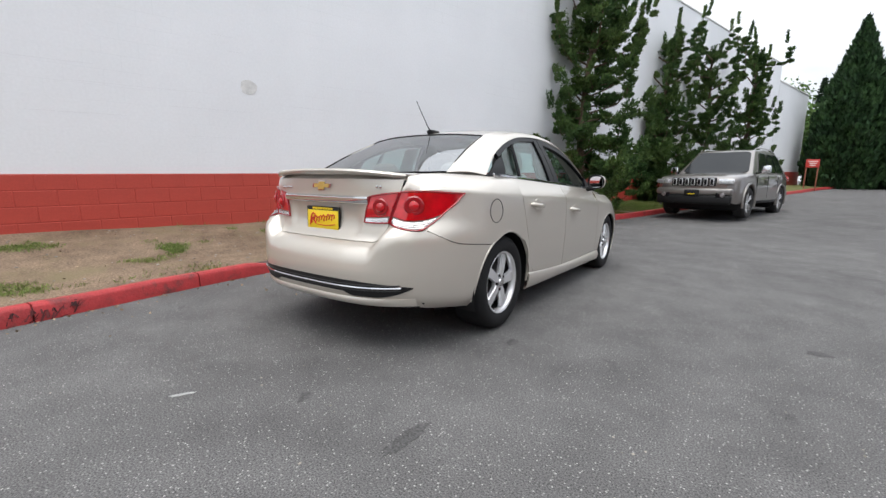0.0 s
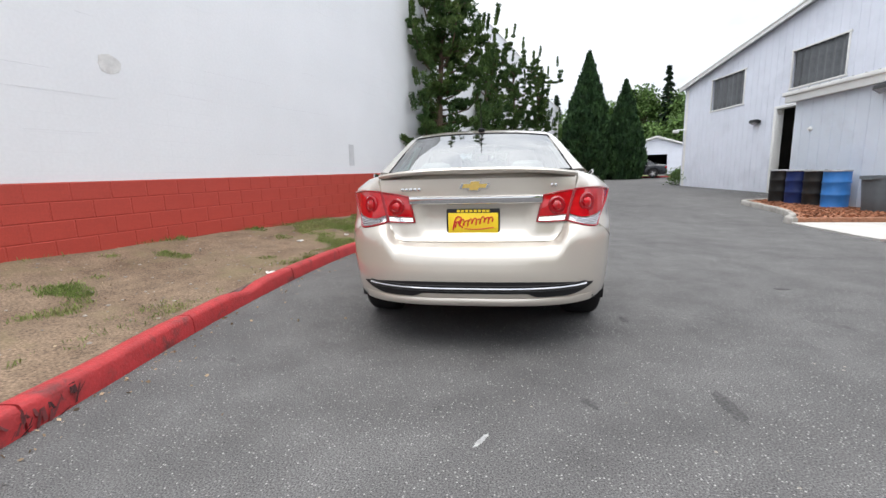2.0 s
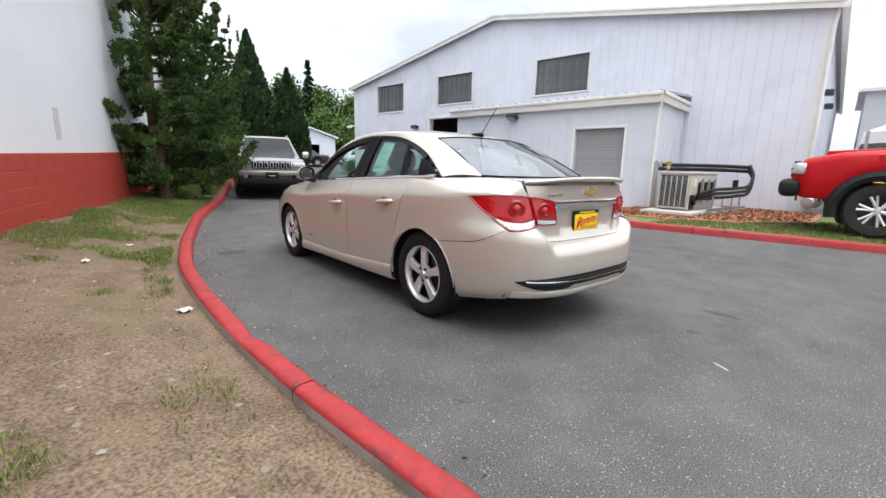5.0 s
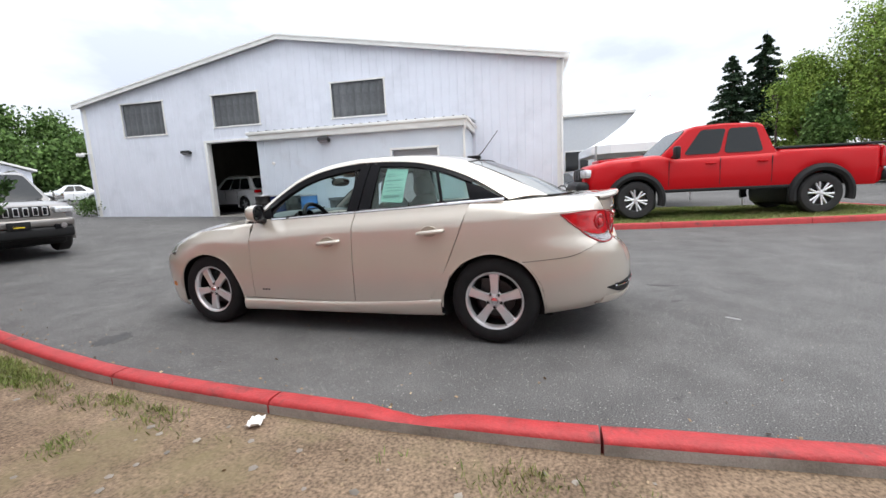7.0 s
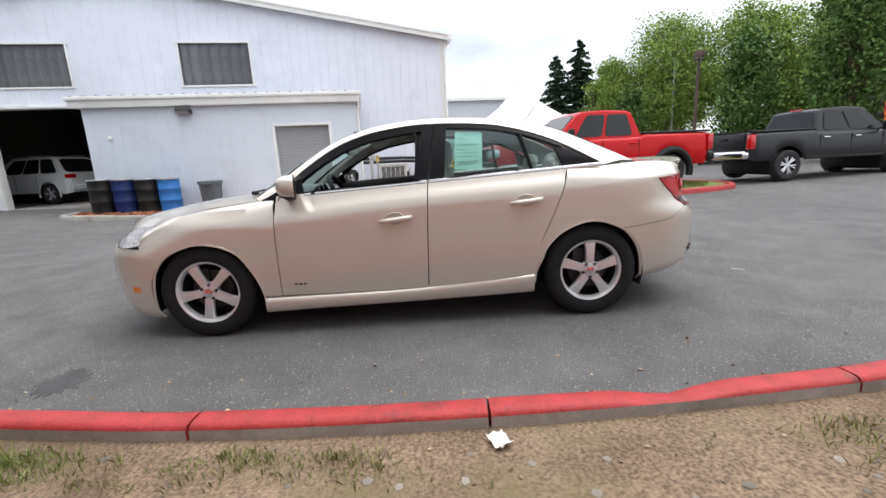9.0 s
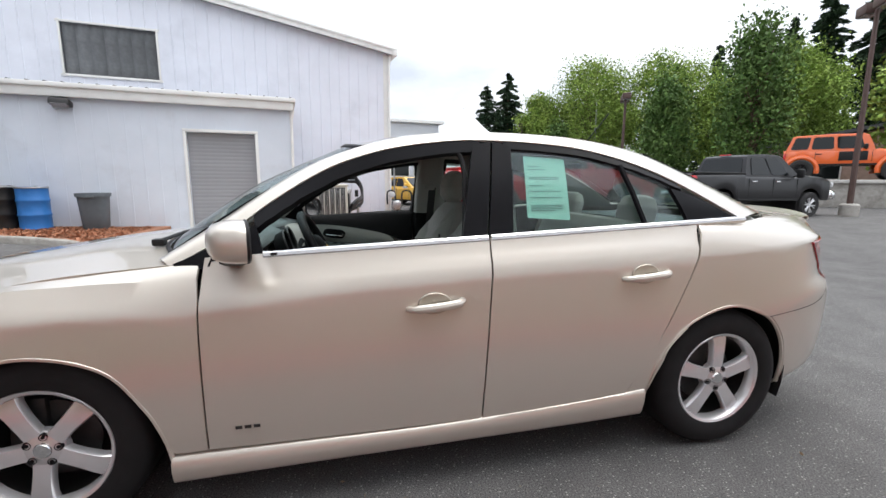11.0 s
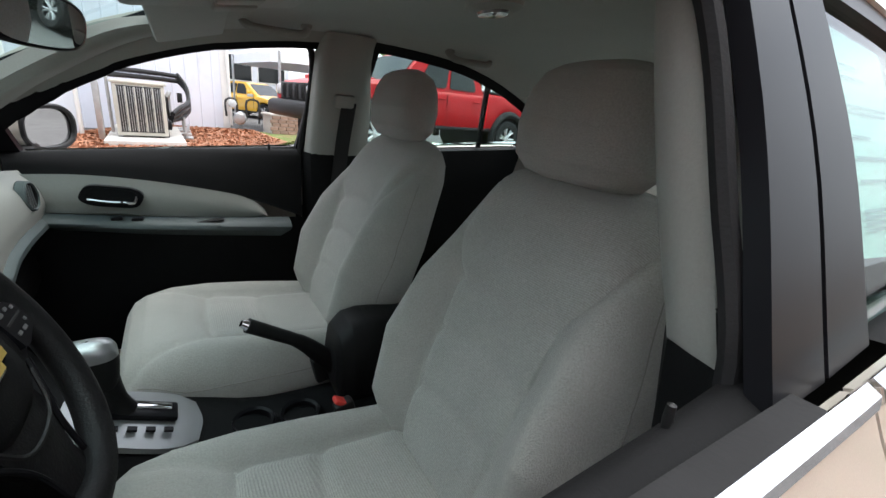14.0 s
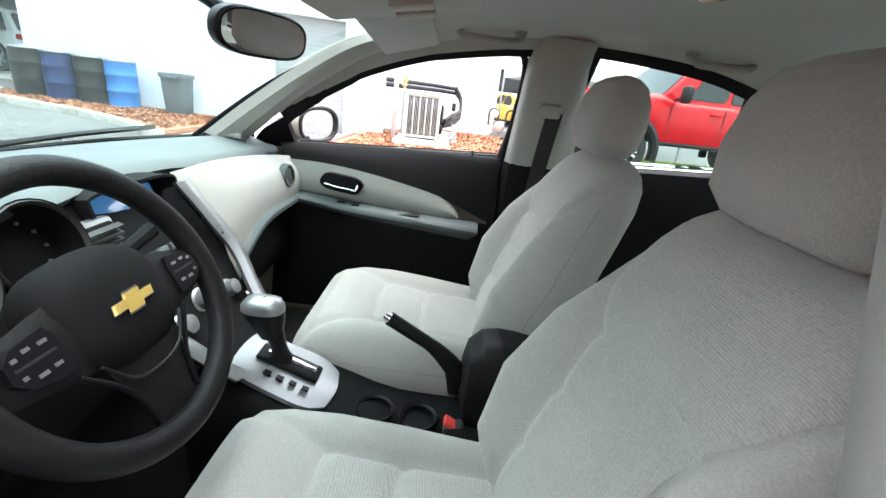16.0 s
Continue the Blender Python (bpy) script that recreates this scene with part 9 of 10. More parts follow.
        part("sill_strip", Shape().box((s * (W * 0.97), (wf + wr) / 2, p["sill"] + 0.03), (0.06, (wf - wr) - 2 * ar - 0.05, 0.07), bevel=0.02), p.get("sill_mat", BLACK_PLASTIC), v)
    gz0, gz1, gw = p["grille"]
    gr = part("grille", Shape().box((0, p["y1"] - 0.02, (gz0 + gz1) / 2), (gw, 0.09, gz1 - gz0), bevel=0.03), BLACK_PLASTIC, v)
    for x in p.get("slots", ()):
        part("grille_slot", Shape().box((x, p["y1"] + 0.03, (gz0 + gz1) / 2), (gw / len(p["slots"]) * 0.62, 0.02, (gz1 - gz0) * 0.82), bevel=0.008), p.get("slot_mat", CHROME), gr)
        part("slot_opening", Shape().box((x, p["y1"] + 0.036, (gz0 + gz1) / 2), (gw / len(p["slots"]) * 0.42, 0.02, (gz1 - gz0) * 0.64), bevel=0.006), GLOSS_BLACK, gr)
    for y, z, sx, sy, sz, mat in p["bumpers"]:
        part("bumper", Shape().box((0, y, z), (sx, sy, sz), bevel=min(sy, sz) * 0.35, seg=3), mat, v)
    return v


def pickup(label, m, paint, fender, chrome_bumper, group):
    """A crew-cab pickup with an open load bed."""
    p = dict(r=0.415, front=1.78, rear=-1.79, track=1.74, tyre=0.29, sill=0.56, arch=0.52, paint=paint, y0=-2.95, y1=2.86, group=group,
             tops=[(-2.95, 1.34), (-1.0, 1.36), (-0.96, 1.30), (1.02, 1.28), (1.3, 1.36), (2.3, 1.29), (2.7, 1.20), (2.86, 1.08)], widths=[(-2.95, 0.98), (-1.9, 1.0), (2.2, 1.0), (2.86, 0.93)],
             cab=(1.32, 0.66, -0.75, -0.96, 1.27, 1.93, 0.93, 0.74), side_panes=[(0.20, 0.52), (0.56, 0.90)], door_cuts=(1.12, 0.12, -0.86), handles=(0.30, -0.68), handle=CHROME if chrome_bumper else paint,
             mirror=BLACK_PLASTIC, mirror_high=0.27, lamp=(0.76, 0.09, 1.04, (0.32, 0.22, 0.19)), tail=(0.90, 1.10, (0.17, 0.16, 0.40)), grille=(0.86, 1.17, 1.16), slots=(-0.42, -0.14, 0.14, 0.42), slot_mat=BLACK_PLASTIC if not chrome_bumper else CHROME,
             flare=0.085 if fender else 0.0, rim=ALLOY, rim_share=0.60, spokes=6,
             bumpers=[(2.88, 0.72, 1.90, 0.30, 0.30, BLACK_PLASTIC if not chrome_bumper else CHROME), (-3.02, 0.74, 1.84, 0.24, 0.24, CHROME if chrome_bumper else BLACK_PLASTIC)])
    v = far_vehicle("pickup_truck", label, "pickup truck", m, p)
    part("bed_liner", Shape().box((0, -1.95, 1.385), (1.56, 1.78, 0.02)), BLACK_PLASTIC, v, smooth=0)
    for s in (-1, 1):
        part("bed_rail", Shape().box((s * 0.88, -1.95, 1.375), (0.13, 1.95, 0.05), bevel=0.02), BLACK_PLASTIC, v)
    part("tailgate", Shape().box((0, -2.955, 1.10), (1.46, 0.05, 0.46), bevel=0.02), paint if chrome_bumper else BLACK_PLASTIC, v)
    part("tailgate_handle", Shape().box((0, -2.99, 1.20), (0.28, 0.03, 0.09), bevel=0.01), BLACK_PLASTIC, v)
    part("hood_bulge", Shape().box((0, 1.98, 1.335), (0.92, 1.0, 0.07), rot=spin(-3.5, "X"), bevel=0.03), paint, v)
    part("roof_lamp", Shape().box((0, -0.72, 1.955), (0.36, 0.07, 0.04), bevel=0.012), RED_LENS, v)
    return v


def suv(name, label, m, paint, category="suv"):
    p = dict(r=0.38, front=1.43, rear=-1.43, track=1.62, tyre=0.26, sill=0.36, arch=0.45, paint=paint, y0=-2.32, y1=2.38,
             tops=[(-2.32, 1.10), (-2.1, 1.13), (0.9, 1.08), (1.15, 1.10), (1.95, 1.04), (2.25, 0.97), (2.38, 0.84)], widths=[(-2.32, 0.90), (-1.4, 0.95), (1.4, 0.95), (2.1, 0.92), (2.38, 0.84)],
             cab=(1.12, 0.36, -1.62, -2.12, 1.07, 1.71, 0.87, 0.66), side_panes=[(0.14, 0.40), (0.43, 0.66), (0.69, 0.92)], door_cuts=(0.95, 0.0, -0.95), handles=(0.18, -0.8),
             mirror=CHROME if paint is JEEP_GREY else paint, lamp=(0.69, 0.045, 0.885, (0.34, 0.20, 0.125)), tail=(0.76, 1.0, (0.28, 0.2, 0.15)), grille=(0.765, 0.975, 1.0), slots=tuple(-0.414 + 0.138 * k for k in range(7)), slot_mat=ALLOY,
             flare=0.03, flare_mat=paint, rim=ALLOY, bumpers=[(2.35, 0.645, 1.70, 0.17, 0.17, paint), (2.35, 0.455, 1.66, 0.15, 0.22, BLACK_PLASTIC), (-2.34, 0.58, 1.76, 0.18, 0.22, paint)])
    v = far_vehicle(name, label, category, m, p)
    for s in (-1, 1):
        part("fog_surround", Shape().box((s * 0.66, 2.395, 0.565), (0.30, 0.05, 0.13), rot=spin(s * -8), bevel=0.03), GLOSS_BLACK, v)
        part("roof_rail", Shape().tube(catmull([(s * 0.60, 0.15, 1.73), (s * 0.61, 0.0, 1.78), (s * 0.61, -1.3, 1.78), (s * 0.60, -1.5, 1.73)], 14), 0.018, 6), STEEL, v)
        part("fog_lamp", Shape().lathe([(0.06, 0.0), (0.05, 0.03), (0.001, 0.035)], 14, Matrix.Translation((s * 0.66, 2.42, 0.57)) @ spin(-90, "X")), CLEAR_LENS, v)
    plate = part("number_plate", Shape().box((0, 2.44, 0.61), (0.34, 0.015, 0.15), bevel=0.004), BLACK_PLASTIC, v, "blank dealer plate")
    part("plate_band", Shape().box((0, 2.449, 0.585), (0.16, 0.006, 0.02)), PLATE_YELLOW, plate)
    return v


def saloon_far(name, label, m, paint):
    p = dict(r=0.32, front=1.36, rear=-1.34, track=1.52, tyre=0.21, sill=0.24, arch=0.37, paint=paint, y0=-2.25, y1=2.3,
             tops=[(-2.25, 0.92), (-1.7, 0.98), (-1.0, 0.94), (0.8, 0.91), (1.1, 0.94), (1.9, 0.82), (2.3, 0.62)], widths=[(-2.25, 0.80), (-1.4, 0.89), (1.4, 0.89), (2.3, 0.74)],
             cab=(1.05, 0.25, -0.85, -1.62, 0.91, 1.42, 0.82, 0.60), side_panes=[(0.20, 0.47), (0.50, 0.78)], door_cuts=(0.85, -0.1, -0.95), handles=(0.05, -0.85), mirror=paint,
             lamp=(0.60, 0.16, 0.66, (0.34, 0.22, 0.12)), tail=(0.64, 0.78, (0.34, 0.12, 0.14)), grille=(0.48, 0.64, 0.7), bumpers=[(2.28, 0.42, 1.5, 0.16, 0.2, paint), (-2.24, 0.45, 1.52, 0.14, 0.22, paint)])
    return far_vehicle(name, label, "car", m, p)


def off_roader(label, m):
    p = dict(r=0.43, front=1.42, rear=-1.42, track=1.66, tyre=0.30, sill=0.62, arch=0.50, paint=CAR_ORANGE, y0=-2.05, y1=1.98,
             tops=[(-2.05, 1.24), (0.6, 1.22), (0.9, 1.24), (1.7, 1.18), (1.98, 1.12)], widths=[(-2.05, 0.80), (0.7, 0.80), (1.0, 0.72), (1.98, 0.66)],
             cab=(0.78, 0.52, -1.78, -1.98, 1.21, 1.84, 0.77, 0.68), side_panes=[(0.10, 0.40), (0.44, 0.70), (0.74, 0.95)], door_cuts=(0.70, -0.25, -1.0), handles=(-0.1, -0.9), handle=BLACK_PLASTIC,
             mirror_high=0.2, lamp=(0.46, 0.0, 1.0, (0.2, 0.1, 0.2)), tail=(0.7, 1.0, (0.12, 0.1, 0.24)), grille=(0.82, 1.1, 0.62), slots=tuple(-0.24 + 0.08 * k for k in range(7)), slot_mat=CAR_ORANGE,
             flare=0.10, flare_mat=CAR_ORANGE, rim=GLOSS_BLACK, rim_share=0.58, sill_mat=BLACK_PLASTIC, bumpers=[(2.2, 0.72, 1.60, 0.26, 0.22, BLACK_PLASTIC), (-2.16, 0.72, 1.5, 0.18, 0.2, BLACK_PLASTIC)])
    v = far_vehicle("off_roader", label, "off-road car", m, p)
    part("door_panel", Shape().box((0.812, 0.15, 0.98), (0.02, 0.85, 0.36), bevel=0.01), BLACK_PLASTIC, v, "matt black door decal")
    part("door_panel", Shape().box((-0.812, 0.15, 0.98), (0.02, 0.85, 0.36), bevel=0.01), BLACK_PLASTIC, v, "matt black door decal")
    return v


def stand(x, y, heading, lift=0.0):
    """A pose on the yard: nose turned heading degrees left of +y."""
    return Matrix.Translation((x, y, rise(x, y) + lift)) @ spin(heading)


suv("grey_suv", "grey-brown metallic suv with chrome seven-slot grille and roof rails", stand(1.76, 10.46, 180 - 15), JEEP_GREY)
pickup("shiny red crew-cab pickup with black fender flares on the lawn", stand(8.38, -4.72, 9.0, 0.15) @ Matrix.Scale(1.06, 4), TRUCK_RED, True, False, "parked pickups")
pickup("dark grey crew-cab pickup with chrome bumper and red tail lights", stand(9.2, -12.05, 184.5), TRUCK_DARK, False, True, "parked pickups")
suv("white_suv", "white suv parked inside the dark workshop", B_M @ Matrix.Translation((-15.5, 3.5, 0.30)) @ spin(70), CAR_WHITE)
saloon_far("black_saloon", "black saloon parked before the cypresses", stand(10.6, 30.6, 70), CAR_BLACK)
saloon_far("dark_car", "dark car standing in the far shed", stand(14.6, 41.5, 190), CAR_BLACK)
saloon_far("white_car", "white saloon parked far behind the yard", stand(18.2, 36.0, 75), CAR_WHITE)
off_roader("bright orange off-roader with black wheels on a stone wall", stand(11.7, -19.9, 128, 1.02))
saloon_far("yellow_car", "yellow sports car with dark roof beyond the building", stand(20.6, -2.9, 125), CAR_YELLOW)
saloon_far("black_car", "black car parked beyond the building", stand(24.0, -0.2, 120), CAR_BLACK)
for cx, cy, ch, cp, cl in ((22.2, -15.7, 100, CAR_WHITE, "white car in the far sales row"), (20.8, -17.9, 100, NAVY_DRUM, "dark blue car in the far sales row"), (24.2, -12.9, 95, CAR_BLACK, "black car in the far sales row"), (27.0, -10.2, 95, STEEL, "silver car in the far sales row"), (17.4, -22.2, 110, CAR_WHITE, "pale car on the far bank")):
    saloon_far("sales_car", cl, stand(cx, cy, ch, 0.25), cp)


# ---- things round the yard ----
def drum(x, y, mat, label, bands=(0.30, 0.60)):
    """A steel or plastic barrel with rolling hoops, rims and bungs."""
    z = rise(x, y) + 0.11
    d = thing("oil_drum", label, "drum", Matrix.Translation((x, y, z)) @ spin(17 * x * y), "drums against the annex")
    prof = [(0.001, 0.02), (0.25, 0.02), (0.26, 0.0), (0.268, 0.012), (0.262, 0.03)]
    for b in bands:
        prof += [(0.262, b - 0.035), (0.275, b - 0.012), (0.275, b + 0.012), (0.262, b + 0.035)]
    prof += [(0.262, 0.84), (0.271, 0.858), (0.267, 0.88), (0.254, 0.88), (0.248, 0.86), (0.001, 0.86)]
    part("shell", Shape().lathe(prof, 28), mat, d)
    part("bung", Shape().lathe([(0.036, 0.858), (0.036, 0.884), (0.026, 0.89), (0.001, 0.89)], 12, Matrix.Translation((0.17, 0.05, 0))), BLACK_PLASTIC, d)
    part("rim_band", Shape().lathe([(0.270, 0.845), (0.276, 0.855), (0.276, 0.872), (0.270, 0.882)], 28), STEEL, d)
    return d


for dx, dy, dm, dl, db in ((8.16, 6.76, BLUE_DRUM, "bright blue drum standing on mulch", (0.30, 0.60)), (8.09, 7.31, BLACK_DRUM, "dark brown oil drum with rusty stains", (0.30, 0.60)), (8.01, 7.86, NAVY_DRUM, "navy blue oil drum beside the annex", (0.30, 0.60)),
                           (7.93, 8.41, BLACK_DRUM, "black oil drum with pale rings", (0.30, 0.60))):
    drum(dx, dy, dm, dl, db)


def waste_bin(x, y):
    z = rise(x, y) + 0.11
    b = thing("waste_bin", "dark grey tapered plastic waste bin on mulch", "bin", Matrix.Translation((x, y, z)) @ spin(8))
    rows = []
    for h, s in ((0.0, 0.205), (0.02, 0.215), (0.35, 0.235), (0.66, 0.255), (0.70, 0.258), (0.70, 0.285), (0.76, 0.29), (0.775, 0.285), (0.775, 0.262), (0.1, 0.2)):
        rows.append([(s * (1 if abs(math.cos(a)) > 0.38 else 1) * math.copysign(abs(math.cos(a)) ** 0.55, math.cos(a)), s * math.copysign(abs(math.sin(a)) ** 0.55, math.sin(a)), h) for a in np.linspace(0, 2 * math.pi, 29)[:-1]])
    part("body", Shape().grid(rows, close_u=True), BIN_GREY, b)
    for s in (-1, 1):
        part("handle", Shape().box((s * 0.295, 0, 0.70), (0.03, 0.2, 0.05), bevel=0.012), BIN_GREY, b)
    part("inside", Shape().box((0, 0, 0.10), (0.36, 0.36, 0.02)), BLACK_PLASTIC, b)


waste_bin(8.28, 5.72)


def air_unit():
    """A row of cooling modules behind one louvred casing on a concrete pad, with insulated pipes."""
    g = 0.13
    base = thing("concrete_pad", "pale concrete pad under the cooling unit", "pad", Matrix.Translation((0, 0, 0)))
    part("slab", Shape().box((9.45, 0.72, g + 0.02), (3.1, 1.15, 0.12), rot=spin(2), bevel=0.015), PALE_CONCRETE, base)
    u = thing("cooling_unit", "beige louvred outdoor cooling unit with black insulated pipes", "air conditioner", Matrix.Translation((8.42, 0.72, g + 0.08)) @ spin(2))
    part("casing", Shape().box((0.93, 0, 0.46), (1.84, 0.74, 0.86), bevel=0.02), AC_PAINT, u)
    part("top_cover", Shape().box((0.93, 0, 0.905), (1.90, 0.80, 0.04), bevel=0.012), AC_PAINT, u)
    for y in (-0.34, 0.34):
        part("foot", Shape().box((0.93, y, 0.015), (1.7, 0.08, 0.05), bevel=0.008), STEEL, u)
    fin = mesh_of("fin", Shape().box((0, 0, 0), (0.035, 0.016, 0.74), bevel=0.004), AC_PAINT)
    part("coil", Shape().box((0.005, 0, 0.47), (0.012, 0.64, 0.76)), DARK_METAL, u)
    for k in range(6):
        piece("fin", fin, u, Matrix.Translation((-0.015, -0.32 + k * 0.128, 0.47)))
    slat = mesh_of("louvre", Shape().box((0, 0, 0), (0.02, 0.008, 0.72), bevel=0.002), STEEL)
    for k in range(20):
        piece("louvre", slat, u, Matrix.Translation((-0.008, -0.30 + k * 0.032, 0.47)))
    part("label", Shape().box((0.32, -0.374, 0.68), (0.13, 0.006, 0.2)), PAPER_WHITE, u, "white paper label")
    part("service_hatch", Shape().box((0.22, -0.376, 0.2), (0.34, 0.012, 0.36), bevel=0.006), BLACK_PLASTIC, u, "black service hatch")
    for k in range(3):
        part("valve_box", Shape().box((0.55 + 0.45 * k, -0.40, 0.50), (0.08, 0.06, 0.4), bevel=0.02), BLACK_PLASTIC, u)
        part("cable", Shape().tube(catmull([(0.55 + 0.45 * k, -0.42, 0.68), (0.56 + 0.45 * k, -0.47, 0.78), (0.62 + 0.45 * k, -0.44, 0.70), (0.6 + 0.45 * k, -0.46, 0.2)], 14), 0.022, 7), STEEL, u)
    part("gauge", Shape().lathe([(0.09, 0.0), (0.09, 0.05), (0.075, 0.06), (0.001, 0.06)], 18, Matrix.Translation((0.25, -0.38, 0.22)) @ spin(90, "X")), GLOSS_BLACK, u)
    pr = thing("insulated_pipes", "black insulated pipe run rising from the pad to the wall", "pipes")
    for k, dz in enumerate((0.0, 0.10, 0.20)):
        line = catmull([(8.75, 0.30 - 0.02 * k, 0.50 + dz * 0.6), (9.3, 0.12, 0.52 + dz), (10.6, -0.02, 0.55 + dz), (11.25, -0.08, 0.62 + dz), (11.55, -0.06, 1.0 + dz * 0.5), (11.72, 0.1, 1.2 + dz * 0.8)], 30)
        part("pipe", Shape().tube(line, 0.042, 8), BLACK_PLASTIC, pr)
    for k, dz in enumerate((0.0, 0.11)):
        part("wall_pipe", Shape().tube(catmull([(11.72, 0.1, 1.2 + dz), (11.3, 0.55, 1.22 + dz), (10.0, 1.35, 1.22 + dz), (9.5, 1.9, 1.22 + dz)], 20), 0.05, 8), BLACK_PLASTIC, pr)
    for x in (9.2, 9.9, 10.6, 11.2):
        part("strut", Shape().tube([(x, 0.08, 0.12), (x, 0.08, 0.55)], 0.02, 6), STEEL, pr)
        part("bracket", Shape().box((x, 0.1, 0.16), (0.3, 0.3, 0.05), bevel=0.01), STEEL, pr)
    part("rail", Shape().box((10.1, 0.02, 0.24), (2.3, 0.05, 0.05), rot=spin(-3)), STEEL, pr)
    part("junction_box", Shape().box((10.75, 0.1, 0.86), (0.14, 0.1, 0.2), bevel=0.01), BLACK_PLASTIC, pr)
    mt = thing("gas_meter", "grey gas meter with bent pipes on the wall", "meter")
    part("tank", Shape().lathe([(0.001, -0.3), (0.12, -0.29), (0.16, -0.24), (0.16, 0.24), (0.12, 0.29), (0.001, 0.3)], 18, Matrix.Translation((12.25, -1.28, 0.42)) @ spin(90, "Y") @ spin(8, "X")), STEEL, mt)
    part("dial", Shape().lathe([(0.10, -0.05), (0.10, 0.05), (0.001, 0.06)], 16, Matrix.Translation((12.15, -1.1, 0.78)) @ spin(-80, "Y")), STEEL, mt)
    for ya, yb in ((-0.95, -1.2), (-1.45, -1.75)):
        part("pipe", Shape().tube(catmull([(12.2, ya, 0.45), (12.2, ya, 0.85), (12.2, (ya + yb) / 2, 0.92), (12.2, yb, 0.85), (12.2, yb, 0.3)], 16), 0.028, 7), DARK_METAL, mt)
    part("regulator", Shape().lathe([(0.001, -0.03), (0.08, -0.03), (0.08, 0.03), (0.001, 0.05)], 14, Matrix.Translation((12.18, -1.55, 1.02))), STEEL, mt)
    post = thing("conduit_post", "grey conduit post with round caps beside the annex corner", "post")
    part("conduit", Shape().box((8.72, 1.34, 0.75), (0.09, 0.09, 1.3), bevel=0.01), STEEL, post)
    part("meter_head", Shape().lathe([(0.07, 0.0), (0.085, 0.03), (0.085, 0.12), (0.07, 0.16), (0.001, 0.17)], 14, Matrix.Translation((8.72, 1.28, 1.28))), STEEL, post)
    part("brass_tap", Shape().lathe([(0.03, 0.0), (0.06, 0.05), (0.04, 0.1), (0.075, 0.14), (0.075, 0.2), (0.001, 0.22)], 12, Matrix.Translation((9.15, 1.22, 1.2))), material("brass", (0.5, 0.36, 0.14), 0.4, metal=0.8, var=0.15, scale=30), post)
    part("tap_pipe", Shape().tube([(9.15, 1.22, 0.1), (9.15, 1.22, 1.22)], 0.025, 8), STEEL, post)


air_unit()


def planter():
    """A low brick box with a stone ledge at the corner of the building."""
    b = thing("brick_planter", "low weathered brown brick box with concrete ledge", "planter", Matrix.Translation((11.8, -2.3, 0.1)) @ spin(8))
    part("core", Shape().box((0, 0, 0.24), (0.66, 0.86, 0.48)), PALE_CONCRETE, b)
    br = mesh_of("brick", Shape().box((0, 0, 0), (0.05, 0.195, 0.085), bevel=0.006, seg=1), BRICK_BROWN)
    for row in range(5):
        for k in range(4):
            piece("brick", br, b, Matrix.Translation((-0.345, -0.31 + k * 0.206 + (0.05 if row % 2 else 0), 0.055 + row * 0.095)))
        for k in range(3):
            piece("brick", br, b, Matrix.Translation((-0.21 + k * 0.206, -0.445, 0.055 + row * 0.095)) @ spin(90))
    part("ledge", Shape().box((0, 0, 0.5), (0.74, 0.94, 0.05), bevel=0.01), PALE_CONCRETE, b)


planter()


def tent():
    t = thing("white_tent", "white peaked canopy tent with scalloped valance on steel legs", "tent", Matrix.Translation((14.1, -4.1, rise(14.1, -4.1))) @ spin(8))
    h, z0, z1 = 2.3, 2.2, 3.95
    rows = []
    for f, z in ((1.0, z0), (0.62, z0 + 0.42), (0.32, z0 + 0.95), (0.12, z0 + 1.5), (0.02, z1 - z0 + z0)):
        ring = []
        for k in range(24):
            a = 2 * math.pi * (k + 0.5) / 24
            q = max(abs(math.cos(a)), abs(math.sin(a)))
            ring.append((h * f * math.cos(a) / q, h * f * math.sin(a) / q, z))
        rows.append(ring)
    part("canopy", Shape().grid(rows, close_u=True), TENT_WHITE, t, smooth=60)
    part("valance", Shape().grid([rows[0], [(x * 1.005, y * 1.005, z0 - 0.28) for x, y, z in rows[0]]], close_u=True), TENT_WHITE, t, smooth=0)
    for sx in (-1, 1):
        for sy in (-1, 1):
            part("leg", Shape().tube([(sx * h * 0.97, sy * h * 0.97, 0), (sx * h * 0.97, sy * h * 0.97, z0)], 0.035, 8), STEEL, t)
    part("finial", Shape().lathe([(0.05, z1 - 0.05), (0.04, z1 + 0.1), (0.001, z1 + 0.14)], 8), TENT_WHITE, t)


tent()


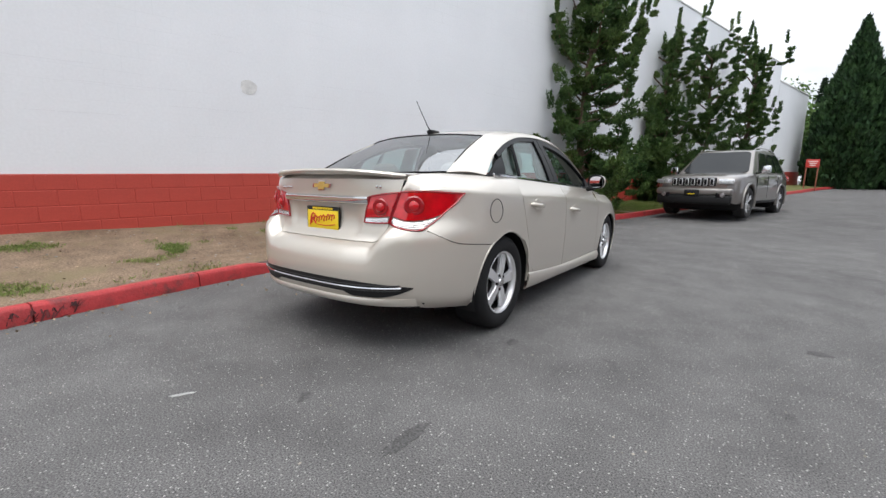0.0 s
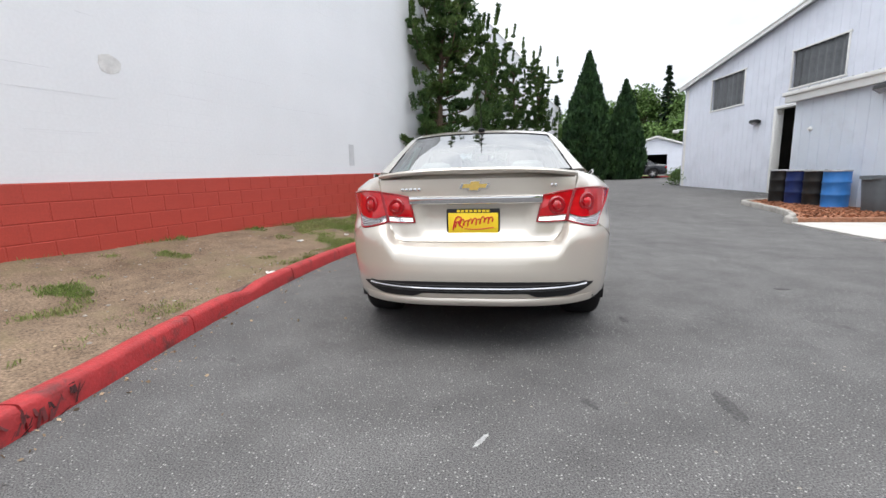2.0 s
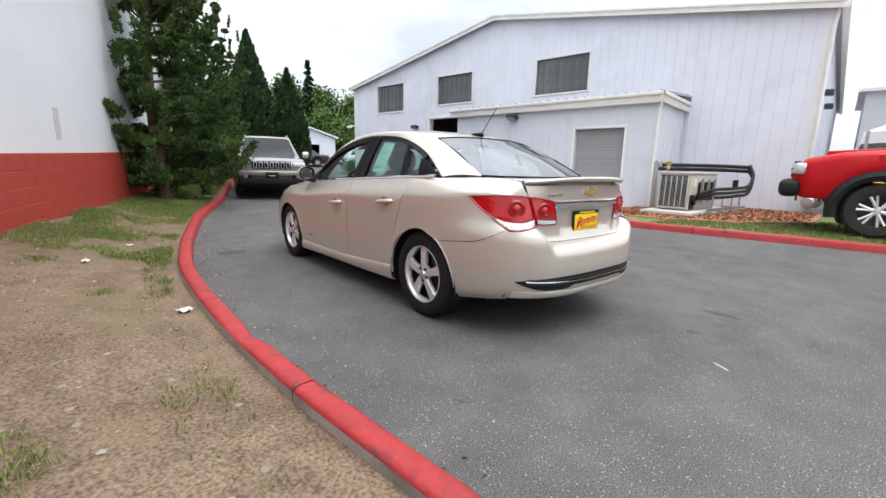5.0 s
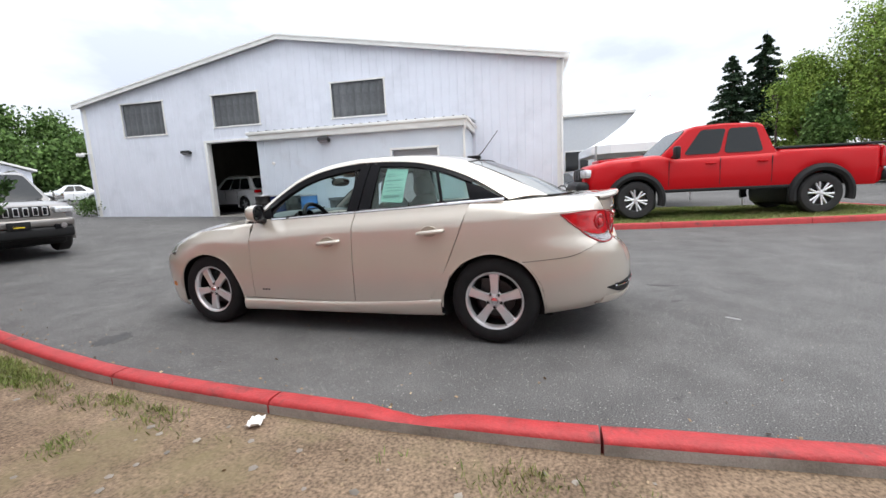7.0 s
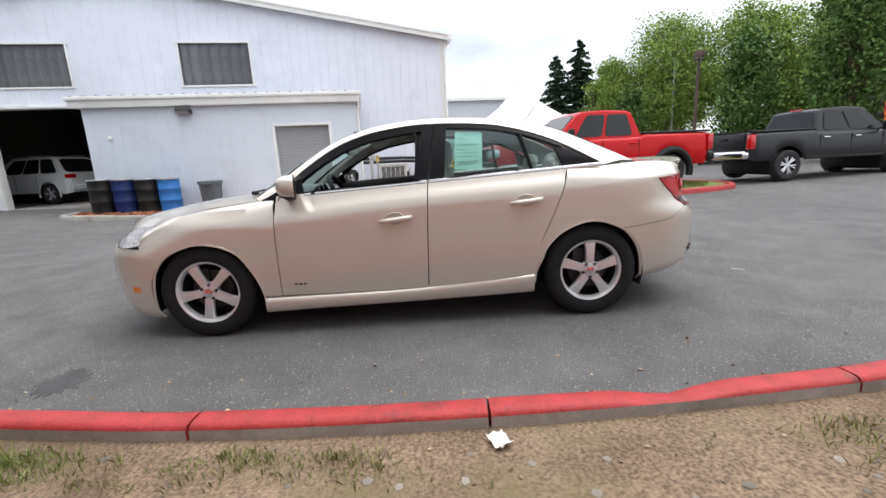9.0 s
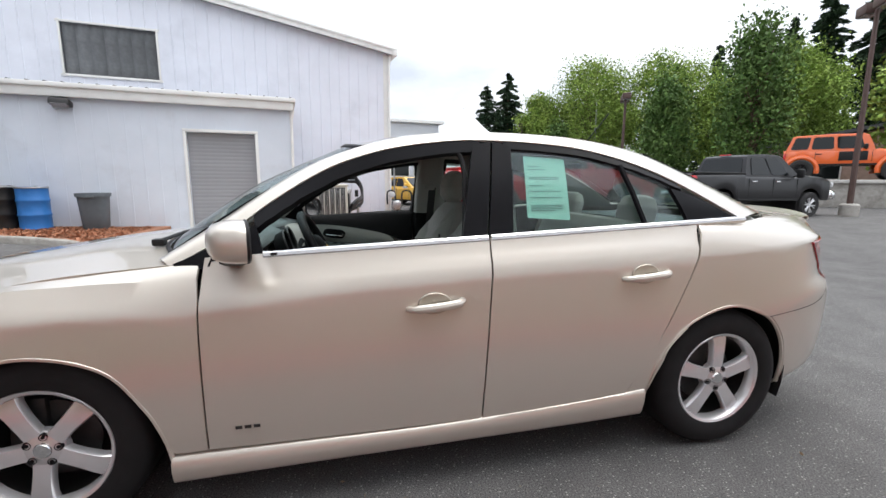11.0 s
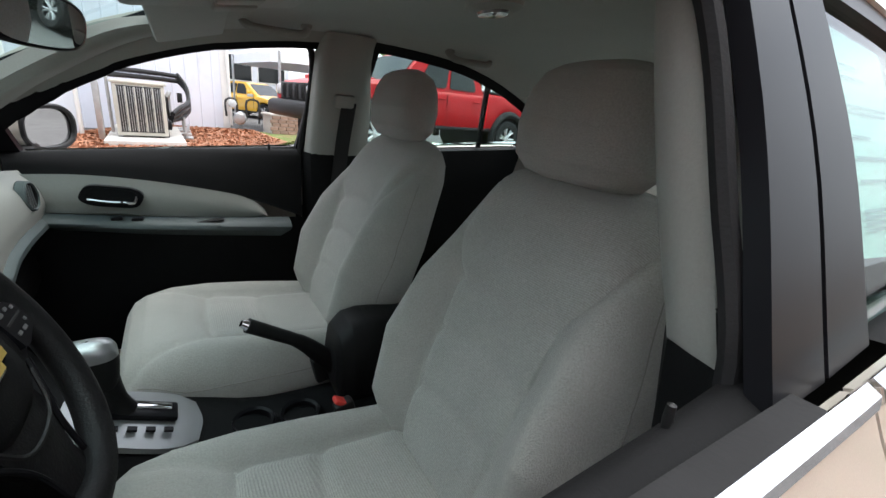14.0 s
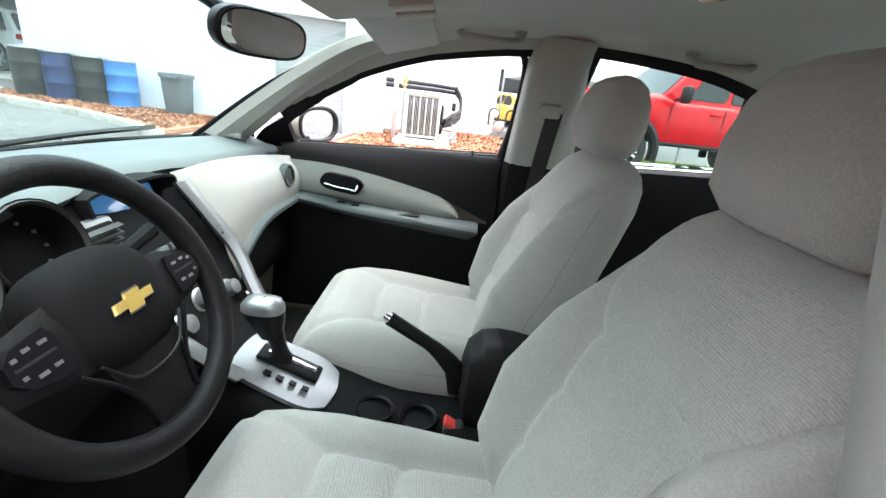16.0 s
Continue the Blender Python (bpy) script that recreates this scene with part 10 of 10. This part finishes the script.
def box_building(name, label, at, turn, size, high, paint, roof_mat, overhang=0.35, pitch=0.0, openings=(), windows=()):
    """A small far building: walls, roof with eaves, dark openings and windows on its front (local -y)."""
    b = thing(name, label, "building", Matrix.Translation(at) @ spin(turn))
    w, d = size
    cuts = sorted({-w / 2, w / 2, *[c for o in openings for c in o[:2]]})
    for x0, x1 in zip(cuts[:-1], cuts[1:]):
        o = [o for o in openings if o[0] <= (x0 + x1) / 2 <= o[1]]
        z0 = o[0][2] if o else -0.3
        part("wall", Shape().box(((x0 + x1) / 2, 0.1, (z0 + high) / 2), (x1 - x0, 0.2, high - z0)), paint, b, smooth=0)
    part("wall", Shape().box((-w / 2 + 0.1, d / 2 + 0.1, high / 2 - 0.15), (0.2, d - 0.2, high + 0.3)), paint, b, smooth=0)
    part("wall", Shape().box((w / 2 - 0.1, d / 2 + 0.1, high / 2 - 0.15), (0.2, d - 0.2, high + 0.3)), paint, b, smooth=0)
    part("wall", Shape().box((0, d - 0.05, high / 2 - 0.15), (w, 0.2, high + 0.3)), paint, b, smooth=0)
    o = overhang
    up = pitch
    v = [(-w / 2 - o, -o, high), (0, -o, high + up), (w / 2 + o, -o, high), (-w / 2 - o, d + o, high), (0, d + o, high + up), (w / 2 + o, d + o, high)]
    v += [(x, y, z + 0.16) for x, y, z in v]
    part("roof", Shape().add(v, [(0, 1, 4, 3), (1, 2, 5, 4), (9, 10, 7, 6), (10, 11, 8, 7), (0, 6, 7, 1), (1, 7, 8, 2), (4, 10, 9, 3), (5, 11, 10, 4), (0, 3, 9, 6), (2, 8, 11, 5)]), roof_mat, b, smooth=0)
    if up:
        part("gable", Shape().add([(-w / 2, 0, high - 0.01), (w / 2, 0, high - 0.01), (0, 0, high + up - 0.03), (-w / 2, 0.2, high - 0.01), (w / 2, 0.2, high - 0.01), (0, 0.2, high + up - 0.03)], [(0, 1, 2), (5, 4, 3), (0, 2, 5, 3), (1, 4, 5, 2)]), paint, b, smooth=0)
    for x0, x1, z1 in openings:
        # dark boards paint in the shade behind each opening
        part("dark_room", Shape().box(((x0 + x1) / 2, d * 0.75, z1 / 2), (x1 - x0 + 1.2, 0.1, z1 + 0.4)), SHADED_INSIDE, b, smooth=0)
        part("ceiling_board", Shape().box(((x0 + x1) / 2, d * 0.4, z1 + 0.1), (x1 - x0 + 1.2, d * 0.7, 0.06)), SHADED_INSIDE, b, smooth=0)
    for x0, x1, z0, z1 in windows:
        wd = part("window", Shape().box(((x0 + x1) / 2, -0.015, (z0 + z1) / 2), (x1 - x0 + 0.14, 0.05, z1 - z0 + 0.14), bevel=0.01), TRIM_WHITE, b)
        part("pane", Shape().box(((x0 + x1) / 2, -0.045, (z0 + z1) / 2), (x1 - x0, 0.02, z1 - z0)), SMOKED, wd)
    return b


box_building("far_shed", "small white shed with an open dark garage bay", (15.2, 39.6, rise(15.2, 39.6) - 0.05), -14, (5.2, 6.0), 2.55, SIDING, TRIM_WHITE, 0.3, 0.95, ((-1.5, 1.0, 1.9),))
box_building("grey_office", "pale grey office building with dark upper windows", (27.6, -3.0, 0.3), -82, (6.0, 8.0), 4.9, OFFICE_PAINT, TRIM_WHITE, 0.3, 0.0, (), ((-2.6, -1.1, 1.3, 2.6), (-0.7, 0.8, 1.3, 2.6), (1.2, 2.7, 1.3, 2.6)))
box_building("dark_roofed_house", "low brown building with a dark shingle roof", (14.5, -27.0, 0.6), -158, (11.0, 6.0), 2.6, BRICK_BROWN, DARK_ROOF, 0.7, 1.0, (), ((-3.5, -2.0, 0.9, 2.0), (0.0, 1.5, 0.9, 2.0)))


def lamp_pole(x, y, high, lean, label, heads=2):
    p = thing("lamp_pole", label, "lamp pole", Matrix.Translation((x, y, rise(x, y))) @ spin(-30), "yard lamp poles")
    part("pole", Shape().tube([(0, 0, -0.1), (lean * 0.5, 0, high * 0.5), (lean, 0, high)], [0.09, 0.075, 0.06], 8), LAMP_BROWN if heads else DARK_METAL, p)
    part("footing", Shape().lathe([(0.25, -0.2), (0.25, 0.35), (0.2, 0.4), (0.001, 0.4)], 16), CONCRETE, p)
    for k in range(heads):
        s = 1 if k == 0 else -1
        h = part("lamp_head", Shape().box((lean + s * 0.42, 0, high - 0.05), (0.56, 0.42, 0.3), bevel=0.03), LAMP_BROWN, p, "brown box lamp head")
        part("lens", Shape().box((lean + s * 0.42, 0, high - 0.21), (0.44, 0.32, 0.02)), CLEAR_LENS, h)
        part("arm", Shape().box((lean + s * 0.1, 0, high - 0.05), (0.2, 0.08, 0.08)), LAMP_BROWN, h)


lamp_pole(18.5, -14.1, 5.5, 0.0, "brown two-headed box lamp on a pole")
lamp_pole(33.9, -14.7, 5.9, 0.0, "brown two-headed box lamp on a far pole")
lamp_pole(8.05, -15.1, 6.3, 0.12, "dark tall box lamp on a leaning pole")


def street_lamp():
    p = thing("street_lamp", "pale curved-arm street lamp above the trees", "street lamp", Matrix.Translation((29.6, -19.2, rise(29.6, -19.2))))
    part("pole", Shape().tube([(0, 0, -0.1), (0, 0, 7.4)], [0.1, 0.06], 8), STEEL, p)
    part("arm", Shape().tube(catmull([(0, 0, 7.3), (0.5, 0.1, 7.9), (1.6, -0.4, 8.5), (2.3, -0.6, 8.6)], 14), 0.04, 7), STEEL, p)
    part("head", Shape().box((2.6, -0.7, 8.6), (0.7, 0.25, 0.14), rot=spin(-15), bevel=0.05), STEEL, p)


street_lamp()


def red_sign(x, y):
    s = thing("red_sign", "small faded red sign board on two rusty posts", "sign", Matrix.Translation((x, y, rise(x, y))) @ spin(8))
    part("board", Shape().box((0, 0, 1.42), (0.56, 0.03, 0.42), bevel=0.006), SIGN_RED, s)
    for k in range(3):
        part("line", Shape().box((0.0, -0.018, 1.52 - k * 0.1), (0.4 - 0.08 * k, 0.006, 0.035)), PAPER_WHITE, s, "pale unreadable line")
    for dx in (-0.24, 0.24):
        part("post", Shape().box((dx, 0.03, 0.75), (0.05, 0.05, 1.6), bevel=0.006), SIGN_POST, s)


red_sign(4.95, 25.4)


def stone_terrace():
    """The concrete retaining wall that carries the orange off-roader, and its bank."""
    z = rise(11.7, -19.9)
    w = thing("retaining_wall", "weathered grey concrete retaining wall", "wall", Matrix.Translation((11.7, -19.9, z)) @ spin(128))
    part("deck", Shape().box((0, 0, 0.5), (3.4, 6.6, 1.1), bevel=0.03), CONCRETE, w)
    for x in (-1.72, 1.72):
        part("coping", Shape().box((x, 0, 0.98), (0.2, 6.7, 0.14), bevel=0.02), PALE_CONCRETE, w)


stone_terrace()
bush(9.0, -22.9, rise(9.0, -22.9), 1.3, 2.2, 82, "spiky yellow-green bush by the retaining wall", MAPLE_LEAF, 0.16)
bush(7.4, -24.0, rise(7.4, -24.0), 1.1, 2.4, 83, "spreading green bush beside the drive", WOOD_LEAF, 0.14)


# ---- small things on the ground ----
def verge_place(y, t):
    """A point of the verge at y, a share t of the way from the kerb to the wall."""
    xk = float(np.interp(y, KERB[:, 1], KERB[:, 0])) - 0.06
    w = wall_point(y / WALL_DIR.y, 0, -0.05)
    q = np.array((xk, y)) + (np.array((w.x, w.y)) - (xk, y)) * t
    z0, z1 = rise(q[0], q[1]) + verge_edge(y), wall_foot(y)
    return q[0], q[1], z0 + (z1 - z0) * (t**1.3) + 0.028 * noise.noise((q[0] * 1.3, q[1] * 1.3, 0)) * min(1, t * 5)


def blades(name, label, pts, rng, mat, high=0.06):
    """Tufts of grass: thin blades rising from each point, in one mesh."""
    pts = np.asarray(pts, float)
    n = 7
    base = np.repeat(pts, n, 0) + rng.normal(size=(len(pts) * n, 3)) * (0.018, 0.018, 0)
    hgt = (high * rng.uniform(0.4, 1.4, len(base)))[:, None]
    lean = np.c_[rng.normal(size=(len(base), 2)) * 0.45, np.ones(len(base))]
    me = leaf_mesh(name, base + lean * hgt * 0.45, lean, hgt[:, 0], mat, rng, 0.13)
    return tagged(new(name, me), label, "grass", kind="stuff")


def scatter_verge(k, seed, y0, y1, edge=None, gain=0.05, cut=0.26):
    """Points on the verge: everywhere in patches, or by the kerb, or at the wall foot."""
    rng = np.random.default_rng(seed)
    out = []
    for _ in range(k):
        y = rng.uniform(y0, y1)
        t = rng.uniform(0.05, 0.98) if edge is None else (0.07 + 0.10 * rng.uniform() ** 2 if edge == "kerb" else 0.965 - 0.05 * rng.uniform() ** 2)
        x, y, z = verge_place(y, t)
        g = noise.noise((x * 0.9, y * 0.9, 7.0)) + 0.5 * noise.noise((x * 2.7, y * 2.7, 3.0)) + gain * (y - 1.0)
        if g > cut + rng.uniform(-0.12, 0.12):
            out.append((x, y, z - 0.004))
    return out


grng = np.random.default_rng(91)
blades("grass", "short patchy green and straw-coloured grass on the verge", scatter_verge(62000, 92, -6.0, 14.0, None, 0.04, 0.36), grng, GRASS_BLADE, 0.032)
blades("green_tufts", "low green tufts of grass scattered over bare soil", scatter_verge(30000, 99, -6.0, 1.5, None, 0.0, 0.40), grng, GREEN_BLADE, 0.032)
blades("green_grass", "fresh green grass along the upper verge", scatter_verge(22000, 98, 1.2, 12.0, None, 0.10, 0.22), grng, GREEN_BLADE, 0.035)
blades("kerb_grass", "taller tufts of grass along the kerb edge", scatter_verge(2600, 93, -3.0, 18.0, "kerb", 0.06, -0.02), grng, GRASS_BLADE, 0.035)
blades("wall_weeds", "weeds growing at the wall foot", scatter_verge(1300, 94, -5.0, 12.0, "wall", 0.03, 0.05), grng, GRASS_BLADE, 0.05)


def patch_points(outline, k, seed, lift):
    rng = np.random.default_rng(seed)
    o = np.array(outline)
    out = []
    while len(out) < k:
        x, y = rng.uniform(o[:, 0].min(), o[:, 0].max()), rng.uniform(o[:, 1].min(), o[:, 1].max())
        inside = False
        for (x0, y0), (x1, y1) in zip(o, np.roll(o, -1, 0)):
            if (y0 > y) != (y1 > y) and x < (x1 - x0) * (y - y0) / (y1 - y0) + x0:
                inside = not inside
        if inside:
            out.append((x, y, rise(x, y) + lift))
    return out


blades("lawn_grass", "trimmed bright green grass of the lawn strip", patch_points([(5.9, 0.1), (6.15, -0.7), (6.5, -2.5), (7.0, -5.4), (7.4, -7.6), (8.4, -8.3), (10.3, -8.0), (10.8, -4.0), (9.4, -2.0), (7.6, -1.0), (6.9, 0.1)], 7000, 95, 0.112), grng, GRASS_BLADE, 0.06)


def chips(name, label, pts, rng, mat, size, slim=0.7):
    """Flat dry leaves or bark chips lying on the ground, in one mesh."""
    pts = np.asarray(pts, float)
    ax = np.c_[rng.normal(size=(len(pts), 2)), rng.normal(size=len(pts)) * 0.25]
    me = leaf_mesh(name, pts + (0, 0, 0.012), ax, size, mat, rng, slim)
    return tagged(new(name, me), label, "debris", kind="stuff")


BARK_CHIP = leaf_material("bark_chips", (0.33, 0.15, 0.085), (0.25, 0.115, 0.068), 0.9)
LITTER_LEAF = leaf_material("fallen_leaves", (0.38, 0.29, 0.19), (0.20, 0.13, 0.08), 0.9)
chips("bark_pieces", "loose red-brown bark pieces on the beds", patch_points([(6.1, 4.7), (6.6, 5.4), (7.05, 6.7), (7.3, 8.0), (7.5, 8.85), (8.1, 9.1), (8.6, 4.7)], 2600, 96, 0.115) + patch_points([(6.7, 2.0), (7.0, 0.25), (7.7, -0.8), (9.4, -1.8), (12.0, -1.5), (12.2, 0.8), (9.2, 2.0)], 3600, 97, 0.138), grng, BARK_CHIP, 0.07)
gut = []
for q in range(620):
    gy = grng.uniform(-5.5, 14.0)
    gx = float(np.interp(gy, KERB[:, 1], KERB[:, 0])) + 0.09 + abs(grng.normal()) * (0.10 if q % 4 else 0.5)
    gut.append((gx, gy, rise(gx, gy) - 0.004))
chips("gutter_leaves", "dry brown leaves and twigs gathered in the gutter", gut, grng, LITTER_LEAF, 0.022)
soil = [verge_place(grng.uniform(-6, 8), grng.uniform(0.03, 0.97)) for q in range(600)]
chips("soil_litter", "dry leaf scraps and bark crumbs on bare soil", [(x, y, z - 0.006) for x, y, z in soil], grng, LITTER_LEAF, 0.02)


def pebbles(name, label, pts, rng, mat, lo, hi):
    s = Shape()
    for x, y, z in pts:
        r = rng.uniform(lo, hi)
        a = rng.uniform(0, 6.28)
        ring = [(x + r * math.cos(a + k * 1.2566) * rng.uniform(0.7, 1.2), y + r * math.sin(a + k * 1.2566) * rng.uniform(0.7, 1.2), z + r * 0.15) for k in range(5)]
        s.add(ring + [(x, y, z + r * rng.uniform(0.45, 0.8)), (x, y, z - r * 0.3)], [(k, (k + 1) % 5, 5) for k in range(5)] + [((k + 1) % 5, k, 6) for k in range(5)])
    ob = part(name, s, mat, smooth=60)
    return tagged(ob, label, "stones", kind="stuff")


PEBBLE = material("grey_stone", (0.23, 0.205, 0.175), 0.9, island=0.4, var=0.1)
pebbles("pebbles", "small stones and clods on the soil verge", [verge_place(grng.uniform(-6, 6), grng.uniform(0.04, 0.97)) for q in range(420)], grng, PEBBLE, 0.006, 0.022)
pebbles("grit", "loose grit on the asphalt", [(x, y, rise(x, y)) for x, y in zip(grng.uniform(-2.0, 5.0, 500), grng.uniform(-6.0, 4.0, 500))], grng, PEBBLE, 0.003, 0.008)


def flat_stain(name, label, x, y, rx, ry, mat, turn=0.0, seed=1.0, lift=0.0015):
    """A thin uneven patch lying on the asphalt."""
    k = 64
    ring = []
    for i in range(k):
        a = 2 * math.pi * i / k
        c0, s0 = math.cos(a), math.sin(a)
        f = 1 + 0.3 * noise.noise((c0 * 1.5 + seed, s0 * 1.5, seed)) + 0.4 * noise.noise((c0 * 4 + seed, s0 * 4, seed)) + 0.25 * noise.noise((c0 * 10, s0 * 10, seed))
        dx, dy = rx * f * math.cos(a), ry * f * math.sin(a)
        c, s_ = math.cos(radians(turn)), math.sin(radians(turn))
        ring.append((x + dx * c - dy * s_, y + dx * s_ + dy * c))
    sh = Shape().add([(p, q, rise(p, q) + lift) for p, q in ring] + [(p, q, rise(p, q) - 0.02) for p, q in ring], [tuple(range(k))] + [(i, k + i, k + (i + 1) % k, (i + 1) % k) for i in range(k)])
    ob = part(name, sh, mat, smooth=0)
    return tagged(ob, label, "stain" if "stain" in name else "patch", kind="structure")


TAR = material("fresh_tar", (0.055, 0.054, 0.054), 0.75, var=0.25, scale=9, fine=0.3, fine_scale=110, bump=0.6, bump_scale=90)
OIL = material("oil_stain", (0.078, 0.076, 0.075), 0.85, spec=0.2, var=0.2, scale=12, fine=0.4, fine_scale=85, bump=0.3, bump_scale=110)
flat_stain("tar_patch", "dark oval tar patch in the asphalt", -1.41, 1.95, 0.16, 0.13, TAR, 20, 2.0)
for ox, oy, rx, ry, sd in ((1.16, -2.76, 0.13, 0.035, 9.0), (1.04, -1.55, 0.06, 0.03, 3.0), (0.55, -2.78, 0.06, 0.02, 4.0), (2.65, -0.6, 0.06, 0.04, 6.0)):
    flat_stain("oil_stain", "dark oil spot on the asphalt", ox, oy, rx, ry, OIL, 30 * sd, sd)
LINE_WHITE = material("worn_road_paint", (0.42, 0.42, 0.405), 0.8, tint=(0.25, 0.25, 0.25), tint_scale=25, var=0.1, scale=30)
flat_stain("paint_mark", "worn scrap of white road paint", 0.07, -3.11, 0.05, 0.011, LINE_WHITE, 62, 9.0, 0.003)


def litter(x, y, z, w, d, turn, label, seed):
    """A crumpled scrap of paper."""
    rng = np.random.default_rng(seed)
    rows = [[(u * w, v * d, 0.012 + 0.022 * rng.uniform() + 0.02 * abs(u)) for u in np.linspace(-0.5, 0.5, 7)] for v in np.linspace(-0.5, 0.5, 7)]
    ob = part("paper_scrap", Shape().shell(rows, 0.0015), PAPER_WHITE, smooth=0)
    ob.matrix_basis = Matrix.Translation((x, y, z)) @ spin(turn)
    tagged(ob, label, "litter", "litter on the verge")


for ly, lt, lw, ld, la in ((-0.44, 0.055, 0.09, 0.07, 20), (1.4, 0.42, 0.10, 0.05, 70), (2.3, 0.3, 0.06, 0.05, 10), (-3.6, 0.62, 0.07, 0.05, 40)):
    q = verge_place(ly, lt)
    litter(q[0], q[1], q[2] - 0.006, lw, ld, la, "crumpled white paper scrap on the soil verge", int(50 + ly * 7))
